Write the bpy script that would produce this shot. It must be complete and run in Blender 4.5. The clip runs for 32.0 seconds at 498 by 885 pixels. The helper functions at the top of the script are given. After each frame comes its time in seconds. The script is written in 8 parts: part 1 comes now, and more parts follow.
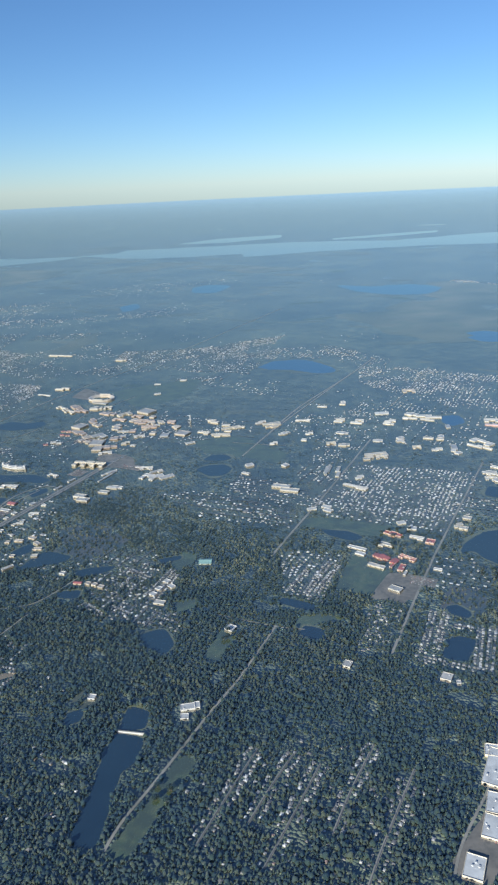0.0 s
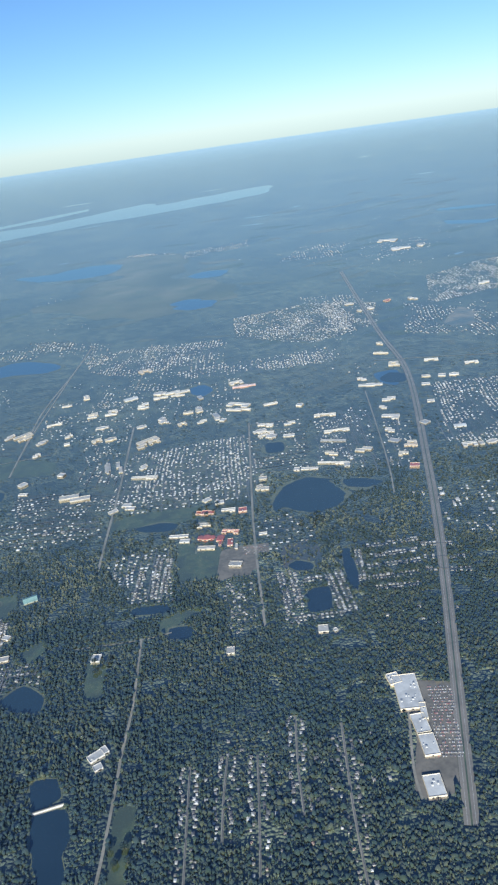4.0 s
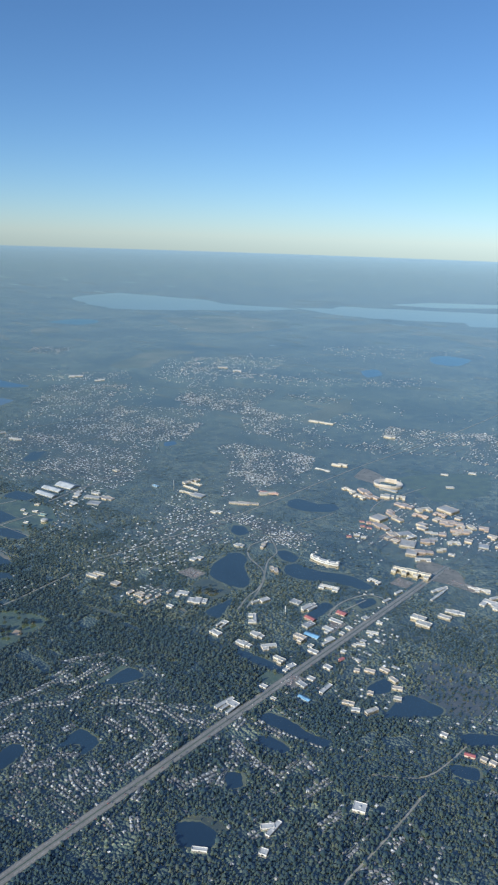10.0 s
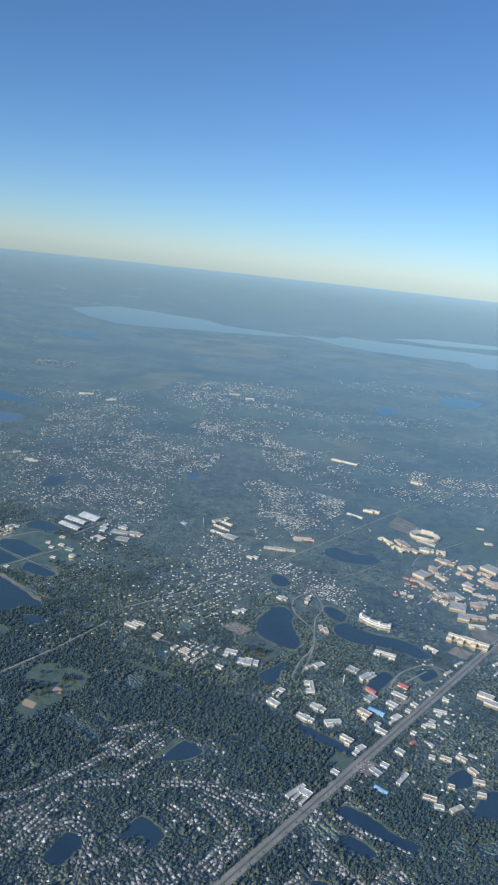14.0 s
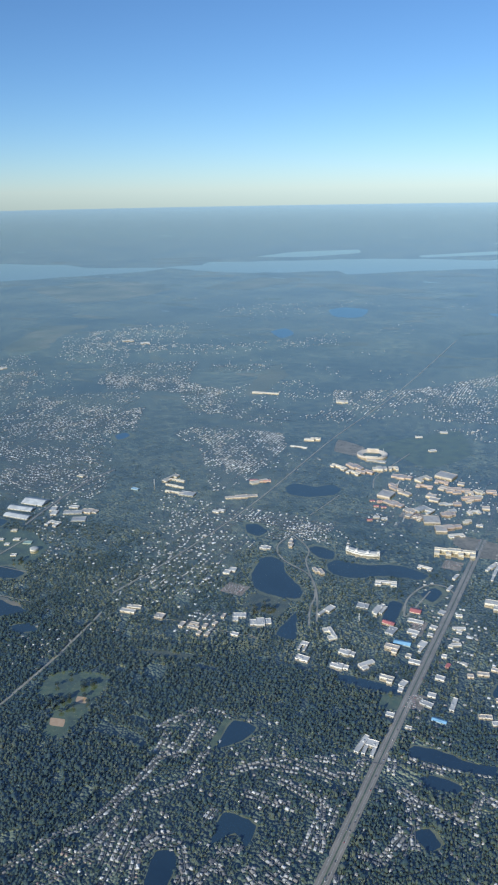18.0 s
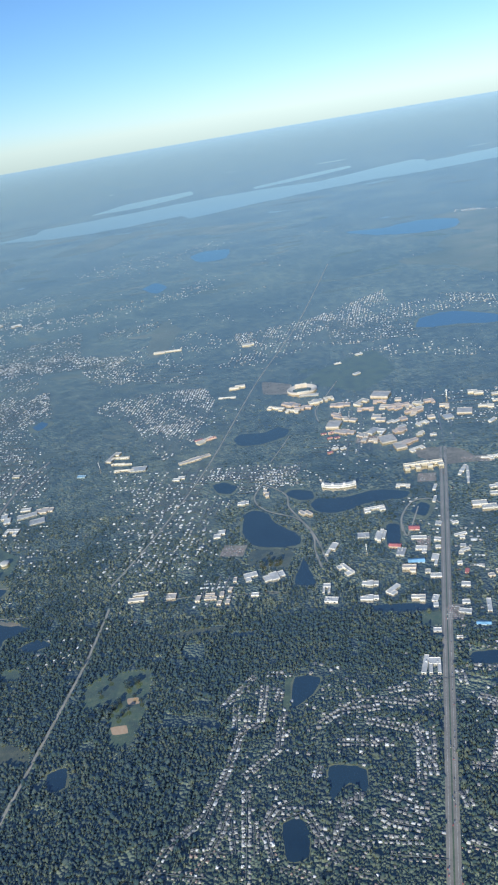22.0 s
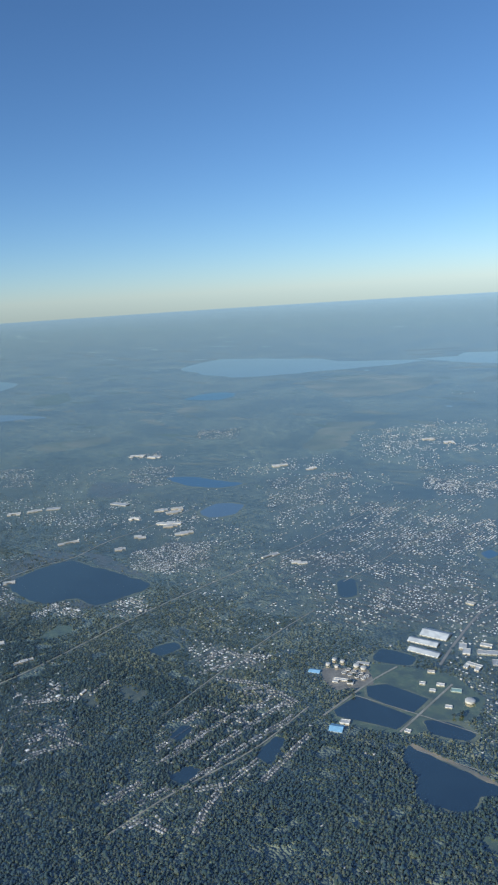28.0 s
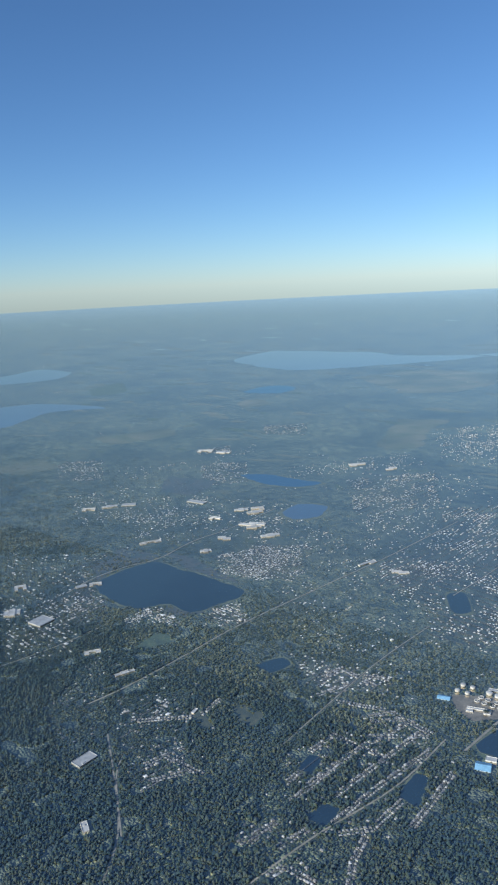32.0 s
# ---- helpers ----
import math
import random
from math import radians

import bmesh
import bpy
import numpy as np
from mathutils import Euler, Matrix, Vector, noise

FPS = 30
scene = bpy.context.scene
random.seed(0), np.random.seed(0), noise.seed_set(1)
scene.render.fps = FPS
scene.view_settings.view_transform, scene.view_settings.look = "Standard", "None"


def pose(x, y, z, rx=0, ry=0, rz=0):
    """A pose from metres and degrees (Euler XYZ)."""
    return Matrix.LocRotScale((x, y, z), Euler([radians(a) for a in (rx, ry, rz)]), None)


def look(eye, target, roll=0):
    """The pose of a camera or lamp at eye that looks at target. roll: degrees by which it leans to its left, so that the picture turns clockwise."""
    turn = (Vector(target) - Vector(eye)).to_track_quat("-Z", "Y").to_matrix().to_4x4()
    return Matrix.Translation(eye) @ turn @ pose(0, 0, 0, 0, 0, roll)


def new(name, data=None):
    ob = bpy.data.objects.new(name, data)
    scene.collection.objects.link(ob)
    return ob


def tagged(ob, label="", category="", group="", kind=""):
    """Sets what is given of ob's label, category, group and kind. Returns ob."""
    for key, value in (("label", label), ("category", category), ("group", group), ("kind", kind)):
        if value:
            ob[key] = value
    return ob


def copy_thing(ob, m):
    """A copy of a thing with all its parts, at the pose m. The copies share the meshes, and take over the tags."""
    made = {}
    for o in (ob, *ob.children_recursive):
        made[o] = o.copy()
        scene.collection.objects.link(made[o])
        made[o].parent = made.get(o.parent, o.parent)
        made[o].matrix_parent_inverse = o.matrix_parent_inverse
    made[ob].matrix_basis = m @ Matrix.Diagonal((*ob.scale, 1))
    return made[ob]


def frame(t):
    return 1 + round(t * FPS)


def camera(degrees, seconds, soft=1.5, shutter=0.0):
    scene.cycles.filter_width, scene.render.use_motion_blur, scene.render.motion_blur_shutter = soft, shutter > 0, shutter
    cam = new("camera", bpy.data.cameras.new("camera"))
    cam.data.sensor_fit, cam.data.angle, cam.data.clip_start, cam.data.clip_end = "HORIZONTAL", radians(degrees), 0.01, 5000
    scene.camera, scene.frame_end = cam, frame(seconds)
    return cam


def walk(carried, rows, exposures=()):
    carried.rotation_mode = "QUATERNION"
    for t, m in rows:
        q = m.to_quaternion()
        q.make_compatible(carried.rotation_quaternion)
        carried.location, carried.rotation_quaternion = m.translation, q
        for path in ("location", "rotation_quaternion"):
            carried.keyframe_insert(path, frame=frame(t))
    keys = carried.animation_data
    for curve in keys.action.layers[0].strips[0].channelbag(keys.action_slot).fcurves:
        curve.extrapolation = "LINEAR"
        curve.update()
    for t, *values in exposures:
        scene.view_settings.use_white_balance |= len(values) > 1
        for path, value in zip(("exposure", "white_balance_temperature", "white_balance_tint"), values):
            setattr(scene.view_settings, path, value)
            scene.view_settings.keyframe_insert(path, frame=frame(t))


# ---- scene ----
# One unit stands for about 14.5 m of the real land, so that the horizon lies inside the lens's reach.
cam = camera(37.1, 32.0, soft=2.2)
PATH = [
    (0, (100.00, 0.00, 79.99), (35.27, 177.33, 13.94), -2.77),
    (0.5, (97.10, 0.40, 80.34), (43.17, 179.44, 9.39), -4.78),
    (1, (94.19, 0.77, 80.69), (58.09, 182.18, 4.61), -7.49),
    (1.5, (91.27, 1.12, 81.04), (82.06, 186.37, 6.20), -9.17),
    (2, (88.34, 1.46, 81.38), (105.62, 186.57, 7.67), -10.55),
    (2.5, (85.40, 1.77, 81.72), (109.32, 187.16, 10.60), -10.57),
    (4.5, (73.52, 2.85, 83.05), (82.12, 185.43, 1.88), -6.16),
    (5, (70.53, 3.07, 83.38), (66.56, 184.66, -0.36), -5.08),
    (5.5, (67.53, 3.28, 83.70), (50.36, 183.46, -1.38), -3.76),
    (6, (64.52, 3.47, 84.02), (33.48, 182.03, -0.56), -2.19),
    (6.5, (61.50, 3.65, 84.33), (17.13, 180.14, 1.39), -1.10),
    (7, (58.47, 3.80, 84.65), (1.79, 178.31, 5.05), -0.28),
    (7.5, (55.43, 3.95, 84.95), (-12.80, 175.94, 9.04), 0.47),
    (8, (52.39, 4.07, 85.26), (-26.21, 173.32, 13.29), 1.07),
    (8.5, (49.33, 4.19, 85.56), (-38.42, 170.65, 17.80), 1.24),
    (9, (46.27, 4.29, 85.86), (-48.56, 168.78, 23.01), 1.45),
    (9.5, (43.20, 4.37, 86.15), (-56.33, 167.86, 28.15), 1.55),
    (10, (40.12, 4.44, 86.45), (-62.59, 167.57, 33.15), 1.92),
    (10.5, (37.04, 4.50, 86.73), (-66.49, 168.08, 36.48), 2.37),
    (11, (33.94, 4.54, 87.02), (-68.09, 169.27, 37.47), 3.01),
    (11.5, (30.84, 4.58, 87.30), (-67.56, 171.41, 37.45), 3.52),
    (12, (27.74, 4.60, 87.58), (-66.08, 173.68, 36.47), 4.13),
    (12.5, (24.62, 4.61, 87.86), (-65.77, 174.96, 34.85), 4.73),
    (13, (21.50, 4.60, 88.13), (-68.70, 174.97, 34.85), 5.48),
    (13.5, (18.38, 4.59, 88.40), (-74.95, 173.79, 36.81), 6.05),
    (14, (15.24, 4.57, 88.66), (-83.41, 171.84, 40.83), 6.28),
    (14.5, (12.10, 4.53, 88.93), (-90.37, 170.60, 45.11), 6.39),
    (16.5, (-0.50, 4.31, 89.94), (-84.63, 178.02, 37.52), 3.18),
    (17, (-3.67, 4.23, 90.19), (-81.50, 179.62, 33.81), 1.93),
    (17.5, (-6.84, 4.14, 90.43), (-78.32, 180.92, 30.10), 0.37),
    (18, (-10.02, 4.05, 90.67), (-75.46, 181.63, 25.99), -1.01),
    (18.5, (-13.19, 3.95, 90.91), (-72.97, 181.77, 21.58), -2.08),
    (19, (-16.38, 3.84, 91.14), (-71.53, 181.35, 17.33), -3.04),
    (19.5, (-19.57, 3.73, 91.37), (-70.12, 180.59, 12.85), -4.39),
    (20, (-22.76, 3.61, 91.60), (-67.53, 180.43, 9.56), -5.96),
    (20.5, (-25.95, 3.48, 91.82), (-63.96, 180.97, 7.83), -7.55),
    (21, (-29.15, 3.35, 92.04), (-58.67, 182.37, 7.88), -9.07),
    (21.5, (-32.35, 3.22, 92.26), (-54.09, 183.93, 9.38), -9.61),
    (22, (-35.56, 3.08, 92.48), (-65.63, 183.84, 12.35), -9.69),
    (22.5, (-38.76, 2.94, 92.69), (-79.67, 183.91, 18.02), -9.30),
    (23, (-41.97, 2.79, 92.89), (-91.06, 183.59, 22.88), -8.85),
    (23.5, (-45.19, 2.64, 93.10), (-101.16, 182.44, 25.71), -8.23),
    (24, (-48.40, 2.49, 93.30), (-109.65, 180.87, 26.74), -7.90),
    (24.5, (-51.62, 2.34, 93.50), (-116.28, 179.24, 26.23), -7.74),
    (26.5, (-64.51, 1.70, 94.25), (-140.73, 177.36, 36.51), -5.63),
    (27, (-67.73, 1.54, 94.43), (-155.34, 173.96, 43.47), -4.96),
    (27.5, (-70.96, 1.38, 94.61), (-175.42, 166.20, 50.77), -4.01),
    (28, (-74.18, 1.22, 94.79), (-189.40, 159.70, 54.64), -3.66),
    (28.5, (-77.41, 1.06, 94.96), (-194.06, 159.23, 57.85), -3.57),
    (29, (-80.64, 0.90, 95.13), (-196.03, 160.49, 60.23), -3.47),
    (29.5, (-83.87, 0.75, 95.29), (-198.73, 160.89, 61.23), -3.35),
    (30, (-87.09, 0.59, 95.45), (-202.20, 160.57, 61.43), -3.24),
    (30.5, (-90.32, 0.44, 95.61), (-207.57, 158.73, 61.01), -3.13),
    (31, (-93.55, 0.29, 95.77), (-213.63, 156.08, 59.57), -2.98),
    (31.5, (-96.77, 0.14, 95.92), (-219.33, 153.40, 57.29), -2.87),
    (32, (-100.00, 0.00, 96.07), (-222.56, 152.37, 54.08), -2.93),
]
LIGHTER = [(0.0, 0.0), (1.0, 0.1), (2.0, -0.05), (5.0, 0.14), (6.0, 0.18), (7.0, 0.16), (9.0, 0.08), (13.0, 0.0), (17.0, -0.01), (19.0, -0.02), (20.0, 0.13), (22.0, 0.15), (23.0, -0.04), (24.5, 0.0), (27.0, 0.03), (29.0, -0.03), (30.5, -0.01), (32.0, 0.08)]
walk(cam, [(t, look(eye, target, roll)) for t, eye, target, roll in PATH], [(t, 1.0 + more, 5300, 7.0) for t, more in LIGHTER])

# ---- sky and sun: a low sun behind the aircraft ----
SUN_UP, SUN_AZ = 21.0, 197.0
world = bpy.data.worlds.new("sky")
scene.world = world
world.use_nodes = True
wt = world.node_tree
sky = wt.nodes.new("ShaderNodeTexSky")
sky.sky_type, sky.sun_disc = "NISHITA", False
sky.sun_elevation, sky.sun_rotation = radians(SUN_UP), radians(SUN_AZ)
sky.altitude, sky.air_density, sky.dust_density, sky.ozone_density = 1800, 1.0, 0.45, 3.4
wt.links.new(sky.outputs[0], wt.nodes["Background"].inputs["Color"])
wt.nodes["Background"].inputs["Strength"].default_value = 0.050
sun = new("sun", bpy.data.lights.new("sun", "SUN"))
sun.data.energy, sun.data.angle, sun.data.color = 5.0, radians(0.5), (1.0, 0.89, 0.71)
toward = Vector((math.sin(radians(SUN_AZ)) * math.cos(radians(SUN_UP)), math.cos(radians(SUN_AZ)) * math.cos(radians(SUN_UP)), math.sin(radians(SUN_UP))))
sun.matrix_world = look(toward * 300, (0, 0, 0))

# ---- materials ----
HAZE_GLOSS = 0.62
HAZE = ((0.25, (1.0, 0.91, 0.88)), (0.55, (1.0, 0.865, 0.67)), (0.8, (1.0, 0.865, 0.67)), (0.93, (0.95, 0.88, 0.83)), (1.0, (1.0, 0.95, 0.90)))  # haze tint put into the gloss colour, from steep to flat sight


def link(nt, a, b):
    nt.links.new(a, b)


def noise_fac(nt, scale, detail, lo, hi, where):
    n = nt.nodes.new("ShaderNodeTexNoise")
    n.inputs["Scale"].default_value, n.inputs["Detail"].default_value = scale, detail
    link(nt, where, n.inputs["Vector"])
    m = nt.nodes.new("ShaderNodeMapRange")
    m.inputs["From Min"].default_value, m.inputs["From Max"].default_value = lo, hi
    link(nt, n.outputs[0], m.inputs["Value"])
    return n.outputs[0], m.outputs[0]


def mixed(nt, fac, a, b):
    m = nt.nodes.new("ShaderNodeMix")
    m.data_type = "RGBA"
    link(nt, fac, m.inputs["Factor"])
    for socket, v in ((m.inputs["A"], a), (m.inputs["B"], b)):
        if isinstance(v, tuple):
            socket.default_value = (*v, 1)
        else:
            link(nt, v, socket)
    return m.outputs["Result"]


def surface(name, colours, fine=1.5, coarse=0.08, third=None, vary="", rough=0.85, bump=0.0, haze_gloss=HAZE_GLOSS, soft=0.0, haze_rough=0.14, tint=None):
    """A matt surface of two colours at a fine scale and a third at a coarse one, veiled by distance haze imitated as
    tinted gloss that grows as one looks along the land.
    vary: 'object' or 'island' picks the colours piece by piece."""
    mat = bpy.data.materials.new(name)
    mat.use_nodes = True
    nt = mat.node_tree
    bsdf = nt.nodes["Principled BSDF"]
    geo = nt.nodes.new("ShaderNodeNewGeometry")
    where = geo.outputs["Position"]
    raw, f = noise_fac(nt, fine, 4, 0.35, 0.65, where)
    col = mixed(nt, f, colours[0], colours[1])
    if vary:
        src = geo.outputs["Random Per Island"] if vary == "island" else nt.nodes.new("ShaderNodeObjectInfo").outputs["Random"]
        ramp = nt.nodes.new("ShaderNodeValToRGB")
        ramp.color_ramp.interpolation = "CONSTANT" if vary == "object" else "LINEAR"
        el = ramp.color_ramp.elements
        while len(el) < len(colours):
            el.new(0.5)
        for i, c in enumerate(colours):
            el[i].position = i / len(colours)
            el[i].color = (*c, 1)
        link(nt, src, ramp.inputs[0])
        dim = mixed(nt, f, (0.82, 0.82, 0.82), (1.0, 1.0, 1.0))
        mul = nt.nodes.new("ShaderNodeMix")
        mul.data_type, mul.blend_type = "RGBA", "MULTIPLY"
        mul.inputs["Factor"].default_value = 1
        link(nt, ramp.outputs[0], mul.inputs["A"])
        link(nt, dim, mul.inputs["B"])
        col = mul.outputs["Result"]
    if third:
        col = mixed(nt, noise_fac(nt, coarse, 5, 0.45, 0.62, where)[1], col, third)
    link(nt, col, bsdf.inputs["Base Color"])
    bsdf.inputs["Roughness"].default_value, bsdf.inputs["Specular IOR Level"].default_value = rough, 0.1
    if bump:
        b = nt.nodes.new("ShaderNodeBump")
        b.inputs["Strength"].default_value, b.inputs["Distance"].default_value = bump, 0.5
        link(nt, raw, b.inputs["Height"])
        link(nt, b.outputs[0], bsdf.inputs["Normal"])
    if soft:
        lean = nt.nodes.new("ShaderNodeMix")
        lean.data_type = "VECTOR"
        lean.inputs["Factor"].default_value = soft
        link(nt, geo.outputs["Normal"], lean.inputs["A"])
        lean.inputs["B"].default_value = (0, 0, 1)
        link(nt, lean.outputs["Result"], bsdf.inputs["Normal"])
    if haze_gloss:
        # Distance haze painted as tinted gloss by viewing angle, fullest at the horizon.
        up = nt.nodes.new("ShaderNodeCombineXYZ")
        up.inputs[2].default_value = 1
        facing, haze_lobe, mix, curve, k = (nt.nodes.new("ShaderNode" + n) for n in ("LayerWeight", "BsdfGlossy", "MixShader", "Math", "Math"))
        facing.inputs["Blend"].default_value, haze_lobe.inputs["Roughness"].default_value = 0.5, haze_rough
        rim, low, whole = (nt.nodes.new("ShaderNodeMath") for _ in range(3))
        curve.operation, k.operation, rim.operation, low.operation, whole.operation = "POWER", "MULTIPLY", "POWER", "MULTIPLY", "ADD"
        rim.inputs[1].default_value, low.inputs[1].default_value = 75.0, 3.6 * haze_gloss
        curve.inputs[1].default_value, k.inputs[1].default_value = 0.57, 1.21 * haze_gloss
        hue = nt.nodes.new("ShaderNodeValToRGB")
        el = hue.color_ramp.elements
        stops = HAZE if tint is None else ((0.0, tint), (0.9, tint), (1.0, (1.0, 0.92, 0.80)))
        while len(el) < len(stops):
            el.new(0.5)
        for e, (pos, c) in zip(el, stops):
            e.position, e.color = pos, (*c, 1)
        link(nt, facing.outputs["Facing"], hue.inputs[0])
        link(nt, hue.outputs[0], haze_lobe.inputs["Color"])
        for node in (facing, haze_lobe):
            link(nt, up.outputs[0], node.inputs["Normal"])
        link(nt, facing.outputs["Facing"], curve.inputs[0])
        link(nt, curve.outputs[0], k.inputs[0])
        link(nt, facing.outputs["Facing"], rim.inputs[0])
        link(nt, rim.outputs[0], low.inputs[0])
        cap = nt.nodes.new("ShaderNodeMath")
        cap.operation, cap.inputs[1].default_value = "MINIMUM", 0.93 * haze_gloss
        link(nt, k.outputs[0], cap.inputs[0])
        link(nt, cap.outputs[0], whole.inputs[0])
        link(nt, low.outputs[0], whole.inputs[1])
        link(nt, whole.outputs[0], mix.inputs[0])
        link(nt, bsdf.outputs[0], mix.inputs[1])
        link(nt, haze_lobe.outputs[0], mix.inputs[2])
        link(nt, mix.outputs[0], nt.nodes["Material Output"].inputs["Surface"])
    return mat


def canopy(mat, scale, colours):
    """Unbroken woods seen from afar: rounded crowns side by side, each of its own green."""
    nt = mat.node_tree
    bsdf = nt.nodes["Principled BSDF"]
    where = nt.nodes.new("ShaderNodeNewGeometry").outputs["Position"]
    cells, ramp, b = (nt.nodes.new("ShaderNode" + n) for n in ("TexVoronoi", "ValToRGB", "Bump"))
    cells.inputs["Scale"].default_value = scale
    link(nt, where, cells.inputs["Vector"])
    split = nt.nodes.new("ShaderNodeSeparateColor")
    link(nt, cells.outputs["Color"], split.inputs[0])
    el = ramp.color_ramp.elements
    el.new(0.5)
    for e, pos, c in zip(el, (0.1, 0.55, 1.0), colours):
        e.position, e.color = pos, (*c, 1)
    link(nt, split.outputs[0], ramp.inputs[0])
    old = bsdf.inputs["Base Color"].links[0].from_socket
    patch = noise_fac(nt, 0.03, 5, 0.42, 0.6, where)[1]
    both = mixed(nt, patch, ramp.outputs[0], old)
    shade = mixed(nt, noise_fac(nt, 0.22, 9, 0.38, 0.62, where)[1], (0.55, 0.58, 0.60), (1.35, 1.32, 1.24))
    swell = mixed(nt, noise_fac(nt, 0.018, 6, 0.36, 0.64, where)[1], (0.72, 0.76, 0.78), (1.28, 1.24, 1.14))
    for tint in (shade, swell):
        mul = nt.nodes.new("ShaderNodeMix")
        mul.data_type, mul.blend_type = "RGBA", "MULTIPLY"
        mul.inputs["Factor"].default_value = 1
        link(nt, both, mul.inputs["A"])
        link(nt, tint, mul.inputs["B"])
        both = mul.outputs["Result"]
    link(nt, both, bsdf.inputs["Base Color"])
    b.invert = True
    b.inputs["Strength"].default_value, b.inputs["Distance"].default_value = 1.0, 0.8
    link(nt, cells.outputs["Distance"], b.inputs["Height"])
    link(nt, b.outputs[0], bsdf.inputs["Normal"])


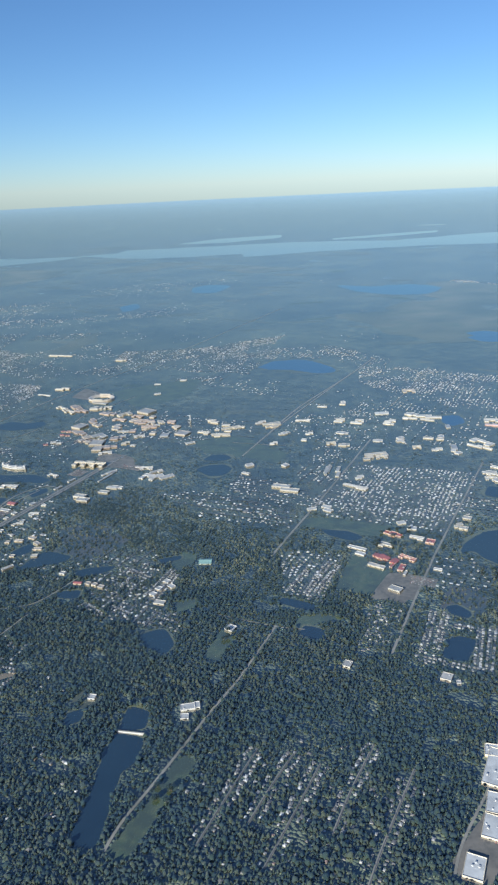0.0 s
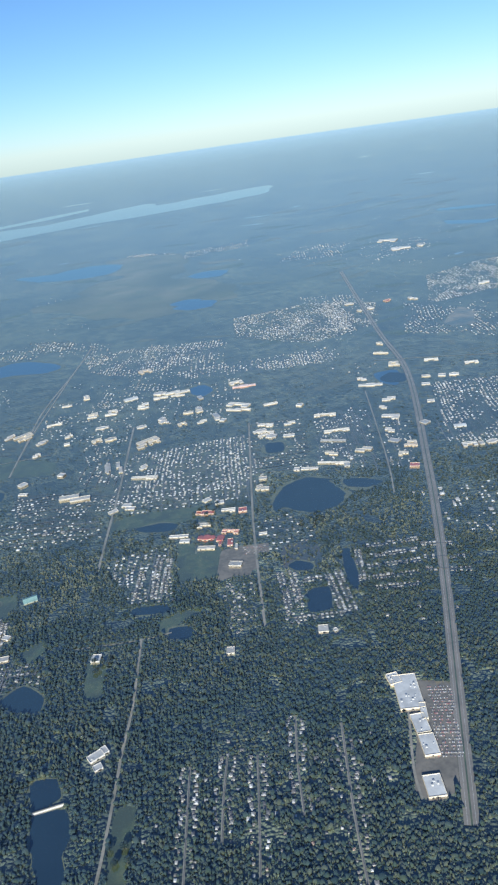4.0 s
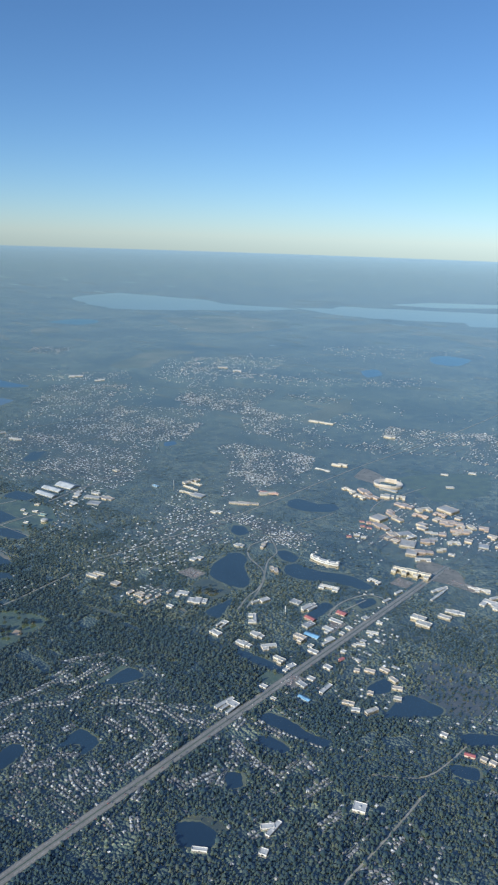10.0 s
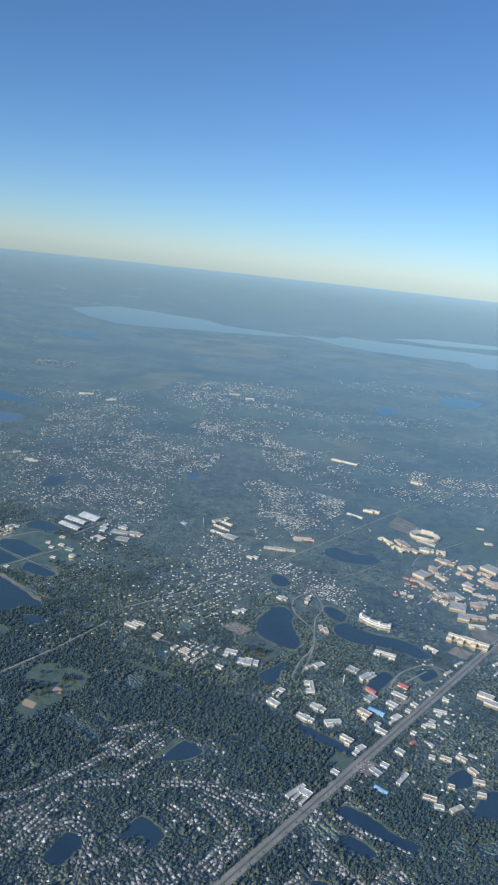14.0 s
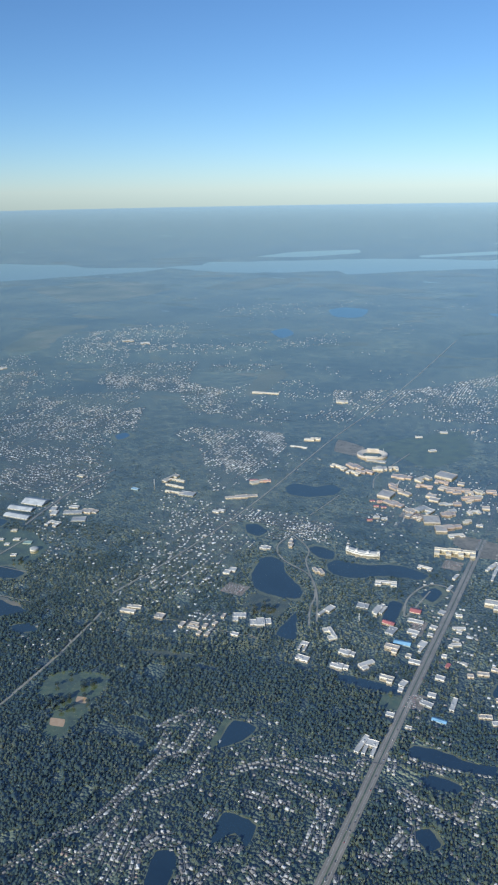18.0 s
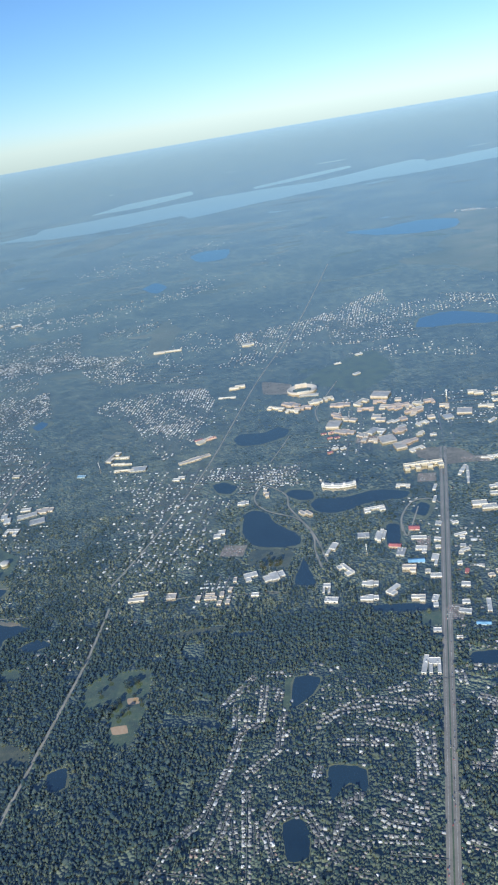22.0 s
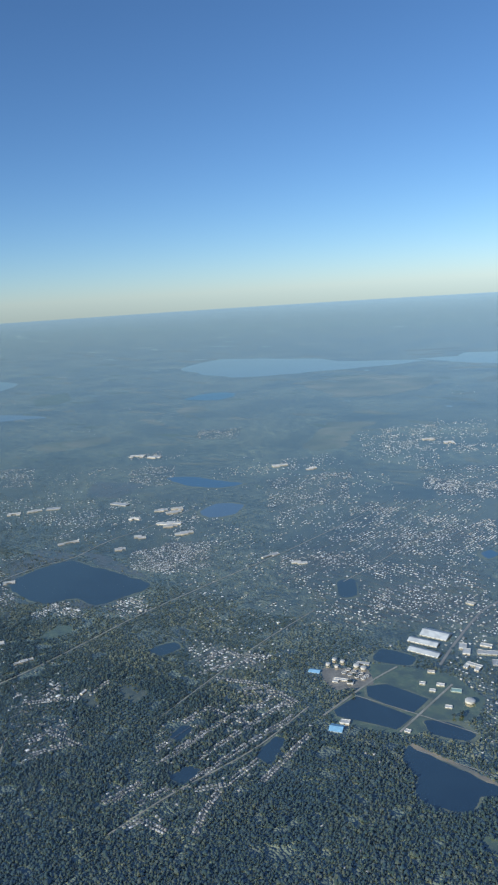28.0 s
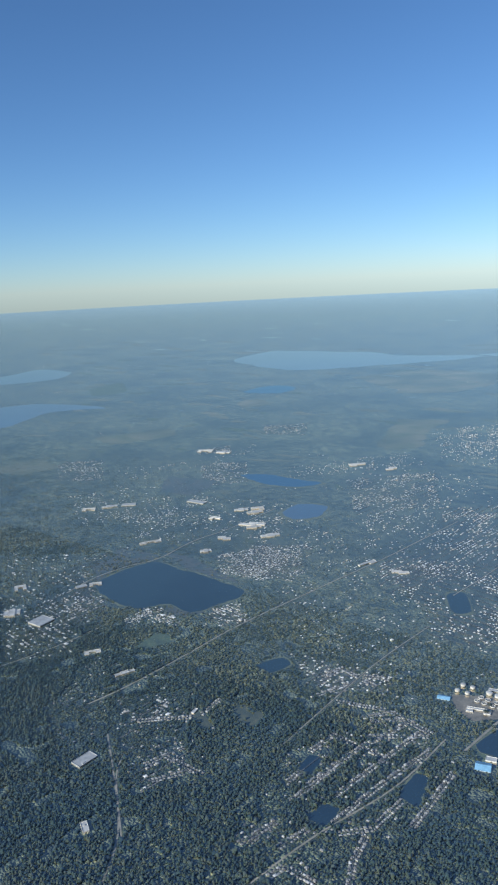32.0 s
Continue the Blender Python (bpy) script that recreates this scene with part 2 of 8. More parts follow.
# Each entry's gloss share sets how strongly the painted haze veils it.
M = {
    "land": surface("woodland floor", [(0.053, 0.072, 0.056), (0.095, 0.114, 0.081), ], 0.8, 0.012, (0.133, 0.148, 0.095), bump=0.6, haze_gloss=0.56),
    "grass": surface("mown grass", [(0.070, 0.100, 0.050), (0.115, 0.135, 0.066)], 0.9, 0.25, (0.060, 0.078, 0.048), haze_gloss=0.5),
    "meadow": surface("rough meadow", [(0.072, 0.082, 0.042), (0.115, 0.115, 0.062)], 0.9, 0.25, (0.055, 0.065, 0.042), haze_gloss=0.5),
    "bank": surface("grassy bank", [(0.122, 0.133, 0.068), (0.166, 0.173, 0.094)], 0.9, 0.25, (0.101, 0.108, 0.058), haze_gloss=0.5),
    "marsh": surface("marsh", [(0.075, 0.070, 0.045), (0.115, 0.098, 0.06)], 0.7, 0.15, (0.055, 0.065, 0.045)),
    "prairie": surface("prairie", [(0.11, 0.125, 0.072), (0.20, 0.19, 0.125)], 0.06, 0.03, (0.085, 0.10, 0.065), haze_gloss=0.5),
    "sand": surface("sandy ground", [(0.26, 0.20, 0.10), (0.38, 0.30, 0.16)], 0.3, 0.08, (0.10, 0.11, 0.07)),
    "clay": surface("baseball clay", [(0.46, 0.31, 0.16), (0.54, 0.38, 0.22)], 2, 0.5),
    "lot": surface("car park asphalt", [(0.13, 0.12, 0.10), (0.18, 0.165, 0.135)], 1.2, 0.3, (0.21, 0.19, 0.155), haze_gloss=0.35),
    "asphalt": surface("road asphalt", [(0.17, 0.157, 0.135), (0.21, 0.195, 0.165)], 1.8, 0.2, (0.23, 0.21, 0.18), haze_gloss=0.4),
    "pale": surface("worn concrete road", [(0.24, 0.225, 0.19), (0.32, 0.30, 0.25)], 1.8, 0.2, (0.20, 0.19, 0.15), haze_gloss=0.4),
    "water": surface("lake water", [(0.009, 0.022, 0.036), (0.014, 0.030, 0.046)], 0.15, 0.03, (0.017, 0.036, 0.052), haze_gloss=0.50),
    # Farther lakes get lighter, tinted copies of the water: haze put into colour.
    "mid_haze_water": surface("mid-distance hazed lake water", [(0.020, 0.045, 0.075), (0.028, 0.058, 0.090)], 0.05, 0.01, (0.03, 0.06, 0.09), haze_gloss=0.68, haze_rough=0.06, tint=(0.90, 0.87, 0.74)),
    "far_haze_water": surface("far hazed pale water", [(0.055, 0.085, 0.11), (0.075, 0.105, 0.13)], 0.02, 0.004, (0.07, 0.09, 0.10), haze_gloss=0.78, haze_rough=0.06, tint=(1.0, 0.87, 0.71)),
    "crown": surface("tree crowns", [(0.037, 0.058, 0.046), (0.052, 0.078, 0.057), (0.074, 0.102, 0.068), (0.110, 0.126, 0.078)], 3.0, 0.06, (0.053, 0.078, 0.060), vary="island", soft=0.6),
    "far_crown": surface("far tree crowns", [(0.018, 0.028, 0.023), (0.055, 0.080, 0.056), (0.105, 0.135, 0.088), (0.250, 0.262, 0.160)], 3.0, 0.06, (0.054, 0.078, 0.058), vary="island", soft=0.6, haze_gloss=0.57),
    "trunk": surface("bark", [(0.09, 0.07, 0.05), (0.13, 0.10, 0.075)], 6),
    "house_wall": surface("house walls", [(0.32, 0.29, 0.25), (0.58, 0.56, 0.52), (0.30, 0.26, 0.22), (0.42, 0.37, 0.30)], 4, vary="object", haze_gloss=0.5),
    "house_roof": surface("house roofs", [(0.13, 0.128, 0.125), (0.28, 0.27, 0.25), (0.12, 0.117, 0.113), (0.66, 0.65, 0.63), (0.26, 0.185, 0.145), (0.18, 0.172, 0.158), (0.50, 0.485, 0.45), (0.15, 0.142, 0.13), (0.23, 0.215, 0.195)], 4, vary="object", haze_gloss=0.5),
    # Distant roofs and walls take less painted haze than near ones, to stay bright.
    "far_roof": surface("distant roofs", [(0.188, 0.181, 0.175), (0.650, 0.637, 0.613), (0.275, 0.263, 0.250), (0.800, 0.800, 0.800), (0.400, 0.375, 0.338), (0.163, 0.156, 0.150), (0.575, 0.550, 0.500), (0.800, 0.800, 0.800)], 4, vary="island", haze_gloss=0.35),
    "near_roof": surface("shingle roofs", [(0.105, 0.104, 0.102), (0.30, 0.292, 0.275), (0.13, 0.128, 0.122), (0.60, 0.595, 0.58), (0.20, 0.18, 0.155), (0.15, 0.147, 0.14), (0.42, 0.41, 0.385), (0.115, 0.112, 0.108)], 4, vary="island", haze_gloss=0.5),
    "near_wall": surface("painted house walls", [(0.37, 0.363, 0.345), (0.60, 0.595, 0.575), (0.30, 0.29, 0.27)], 4, vary="island", haze_gloss=0.5),
    "far_wall": surface("distant walls", [(0.30, 0.28, 0.25), (0.50, 0.48, 0.45), (0.24, 0.22, 0.20), (0.56, 0.54, 0.51)], 4, vary="island", haze_gloss=0.3),
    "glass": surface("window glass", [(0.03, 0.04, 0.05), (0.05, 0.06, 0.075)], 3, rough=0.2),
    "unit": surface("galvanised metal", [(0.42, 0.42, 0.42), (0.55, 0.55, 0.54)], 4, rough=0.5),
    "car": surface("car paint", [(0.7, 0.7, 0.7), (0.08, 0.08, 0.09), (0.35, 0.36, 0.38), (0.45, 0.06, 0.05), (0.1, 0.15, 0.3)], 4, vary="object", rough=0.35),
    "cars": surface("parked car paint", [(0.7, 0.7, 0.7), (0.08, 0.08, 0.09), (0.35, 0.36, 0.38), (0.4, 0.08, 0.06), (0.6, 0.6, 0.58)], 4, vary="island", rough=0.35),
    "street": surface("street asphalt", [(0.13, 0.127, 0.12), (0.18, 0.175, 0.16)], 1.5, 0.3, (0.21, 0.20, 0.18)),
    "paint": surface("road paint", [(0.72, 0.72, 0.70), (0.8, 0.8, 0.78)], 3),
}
canopy(M["land"], 1.7, [(0.078, 0.104, 0.075), (0.125, 0.150, 0.102), (0.203, 0.209, 0.131)])
STYLES = {  # wall, roof, kind, words
    "white": ((0.66, 0.63, 0.58), (0.48, 0.475, 0.46), "commercial_building", "low white commercial building with a pale flat roof"),
    "cream": ((0.62, 0.57, 0.48), (0.45, 0.435, 0.40), "commercial_building", "cream stucco building with a grey flat roof"),
    "hotel": ((0.70, 0.63, 0.49), (0.50, 0.46, 0.39), "hotel", "long cream stucco hotel with rows of windows"),
    "tan": ((0.62, 0.54, 0.44), (0.44, 0.40, 0.35), "campus_building", "tan brick building with a pale flat roof"),
    "brown": ((0.54, 0.43, 0.36), (0.40, 0.35, 0.31), "campus_building", "brown brick campus building with a grey flat roof"),
    "grey": ((0.42, 0.42, 0.41), (0.36, 0.36, 0.36), "warehouse", "grey metal warehouse with a flat roof"),
    "office": ((0.66, 0.63, 0.57), (0.50, 0.49, 0.47), "office_building", "pale office block with dark window bands"),
    "garage": ((0.52, 0.46, 0.38), (0.40, 0.37, 0.33), "parking_garage", "concrete parking garage with open decks"),
    "red": ((0.66, 0.52, 0.42), (0.40, 0.12, 0.09), "school_building", "school building with a dull red roof"),
    "pink": ((0.62, 0.42, 0.40), (0.62, 0.56, 0.54), "commercial_building", "long pinkish building with a pale roof"),
    "blue": ((0.35, 0.45, 0.55), (0.22, 0.40, 0.58), "warehouse", "low building with a light blue metal roof"),
    "green": ((0.45, 0.48, 0.42), (0.25, 0.38, 0.33), "warehouse", "low building with a green metal roof"),
    "shed": ((0.62, 0.62, 0.60), (0.50, 0.50, 0.49), "warehouse", "long grey metal shed with a ribbed roof"),
    "store": ((0.80, 0.70, 0.52), (0.56, 0.56, 0.55), "store", "big-box store with a white flat roof and roof units"),
}
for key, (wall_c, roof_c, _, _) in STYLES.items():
    # Building walls and roofs are veiled by painted haze as the land is.
    M["wall " + key] = surface("stucco " + key, [wall_c, tuple(c * 0.88 for c in wall_c)], 1.5, 0.4, tuple(c * 0.78 for c in wall_c), haze_gloss=0.5)
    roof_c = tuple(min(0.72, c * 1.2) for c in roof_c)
    M["roof " + key] = surface("roofing " + key, [roof_c, tuple(c * 0.85 for c in roof_c)], 1.2, 0.5, tuple(c * 0.7 for c in roof_c), haze_gloss=0.5)


# ---- building blocks ----
def mesh_of(name, verts, faces, mat):
    me = bpy.data.meshes.new(name)
    me.from_pydata(verts, [], faces)
    me.materials.append(mat)
    me.update()
    return me


def put_part(name, me, parent, label="", m=None):
    ob = new(name, me)
    ob.parent = parent
    if m is not None:
        ob.matrix_basis = m
    return tagged(ob, label)


def box_data(w, d, z0, z1, cx=0.0, cy=0.0, taper=1.0):
    x, y = w / 2, d / 2
    v = [(cx + a * x, cy + b * y, z0) for a, b in ((-1, -1), (1, -1), (1, 1), (-1, 1))]
    v += [(cx + a * x * taper, cy + b * y * taper, z1) for a, b in ((-1, -1), (1, -1), (1, 1), (-1, 1))]
    return v, [(3, 2, 1, 0), (4, 5, 6, 7), (0, 1, 5, 4), (1, 2, 6, 5), (2, 3, 7, 6), (3, 0, 4, 7)]


def joined(items):
    verts, faces = [], []
    for v, f in items:
        n = len(verts)
        verts += v
        faces += [tuple(i + n for i in q) for q in f]
    return verts, faces


# A coarse map of what covers the land, so that woods leave room for water, roads and roofs.
X0, Y0, CELL, NX, NY = -520.0, 30.0, 0.4, 2100, 1500
taken = np.zeros((NX, NY), np.uint8)
estates_at = np.zeros((NX, NY), np.uint8)


def inside(px, py, poly):
    res = np.zeros(px.shape, bool)
    n = len(poly)
    for i in range(n):
        (ax, ay), (bx, by) = poly[i], poly[(i + 1) % n]
        if ay == by:
            continue
        hit = ((ay > py) != (by > py)) & (px < (bx - ax) * (py - ay) / (by - ay) + ax)
        res ^= hit
    return res


def cover(grid, poly, value=1):
    xs, ys = [p[0] for p in poly], [p[1] for p in poly]
    i0, i1 = max(0, int((min(xs) - X0) / CELL)), min(NX, int((max(xs) - X0) / CELL) + 2)
    j0, j1 = max(0, int((min(ys) - Y0) / CELL)), min(NY, int((max(ys) - Y0) / CELL) + 2)
    if i1 <= i0 or j1 <= j0:
        return
    px, py = np.meshgrid(X0 + (np.arange(i0, i1) + 0.5) * CELL, Y0 + (np.arange(j0, j1) + 0.5) * CELL, indexing="ij")
    grid[i0:i1, j0:j1][inside(px, py, poly)] = value


def lookup(grid, px, py):
    i, j = ((px - X0) / CELL).astype(int), ((py - Y0) / CELL).astype(int)
    ok = (i >= 0) & (i < NX) & (j >= 0) & (j < NY)
    out = np.zeros(px.shape, np.uint8)
    out[ok] = grid[i[ok], j[ok]]
    return out


def rounded(poly, wobble, steps=5, bend=0.75):
    """A closed outline that runs smoothly through the corners, with a natural unevenness."""
    n, out = len(poly), []
    size = math.sqrt(max((max(p[0] for p in poly) - min(p[0] for p in poly)) * (max(p[1] for p in poly) - min(p[1] for p in poly)), 1))
    for i in range(n):
        p0, p1, p2, p3 = (Vector((*poly[(i + k) % n], 0)) for k in (-1, 0, 1, 2))
        for s in range(steps):
            u = s / steps
            q = 0.5 * (2 * p1 + (p2 - p0) * u + (2 * p0 - 5 * p1 + 4 * p2 - p3) * u * u + (3 * p1 - p0 - 3 * p2 + p3) * u ** 3)
            q = bend * q + (1 - bend) * (p1 * (1 - u) + p2 * u)
            q += noise.noise_vector(q * (8 / size)) * wobble * size * 0.03
            q += noise.noise_vector(q * (26 / size) + Vector((3, 1, 0))) * wobble * size * 0.014
            out.append((q.x, q.y))
    return out


def sheet(name, outline, z, mat):
    bm = bmesh.new()
    bm.faces.new([bm.verts.new((x, y, z)) for x, y in outline])
    bm.normal_update()
    for f in bm.faces:
        if f.normal.z < 0:
            f.normal_flip()
    bmesh.ops.triangulate(bm, faces=bm.faces[:])
    me = bpy.data.meshes.new(name)
    bm.to_mesh(me)
    bm.free()
    me.materials.append(mat)
    return me


def grown(outline, by):
    cx, cy = sum(p[0] for p in outline) / len(outline), sum(p[1] for p in outline) / len(outline)
    out = []
    for x, y in outline:
        d = math.hypot(x - cx, y - cy) or 1
        k = 1 + by * (0.5 + noise.noise(Vector((x, y, 3)) * 0.25)) / d
        out.append((cx + (x - cx) * k, cy + (y - cy) * k))
    return out


# ---- the land ----
layer, wet = [0], np.zeros((NX, NY), np.uint8)


def lifted(z):
    """Each flat piece lies a hair above the one before it."""
    layer[0] += 1
    return z + layer[0] * 0.00004


def land():
    rings, spokes = [0, 60, 150, 300, 600, 1000, 1600, 2400, 3300, 4400], 96
    v = [(0, 0, 0)]
    for r in rings[1:]:
        v += [(r * math.cos(2 * math.pi * k / spokes), r * math.sin(2 * math.pi * k / spokes), 0) for k in range(spokes)]
    f = [(0, 1 + k, 1 + (k + 1) % spokes) for k in range(spokes)]
    for i in range(len(rings) - 2):
        a, b = 1 + i * spokes, 1 + (i + 1) * spokes
        f += [(a + k, b + k, b + (k + 1) % spokes, a + (k + 1) % spokes) for k in range(spokes)]
    tagged(new("ground", mesh_of("ground", v, f, M["land"])), "flat wooded land under thin haze reaching to the horizon", "ground", kind="structure")


land()


def lake(corners, label):
    line = rounded(corners, 0.35, 4, 0.12) if "lagoon" in label else rounded(corners, 1.0, 7, 0.65)
    # Water picked by distance, or 'pale far' in the label: painted haze pales it.
    ob = new("water", sheet("water", line, lifted(0.018), M["far_haze_water" if corners[0][1] > 620 or "pale far" in label else "mid_haze_water" if corners[0][1] > 235 else "water"]))
    tagged(ob, label, "lake", kind="structure")
    bank = grown(line, 0.6 if corners[0][1] < 140 else 1.5 if corners[0][1] < 240 else 2.6)
    if corners[0][1] < 420:
        put_part("bank", sheet("bank", bank, lifted(0.010), M["bank"]), ob, "rough olive grass bank")
    cover(taken, bank)
    cover(wet, bank)


def in_water(p):
    return bool(lookup(wet, np.array([p[0]]), np.array([p[1]]))[0])


def field(corners, kind, label):
    kind = "prairie" if kind == "sand" and corners[0][1] > 300 else kind
    rough = kind in ("marsh", "prairie", "meadow", "sand")
    line = rounded(corners, 2.2 if rough else 0.5, 9 if rough else 5, 0.35)
    ob = new("ground_patch", sheet("ground_patch", line, lifted({"clay": 0.010, "lot": 0.008}.get(kind, 0.002)), M[kind]))
    tagged(ob, label, "ground", kind="structure")
    cover(taken, line, 2 if kind in ("marsh", "prairie") else 3 if kind == "meadow" else 1)


def ribbon(pts, width, z, offset=0.0):
    line = []
    n = len(pts)
    for i in range(n - 1):
        p0, p1, p2, p3 = (Vector((*pts[min(max(i + k, 0), n - 1)], 0)) for k in (-1, 0, 1, 2))
        for s in range(6):
            u = s / 6
            line.append(0.5 * (2 * p1 + (p2 - p0) * u + (2 * p0 - 5 * p1 + 4 * p2 - p3) * u * u + (3 * p1 - p0 - 3 * p2 + p3) * u ** 3))
    line.append(Vector((*pts[-1], 0)))
    verts, faces = [], []
    for i, p in enumerate(line):
        d = (line[min(i + 1, len(line) - 1)] - line[max(i - 1, 0)]).normalized()
        side = Vector((d.y, -d.x, 0))
        for s in (-1, 1):
            q = p + side * (offset + s * width / 2)
            verts.append((q.x, q.y, z))
        if i:
            k = 2 * i
            faces.append((k - 2, k - 1, k + 1, k))
    return verts, faces, line


def road(pts, width, kind):
    base = lifted(0.030)
    width *= 0.6 if width < 1.3 else 1
    v, f, line = ribbon(pts, width, base)
    big = width >= 2
    ob = new("road", mesh_of("road", v, f, M["grass" if big else kind]))
    tagged(ob, "broad divided highway of grey asphalt with a median" if big else ("pale worn road through the woods" if kind == "pale" else "grey asphalt road"), "road", kind="structure")
    if big:
        for s in (-1, 1):
            v2, f2, _ = ribbon(pts, width * 0.43, base + 0.005, s * width * 0.27)
            put_part("carriageway", mesh_of("carriageway", v2, f2, M[kind]), ob, "grey asphalt carriageway")
            v3, f3, _ = ribbon(pts, 0.02, base + 0.009, s * width * 0.27)
            put_part("lane_line", mesh_of("lane_line", v3, f3, M["paint"]), ob, "thin white lane line")
    wide = ribbon(pts, width + 0.35, 0)[0]
    cover(taken, [w[:2] for w in wide[0::2]] + [w[:2] for w in wide[1::2]][::-1])
    return line


lake([(93.0, 157.9), (96.7, 165.6), (102.9, 168.9), (109.2, 165.6), (108.4, 164.4), (110.3, 156.9), (107.1, 151.6), (100.3, 150.8), (95.3, 155.6), (92.9, 154.3)], 'round dark blue lake ringed by a grassy bank')
lake([(45.2, 87), (48.8, 86.9), (49.8, 83.3), (46.3, 81.8)], 'small dark pond behind a dam among trees')
lake([(46.1, 81.1), (50.5, 81.2), (51.8, 77.2), (51.1, 72.9), (52.6, 67), (53.7, 61.2), (50.1, 61.4), (48.1, 70.5), (46.3, 76.4)], 'long dark narrow lake between wooded banks')
lake([(-8.6, 314.3), (-4.7, 326.6), (6.0, 331.9), (14.8, 327.9), (25.6, 318.4), (28.1, 311.3), (21.1, 306.8), (8.0, 311.2), (-1.3, 310.2)], 'blue lake beside a housing estate')
lake([(-33.2, 584.1), (-4.7, 579.6), (24.6, 591.2), (48.9, 574.8), (43.6, 543.7), (20, 536.6), (-9.8, 551.7)], 'far pale blue lake on open prairie')
lake([(92.2, 480.8), (103.6, 489.9), (118.8, 482.3), (112.1, 465.2), (98.4, 467.8)], 'far blue pond on open prairie')
lake([(79, 392.2), (90.9, 403.1), (103, 396.7), (98.3, 383.2), (86.7, 382.3)], 'far blue pond on open prairie')
lake([(141.5, 237.7), (150, 237.9), (145.8, 223.6), (141.3, 227.4)], 'blue lake beside the divided highway')
lake([(79.5, 255.1), (84.7, 256.4), (87.1, 249.4), (83.8, 244.7), (79.7, 248.2)], 'small blue pond among office blocks')
lake([(97.1, 194.3), (101.7, 193.4), (100.9, 187.2), (96.5, 188.1)], 'square retention pond beside white warehouses')
lake([(60.4, 158.2), (66.1, 158.7), (70.3, 156.6), (68, 154), (62, 155.7)], 'dark pond below a mown field')
lake([(93.5, 120.8), (97.7, 121), (96.6, 114.3), (92.5, 114.4)], 'dark square pond ringed by houses')
lake([(66.7, 117.3), (70.7, 116.8), (70.6, 113.8), (66.7, 114.3)], 'small dark pond beside a road')
lake([(60, 126), (66.7, 125.1), (66.4, 122.8), (60.2, 123.6)], 'narrow dark pond below terraced houses')
lake([(14.1, 188.2), (15.8, 192.0), (20.6, 194.3), (24.3, 191.4), (23.9, 186.2), (19.7, 184.4)], 'oval blue campus pond')
lake([(13.2, 196.1), (13.8, 200.5), (17.8, 202.4), (21.0, 199.9), (19.4, 197.2)], 'small blue campus pond')
lake([(103.1, 132.4), (104.9, 132.7), (104, 122.2), (102.6, 118.2), (101.7, 122.2)], 'dark narrow pond beside housing rows')
lake([(111.9, 164.2), (116.7, 163), (120.7, 159.5), (116.1, 158), (111.8, 160.3)], 'dark wooded pond')
lake([(-67.3, 165.7), (-65.1, 168.5), (-61.2, 166.5), (-59.0, 161.6), (-55.1, 157.6), (-52.2, 153.8), (-52.7, 150.6), (-57.3, 149.8), (-63.6, 151.8), (-66.1, 156.7)], 'deep blue lake with a grassy shore')
lake([(-52.9, 135.4), (-51.2, 144.8), (-49.9, 140.5), (-48.2, 134.8), (-50.1, 134.0)], 'triangular dark pond')
lake([(-50.0, 169.2), (-48.2, 171.8), (-41.6, 171.0), (-35.0, 173.2), (-30.3, 173.3), (-25.2, 171.0), (-26.2, 168.3), (-31.6, 167.8), (-37.1, 166.9), (-39.9, 164.7), (-44.5, 163.6), (-48.6, 165.3)], 'long blue lake below white offices')
lake([(-75.3, 215.0), (-73.4, 218.7), (-66.2, 218.3), (-61.7, 221.5), (-58.0, 218.5), (-58.9, 213.7), (-63.3, 210.6), (-67.7, 209.0), (-73.6, 210.4)], 'blue lake with a curved shore')
lake([(-77.9, 184.6), (-74.8, 185.8), (-70.7, 182.4), (-72.1, 178.7), (-75.8, 180)], 'small blue pond among apartments')
lake([(-25.8, 161.2), (-23, 165.2), (-21, 163.2), (-22.7, 158.6)], 'curved dark pond beside a loop road')
lake([(-31.9, 155.8), (-29, 155.4), (-29.6, 147.1), (-32.4, 147.5)], 'dark pond between office blocks')
lake([(-36, 125.7), (-24.9, 125.2), (-24.8, 123), (-35.8, 123.5)], 'straight dark canal along the woods')
lake([(-52.3, 76.4), (-49.8, 77.5), (-48.4, 75.2), (-48.5, 71.3), (-51.3, 71)], 'dark pond ringed by houses')
lake([(-45.7, 86.2), (-43.2, 86.6), (-40.0, 85.6), (-40.1, 81.6), (-42.6, 83.4), (-45.4, 80.3)], 'dark pond ringed by houses')
lake([(-51.7, 106.3), (-47.2, 106), (-48.3, 102.1), (-51.9, 99.1)], 'dark triangular pond below a grass bank')
lake([(-20.1, 110.3), (-13.2, 110.1), (-13.4, 107.5), (-20, 107.4)], 'dark pond along the highway')
lake([(-151.1, 571.5), (-142, 588.4), (-121.7, 581.3), (-120.1, 544.3), (-138.5, 541.7)], 'far blue lake in woodland')
lake([(-166, 472.9), (-159.9, 487.5), (-148.7, 470), (-152, 453.3)], 'far blue pond in woodland')
lake([(-132.0, 130.1), (-128.8, 129.5), (-114.5, 126.9), (-109.5, 126.0), (-110.8, 124.3), (-113.8, 122.0), (-114.3, 117.4), (-118.3, 115.8), (-123.5, 115.8), (-126.9, 122.2), (-130.8, 124.8)], 'dark blue reservoir with a pale sandy dike')
lake([(-149.9, 147.0), (-146.2, 150.3), (-135.0, 148.9), (-135.9, 141.9), (-141.1, 142.0), (-147.7, 143.1)], 'square treatment lagoon')
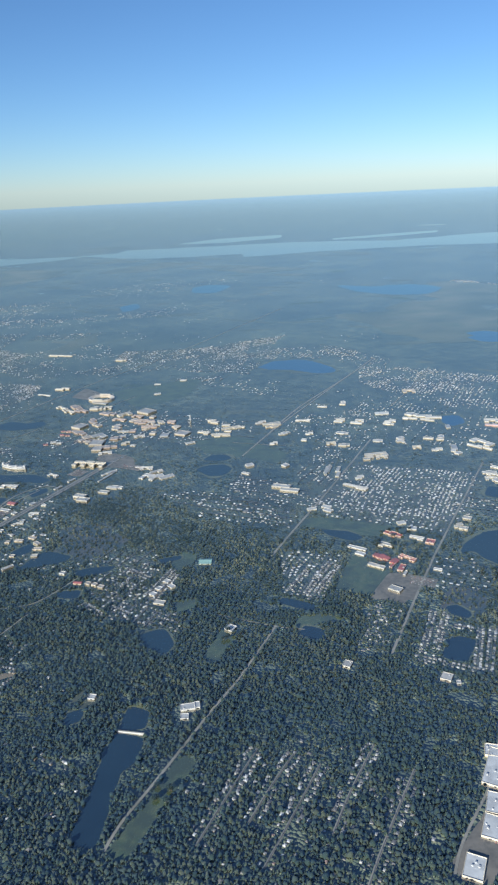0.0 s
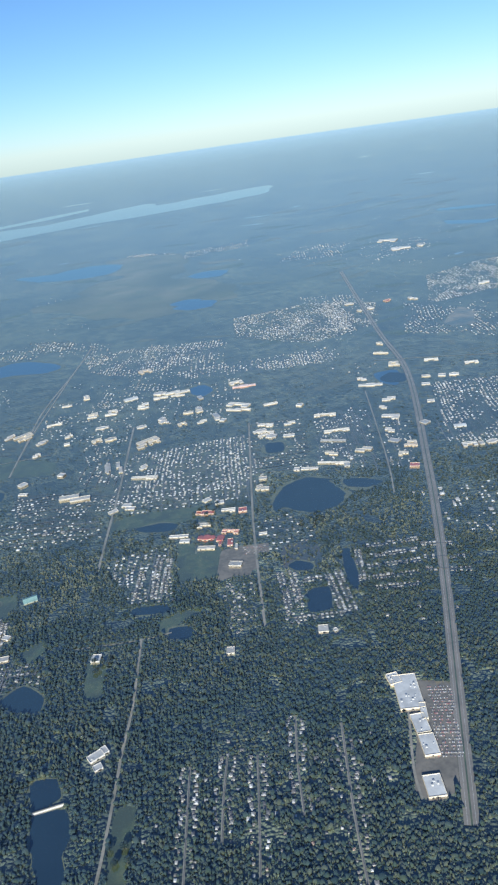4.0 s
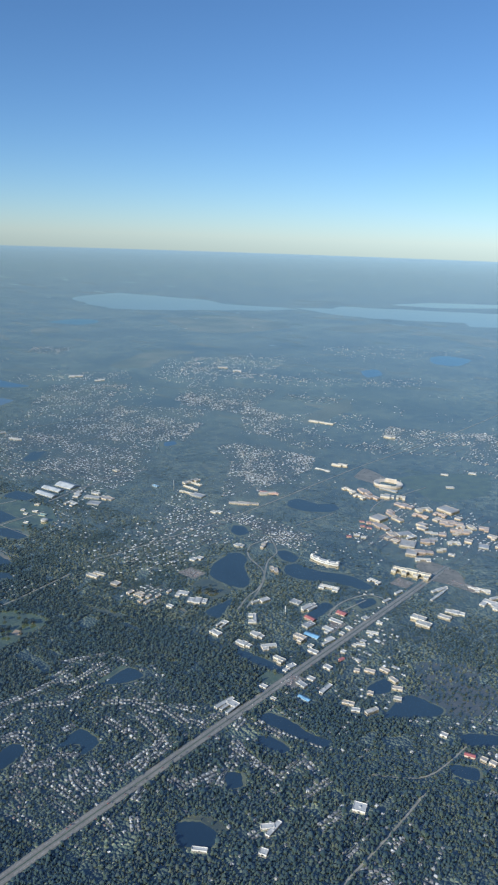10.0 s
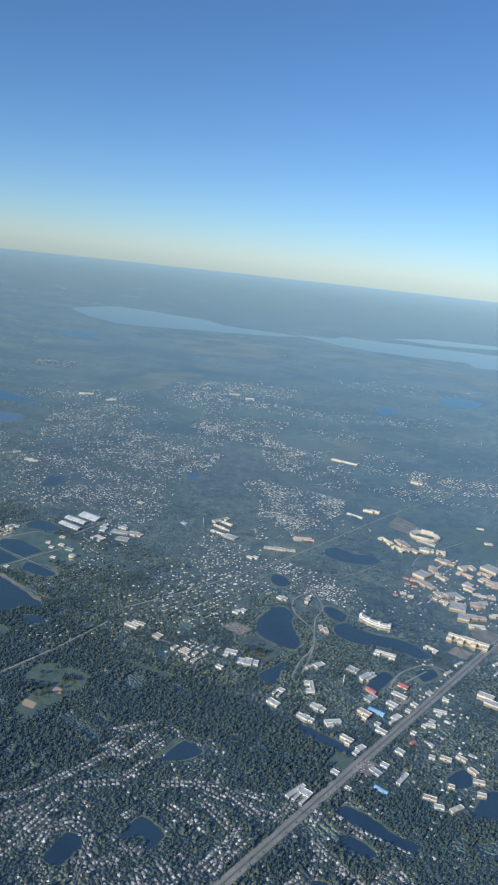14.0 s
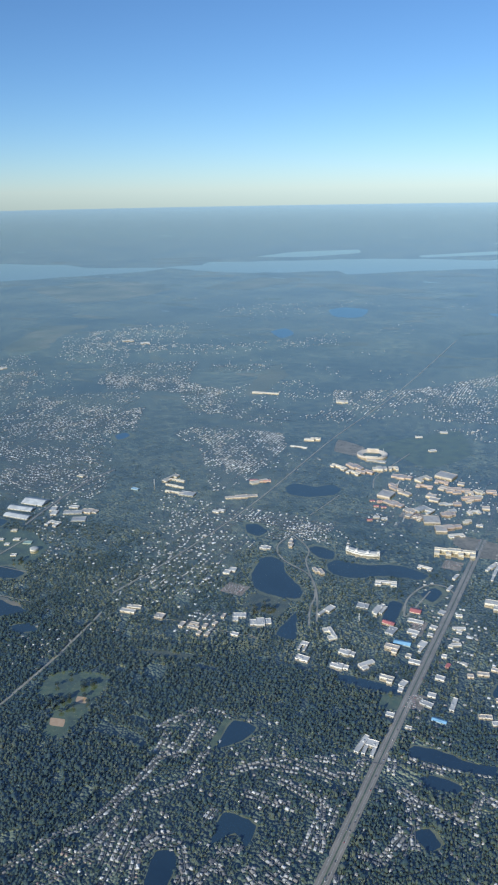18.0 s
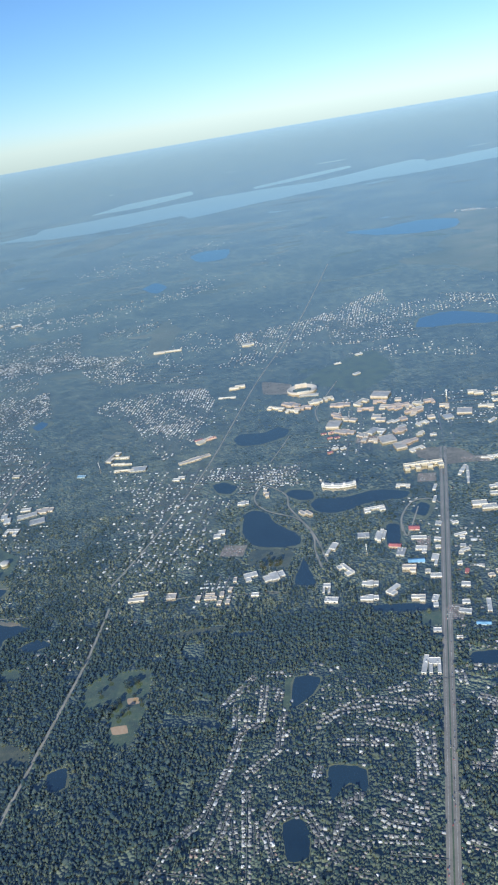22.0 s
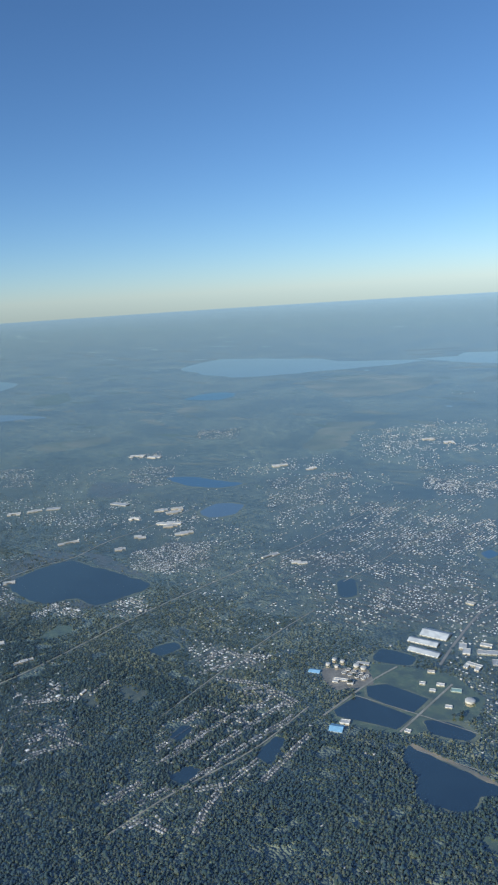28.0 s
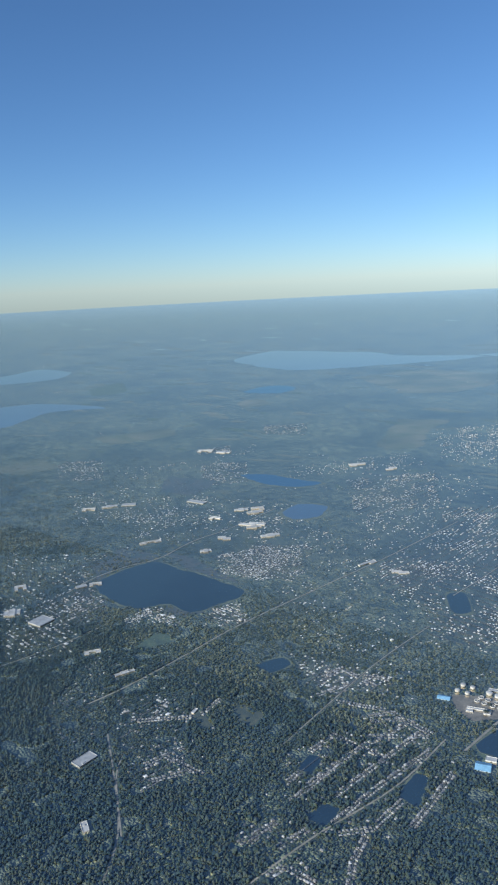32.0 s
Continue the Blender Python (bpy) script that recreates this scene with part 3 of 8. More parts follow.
lake([(-151.8, 134.3), (-150.0, 142.2), (-144.7, 141.5), (-135.4, 140.5), (-136.4, 134.2), (-141.6, 133.7), (-149.9, 132.5)], 'square treatment lagoon')
lake([(-132.5, 140.5), (-126.9, 142.3), (-121.4, 140.7), (-122.4, 137.5), (-129.6, 136.6)], 'shallow marshy pond')
lake([(-154.7, 165.9), (-145.5, 165.9), (-145.3, 160.8), (-154.2, 159.4)], 'dark pond beside long sheds')
lake([(-187.1, 200.7), (-183.5, 205.1), (-176.6, 193.9), (-180.4, 190.2)], 'blue lake among houses')
lake([(-154.7, 245.2), (-153, 249.9), (-149.2, 247), (-150.8, 241.3)], 'small blue lake beside the woods')
lake([(-157.5, 111.7), (-157.9, 118.9), (-155.2, 118.9), (-153.2, 110.8)], 'straight dark pond between house rows')
lake([(-289.3, 149.6), (-289.7, 163.5), (-284.4, 174.7), (-272.9, 173.3), (-257.8, 173.1), (-243.4, 171.0), (-240.5, 165.0), (-243.1, 157.3), (-246.2, 149.2), (-255.2, 150.9), (-259.6, 146.6), (-261.7, 142.7), (-271.6, 142.1), (-282.5, 145.3)], 'wide blue lake with a causeway')
lake([(-279.6, 243.5), (-280.2, 257.1), (-267.6, 260.3), (-263.1, 246.6), (-270.2, 238.3)], 'shallow pale far lake with reedy shores')
lake([(-335.3, 283.8), (-325, 291.7), (-307, 291.2), (-290.1, 290.7), (-295.7, 279.7), (-313.2, 276.1)], 'long far blue lake')
lake([(-669.1, 331.9), (-674.8, 368.2), (-646.7, 401.3), (-575, 404.5), (-607.1, 371.4), (-582.6, 316.7), (-596.2, 287.6)], 'wide pale far lake')
lake([(-887.5, 479), (-893.9, 529.4), (-909.8, 582.6), (-834.5, 573.7), (-795.7, 521.9), (-815.3, 468.5)], 'marshy pale far lake')
lake([(-523.5, 539.8), (-514.8, 561.8), (-489.4, 558.7), (-495.1, 534.7)], 'far pale lake')
lake([(-168.5, 96.7), (-168.1, 101.2), (-165, 102.1), (-164.5, 97.1)], 'dark pond between house rows')
lake([(-177.8, 107.2), (-178.4, 112.1), (-175.4, 112.6), (-175, 107.8)], 'dark pond beside houses')
lake([(-210.2, 135.6), (-206.9, 142.2), (-202.9, 140.3), (-204.8, 134.4)], 'dark pond beside the woods')
lake([(-703.6, 725.6), (-732.2, 845.1), (-618.9, 855.8), (-580.1, 859.7), (-524.3, 831), (-428.8, 844.9), (-437.4, 802.8), (-505.6, 719.8), (-571.7, 664.4)], 'wide pale far river lake')
lake([(-436.6, 858.9), (-362.6, 907.6), (-282.8, 940.9), (-219.4, 973.2), (-137.1, 973.8), (-121.4, 890.7), (-246.9, 838), (-320.2, 813.1), (-390.4, 833.7)], 'wide pale far river')
lake([(-370.8, 842.4), (-298.8, 871.2), (-222.9, 895), (-144.6, 913.2), (-155.9, 1015.2), (-242.5, 994.5), (-324.1, 960), (-402.5, 926.7)], 'wide pale far river')
lake([(-144.6, 913.2), (-25.6, 928.2), (79.3, 942.2), (218.8, 997.5), (251.3, 1128.8), (93.6, 1062), (-24.5, 1009), (-155.9, 1015.2)], 'wide pale far river')
lake([(-367.6, 1016.4), (-339.3, 1102.9), (-252.3, 1162), (-236, 1098.8), (-295.7, 1024.2)], 'far pale lagoon')
lake([(-518.9, 514.9), (-520, 549.8), (-485.4, 550.9), (-483, 520.7)], 'far pale lake')
lake([(-19.2, 109.8), (-16.5, 110.6), (-10.4, 109.3), (-6.4, 109.7), (-6.7, 107.5), (-13.6, 107), (-18.8, 107.8)], 'dark curved pond below trees')
lake([(-1.6, 126.4), (-0.1, 131.5), (6.8, 130.6), (6.7, 127.7), (1.3, 123.8), (-1.4, 121.5)], "dark marsh lake at the woods' edge")
lake([(-8.1, 128.7), (-6.6, 133.7), (-4.5, 132.4), (-3.9, 129.7), (-6.2, 127)], 'dark pond ringed by apartments')
lake([(11.9, 124.7), (14.7, 127.2), (19.5, 129), (19, 126.3), (14.3, 122.9)], 'dark pond below woods')
lake([(27.8, 134.4), (31.7, 137.4), (32.4, 135.7), (29.5, 133)], 'dark pond below woods')
lake([(13, 115.9), (17.4, 117.6), (18.2, 114.7), (14.6, 113.8)], 'dark pond behind a low embankment')
lake([(36.2, 82.9), (38.2, 84.5), (39, 81.8), (37.2, 80.4)], 'small dark pond in a clearing')
lake([(37.5, 106.4), (41.1, 109.1), (44.9, 105.2), (44.5, 101.9), (40.3, 102.9)], 'dark pond ringed by houses')
lake([(-18.3, 103.2), (-16.2, 104.5), (-11.6, 103.6), (-12.3, 101.7), (-16.6, 101.8)], 'dark pond between houses')
lake([(-17.5, 78.6), (-14.6, 80.9), (-10.9, 80.6), (-10.4, 77.8), (-14.4, 75.7)], 'dark pond with a pale grass bank')
lake([(-17.6, 91.9), (-15.5, 93.5), (-13.5, 91), (-15.1, 89.5)], 'small dark pond')
lake([(-123.4, 72.1), (-119.9, 71.9), (-117, 69.4), (-117.5, 66.7), (-119.4, 66.4)], "dark pond at the woods' edge")
lake([(-91.6, 86.7), (-88.7, 88), (-87.8, 84.1), (-90.1, 83.4)], 'small dark pond beside a road')
lake([(-109.3, 119.5), (-106.3, 121.8), (-102.8, 119.7), (-106.9, 117.8)], 'small dark pond beside houses')
lake([(-232.9, 923.8), (-189.2, 954.7), (-85, 990.2), (73.1, 1115.3), (76.6, 993.5), (-36.5, 910.1), (-122.2, 869.5), (-196.7, 822.1)], 'wide pale far river')
lake([(-148.2, 1069), (-71.3, 1139.8), (-14.3, 1177.3), (-10.9, 1142.4), (-63.1, 1085.3), (-141.2, 1038.8)], 'far pale lagoon')
lake([(308.2, 613.6), (330.1, 607), (348.8, 594), (345, 583.3), (323.5, 590.8), (305, 602.3)], 'far pale lagoon')
lake([(287.8, 546.9), (308.5, 523.2), (320.1, 520.6), (302.2, 508.5), (283, 528.5)], 'far pale lagoon')
lake([(141.9, 231.9), (146.8, 236.4), (151.4, 232.2), (148.3, 225.2), (143.1, 227.1)], 'blue pond beside the divided highway')
lake([(80.9, 250.1), (82.2, 257), (85.9, 253.1), (85.3, 246.6)], 'small blue pond among white buildings')
lake([(77.3, 403.1), (87, 410.2), (95.6, 404.9), (87.7, 392.4)], 'far blue lake beside fields')
lake([(91.6, 130.8), (93.6, 132), (96.4, 130), (96, 127.9), (92.8, 128.5)], 'dark pond in a brown marsh')

lake([(-56.9, 175.4), (-55.1, 177.7), (-50.2, 176.1), (-49.5, 172.0), (-52.9, 171.7)], 'small pond at the end of the long lake')

field([(54.8, 163.7), (60.6, 165.5), (78.5, 163.3), (78.7, 158.9), (70, 157.2), (54.7, 159.1)], 'grass', 'mown pale green field')
field([(57.6, 79.3), (60.6, 79), (59.4, 69.7), (58.7, 60.8), (55.6, 61.1), (56.7, 69.9)], 'grass', 'long mown grass strip beside a track')
field([(6.6, 215.6), (13.6, 220.2), (36.3, 208.1), (35.7, 199), (9.5, 206.3)], 'grass', 'campus green')
field([(69.7, 146.9), (73.4, 146.3), (73, 139.2), (78.3, 137.3), (77.8, 131.9), (69.2, 132.5)], 'grass', 'school playing fields')
field([(78.7, 137.7), (84.2, 136.4), (83.7, 130), (77.3, 132)], 'lot', 'school car park')
field([(51.6, 111.8), (55.2, 111.4), (54.7, 102.6), (51.8, 103)], 'grass', 'clearing with pale grass')
field([(91.6, 138.8), (96.3, 138.1), (95.4, 130.5), (90.8, 130.1)], 'marsh', 'brown marsh clearing')
field([(31.7, 139.5), (35.6, 137.8), (34.4, 130.6), (31.4, 133)], 'grass', 'pale green meadow')
field([(64.4, 120), (68.8, 122.2), (74.2, 121.4), (68.7, 118.5), (65.4, 115.4)], 'grass', 'pale green meadow')
field([(29.6, 509.2), (63.6, 503.4), (110.7, 450.6), (117.5, 398), (66.4, 377), (25.6, 420.7)], 'prairie', 'open pale prairie')
field([(37, 607.6), (93.8, 586.2), (93.3, 499.4), (67.3, 490.9), (39.8, 538.4)], 'prairie', 'pale open building land')
field([(-64.4, 146.2), (-63.4, 149.9), (-53.9, 148.8), (-53.7, 144.7), (-54.8, 141.2), (-63.1, 142.3)], 'meadow', 'pale olive meadow beside a lake')
field([(-83.5, 96.4), (-80.8, 96.8), (-80, 95), (-82.6, 94.7)], 'clay', 'clay baseball infield')
field([(-82.2, 103.2), (-80.2, 103.4), (-79.6, 101.9), (-81.6, 101.6)], 'clay', 'clay baseball infield')
field([(-53.4, 105.9), (-51.9, 106.3), (-52.3, 99.1), (-53.5, 99.4)], 'grass', 'grass bank')
field([(-27.8, 122.4), (-23.8, 122.4), (-24.1, 118.6), (-27.9, 118.6)], 'grass', 'mown grass lot beside the highway')
field([(-20.8, 196.1), (-10.1, 193.8), (-5.1, 185.7), (-14.2, 184.1), (-21.2, 190.6)], 'lot', 'paved lot')
field([(-70.3, 266.5), (-59.1, 260.1), (-58.8, 250.2), (-68.9, 253.1)], 'lot', 'stadium car park')
field([(-297.5, 368.7), (-310.7, 409.7), (-309.3, 461.1), (-294.5, 421.5), (-282.5, 379.6)], 'prairie', 'pale tan clearing in woodland')
field([(-385.1, 561), (-387.6, 651.1), (-353.8, 651.9), (-359.3, 570.2)], 'prairie', 'pale tan fields')
field([(-134.2, 361.2), (-129.5, 381.6), (-118.6, 354.9), (-120.8, 315.7), (-127.6, 319.8)], 'sand', 'pale sandy works')
field([(-57.1, 256.6), (-49.4, 272), (-28.1, 290.5), (-21.2, 263.6), (-34.1, 245.4), (-46.2, 253.8)], 'grass', 'campus lawns')
field([(-153.7, 158.3), (-134.2, 161.6), (-123.9, 154.6), (-123.3, 146), (-132.2, 134.1), (-147.7, 130.2), (-152.7, 133.5), (-150.1, 147.8)], 'grass', 'mown grass round treatment lagoons')
field([(-131.8, 131.2), (-129.5, 131.0), (-113.7, 128.2), (-112.5, 126.5), (-121.7, 127.8), (-130.2, 129.4)], 'sand', 'pale sandy dike')
field([(-163.4, 149.6), (-153.4, 154.3), (-149, 148.7), (-155.1, 142), (-160.5, 144.6)], 'lot', 'paved treatment yard')
field([(-113.3, 92.9), (-110.7, 99.2), (-106.4, 90.5), (-110.2, 87.9)], 'meadow', 'rough olive clearing')
field([(-303.6, 160.2), (-307, 176.9), (-288.7, 178.8), (-293, 161.5), (-285.7, 147.5)], 'marsh', 'dark reedy marsh beside a lake')
field([(-261.1, 151.2), (-257.4, 159.7), (-241.5, 160.5), (-243.8, 148.7), (-250.3, 144.6)], 'marsh', 'dark reedy marsh beside a lake')
field([(-289.3, 181.8), (-280, 184), (-246, 174.6), (-268.2, 174.1)], 'marsh', 'reedy shore')
field([(-244.5, 125.3), (-245.4, 132.7), (-242, 136.1), (-241.1, 126.4)], 'grass', 'bright green meadow')
field([(-203.7, 117.4), (-201.1, 120.5), (-196.5, 118.8), (-200, 114.9)], 'meadow', 'olive clearing')
field([(101.2, 92.3), (110.5, 89.5), (106, 73.2), (99.9, 69.7), (97.6, 72.2), (101.2, 82)], 'lot', 'shopping centre car park')
field([(-3.7, 143.2), (8.3, 149.8), (11.3, 134.8), (2.6, 134.5)], 'marsh', 'brown marsh clearing in the woods')
field([(-365.8, 263.4), (-339.3, 269), (-331.8, 244.8), (-351.1, 241.4)], 'marsh', 'brown marsh clearing')
field([(-472.7, 636.7), (-428.3, 708.5), (-352.8, 697), (-333.1, 614), (-397.8, 575)], 'prairie', 'pale tan far fields')
field([(-388.2, 556.5), (-394.5, 640.5), (-331, 669.7), (-341.8, 581.6)], 'sand', 'pale tan far fields')
field([(-225.8, 736.8), (-157.1, 730.5), (-89.5, 697.9), (-136.9, 664.9)], 'prairie', 'pale far fields')
field([(-303.4, 678.8), (-276.4, 775.6), (-223.3, 770.4), (-253.5, 677.5)], 'prairie', 'pale far fields')
field([(-481.5, 225.1), (-472.4, 257.1), (-437.2, 250.5), (-445.6, 226.7)], 'prairie', 'pale far clearing')
field([(-486, 316.6), (-459.4, 359.7), (-439, 344), (-456.6, 305.5)], 'prairie', 'pale far clearing')
field([(-489, 470.7), (-481.8, 492.1), (-454.8, 471.8), (-464.9, 448)], 'sand', 'bright sandy far clearing')
field([(-684.1, 477.8), (-691.6, 526), (-632.8, 479.9), (-643.1, 446.8)], 'grass', 'green far clearing')
field([(-114.9, 97.6), (-110.4, 98.7), (-104.4, 94.6), (-96.4, 91.8), (-97.4, 88.7), (-106.8, 90.6), (-113.1, 91.5)], 'meadow', 'rough olive clearing with scattered houses')
field([(-113, 80.1), (-108.3, 79.7), (-103.1, 77.9), (-109.2, 77.1)], 'meadow', 'rough olive clearing')
field([(-110.7, 112.9), (-106.6, 112.5), (-106.2, 109.8), (-109.5, 109.8)], 'grass', 'green clearing')
field([(-88.7, 109.4), (-83.6, 110.5), (-78.9, 110.2), (-78.2, 99.8), (-78.4, 92.8), (-82.6, 91.8), (-85.5, 101.8), (-89.9, 100.8), (-91.5, 106.5)], 'grass', 'sports ground of mown grass')
field([(-79.6, 119.9), (-73.2, 121.9), (-66.1, 122.1), (-72.3, 119.4)], 'meadow', 'thin olive glade in the woods')
field([(32.8, 118.5), (33.2, 130), (34.6, 128.8), (35.2, 118.4)], 'sand', 'pale bare ground of a new estate')
field([(17.2, 86.6), (18.6, 88.6), (21.3, 89.9), (21.6, 88.6), (19.2, 86.9), (18.4, 84.8)], 'sand', 'bare sandy building site among woods')
field([(33.2, 136.1), (35.1, 140.3), (36.2, 133.9), (34.2, 133.2)], 'grass', 'pale green meadow')
field([(38.6, 118.8), (42.7, 120.9), (43.6, 117.5), (41, 115.2)], 'grass', 'mown grass beside a new estate')
field([(35.2, 89.6), (35.9, 89.7), (36, 85.4), (35.2, 85.3)], 'meadow', 'narrow grass strip')
field([(36.3, 87.7), (38.9, 88.5), (39.5, 85.9), (37.4, 84.5)], 'meadow', 'clearing round a white house')
field([(1.6, 132.1), (3.6, 142), (13.3, 143.9), (16.8, 139.8), (11.4, 128.9), (4.2, 129.3)], 'marsh', 'brown marsh in the woods')
field([(-17.3, 80.9), (-14.2, 82.8), (-9.9, 82.4), (-10.7, 80.8), (-15.3, 80.1)], 'meadow', 'pale grass bank')
field([(-306.4, 374.4), (-322.5, 423.7), (-330.1, 453.2), (-299.8, 462.4), (-296.8, 422.3), (-285.8, 378.6)], 'prairie', 'pale tan clearing in woodland')
field([(-199.2, 113.6), (-199.7, 118.9), (-195, 118.8), (-194.1, 113.8)], 'meadow', 'olive glade')
field([(-244.9, 127.7), (-241.6, 135.5), (-238, 132.2), (-241.4, 125.7)], 'grass', 'green meadow')
field([(3.7, 212.9), (18.7, 219.2), (30.4, 208.7), (22.4, 201), (10.6, 202.9)], 'grass', 'campus lawns')
field([(184.8, 285), (199.9, 305.3), (201.9, 293.2), (193.9, 276.1), (187.9, 277.6)], 'sand', 'pale sandy building land')
field([(-2.3, 454.3), (30.8, 466.7), (91.4, 474.5), (93.2, 412.4), (53.8, 416.7), (9.9, 430.2)], 'prairie', 'green far fields')
field([(91.4, 132.3), (95.4, 137.7), (98.9, 136), (98.5, 130), (96.5, 127.5)], 'marsh', 'brown marsh clearing')
field([(69.6, 138.9), (74.4, 142.7), (78.7, 142.5), (79.3, 135.4), (71.1, 133.2)], 'grass', 'school playing fields')
field([(78.9, 141.3), (84.8, 141.6), (85.8, 132.1), (77.3, 129.9), (77.2, 133.7)], 'lot', 'school car park')

field([(42.1, 510.9), (79.1, 522.2), (84.2, 454.2), (64.9, 407.0), (48.7, 438.1)], 'prairie', 'open olive prairie')

field([(-299.1, 158.7), (-305.0, 171.3), (-297.4, 178.4), (-289.7, 178.3), (-293.2, 166.5)], 'marsh', 'brown reedy marsh beside the wide lake')
field([(-208.4, 108.5), (-208.4, 111.2), (-202.2, 109.5), (-202.8, 106.5)], 'meadow', 'olive clearing in the woods')
field([(-201.6, 116.5), (-200.4, 119.2), (-196.1, 118.3), (-198.2, 115.7)], 'meadow', 'olive clearing in the woods')

road([(-13.6, 195.3), (-17.9, 160.6), (-22.4, 125.5), (-25.5, 100.8), (-27.7, 83.4), (-29.8, 66.7), (-30.6, 59.5), (-31.5, 52.1)], 2, 'asphalt')
road([(-45.5, 473.2), (-59.6, 344), (-72.6, 267.2), (-80.7, 200.7), (-88.6, 161.4), (-95.1, 138.9)], 0.8, 'pale')
road([(40, 340.3), (35.2, 304.3), (27, 255.9), (25.1, 221)], 1, 'pale')
road([(59.4, 225.7), (56.1, 183.7), (53.4, 156), (52.2, 142.3)], 0.9, 'pale')
road([(94.8, 212.8), (88.1, 158.7), (86, 138.4), (83.8, 112.3)], 0.8, 'pale')
road([(61.4, 115.9), (60, 99.3), (58.4, 89.4), (57.6, 82.8), (56.2, 72.5), (55.2, 66), (55.2, 61.1)], 0.7, 'pale')
road([(84.8, 89.7), (83.3, 79.5), (82.6, 72)], 0.55, 'pale')
road([(73.8, 84.5), (72.5, 77.5), (71.5, 70.4)], 0.55, 'pale')
road([(91.2, 86.4), (89, 71.5), (87.9, 61)], 0.6, 'pale')
road([(78.1, 83.6), (76.7, 72.5), (75.6, 64.5)], 0.5, 'pale')
road([(68.3, 84), (67.1, 73.3), (66.2, 65.2)], 0.5, 'pale')
road([(35.3, 128.9), (32.6, 122.2), (30, 117.7)], 0.6, 'pale')
road([(48.5, 116.6), (61.2, 115.6), (67, 116.1)], 0.5, 'pale')
road([(-268.4, 91.8), (-263.4, 113.2), (-262.1, 130.5)], 0.5, 'pale')
road([(-185, 111.8), (-185.2, 151.1), (-182.7, 178.7)], 0.5, 'pale')
road([(-187.8, 64.3), (-196.1, 75.5), (-219.6, 93.4)], 0.6, 'pale')
road([(-167.8, 78.3), (-164.8, 93.8), (-159.3, 113.1), (-157.6, 132.7)], 0.6, 'pale')
road([(-96.2, 72.5), (-96.1, 78.2), (-95.5, 85.2), (-95.2, 89.6), (-94.2, 101.3), (-93.3, 113.1), (-93.2, 122.5), (-93.2, 130.5)], 0.9, 'pale')
road([(134.3, 222.8), (129.3, 194), (124.5, 167.8), (121.1, 152.9)], 0.6, 'pale')
road([(146, 251.8), (163, 245.9), (189.9, 235.3)], 0.7, 'pale')
road([(59.5, 263.3), (63.4, 287.7), (66.9, 325.9)], 0.7, 'pale')
road([(-83.2, 130.8), (-75.7, 132.9), (-54.8, 132), (-59.5, 132.9)], 0.3, 'pale')
road([(-152.8, 131), (-150.1, 149.3), (-147.5, 159.2)], 0.9, 'pale')
road([(-135.4, 133.8), (-133.4, 151.6), (-132.7, 157.6)], 0.9, 'pale')
road([(-150.4, 142.1), (-136, 141.9), (-121.1, 141.3)], 0.5, 'pale')
road([(-130, 129.6), (-122.1, 129.6), (-109.6, 129.3)], 0.4, 'pale')
road([(-138.6, 165), (-139.5, 180.2), (-139.5, 200.1), (-136.1, 212.2)], 1.2, 'asphalt')
road([(-45.8, 142.4), (-49.1, 154.4), (-53.3, 162.3), (-61.5, 167.8), (-65.3, 175.5), (-61.9, 187.4)], 0.7, 'pale')
road([(-23.8, 163.4), (-27.5, 150.5), (-28.3, 155.4)], 0.6, 'pale')
road([(14, 122.4), (10.7, 110.7), (2.9, 105.8)], 0.5, 'pale')
road([(4.2, 54.7), (5.4, 62.3), (6.7, 71), (8.5, 82.4), (10.8, 97.5), (11.9, 107)], 0.6, 'pale')
road([(176.9, 419.8), (158.9, 290.3), (152.5, 235.5), (134, 166.1), (122.1, 125.9), (108.2, 83), (102.5, 65.5)], 2, 'asphalt')
road([(101.6, 86.5), (98.6, 75.7), (98, 70.3)], 0.6, 'pale')
road([(-63.4, 182.9), (-56.9, 175.4), (-55.6, 168.4), (-51.6, 159.9), (-49.1, 153.3), (-48.6, 146.9), (-47.0, 140.2)], 0.7, 'pale')
road([(-28.5, 152.5), (-28.1, 159.1), (-25.1, 165.7), (-21.0, 166.7), (-18.3, 164.1)], 0.7, 'pale')
road([(-48.7, 222.6), (-49.8, 232.2), (-46.4, 244.6), (-42.5, 258.1)], 0.6, 'pale')
road([(-62.3, 196.3), (-59.6, 205.8), (-57.7, 213.4)], 0.5, 'pale')
road([(23.8, 202.2), (25.9, 231.7), (31.2, 274.3), (35.7, 309.6)], 0.9, 'pale')
road([(16.4, 213.6), (27.7, 213.9), (34.3, 214.4)], 0.5, 'pale')
road([(-232.8, 98.6), (-230.7, 110.7), (-229.4, 129.1), (-228.3, 151.0), (-222.9, 186.9), (-217.7, 218.4), (-215.2, 239.7), (-212.0, 267.9)], 0.75, 'pale')
road([(-290.9, 138.3), (-293.1, 151.4), (-291.4, 165.0), (-287.0, 177.2), (-288.6, 196.5), (-285.8, 216.6), (-285.6, 246.5)], 0.8, 'pale')
road([(-185.4, 201.4), (-183.2, 218.3), (-179.6, 250.4), (-172.8, 267.5)], 0.6, 'pale')
road([(-193.0, 73.4), (-206.2, 84.0), (-210.8, 89.9)], 0.5, 'pale')
taken[wet > 0] = 1


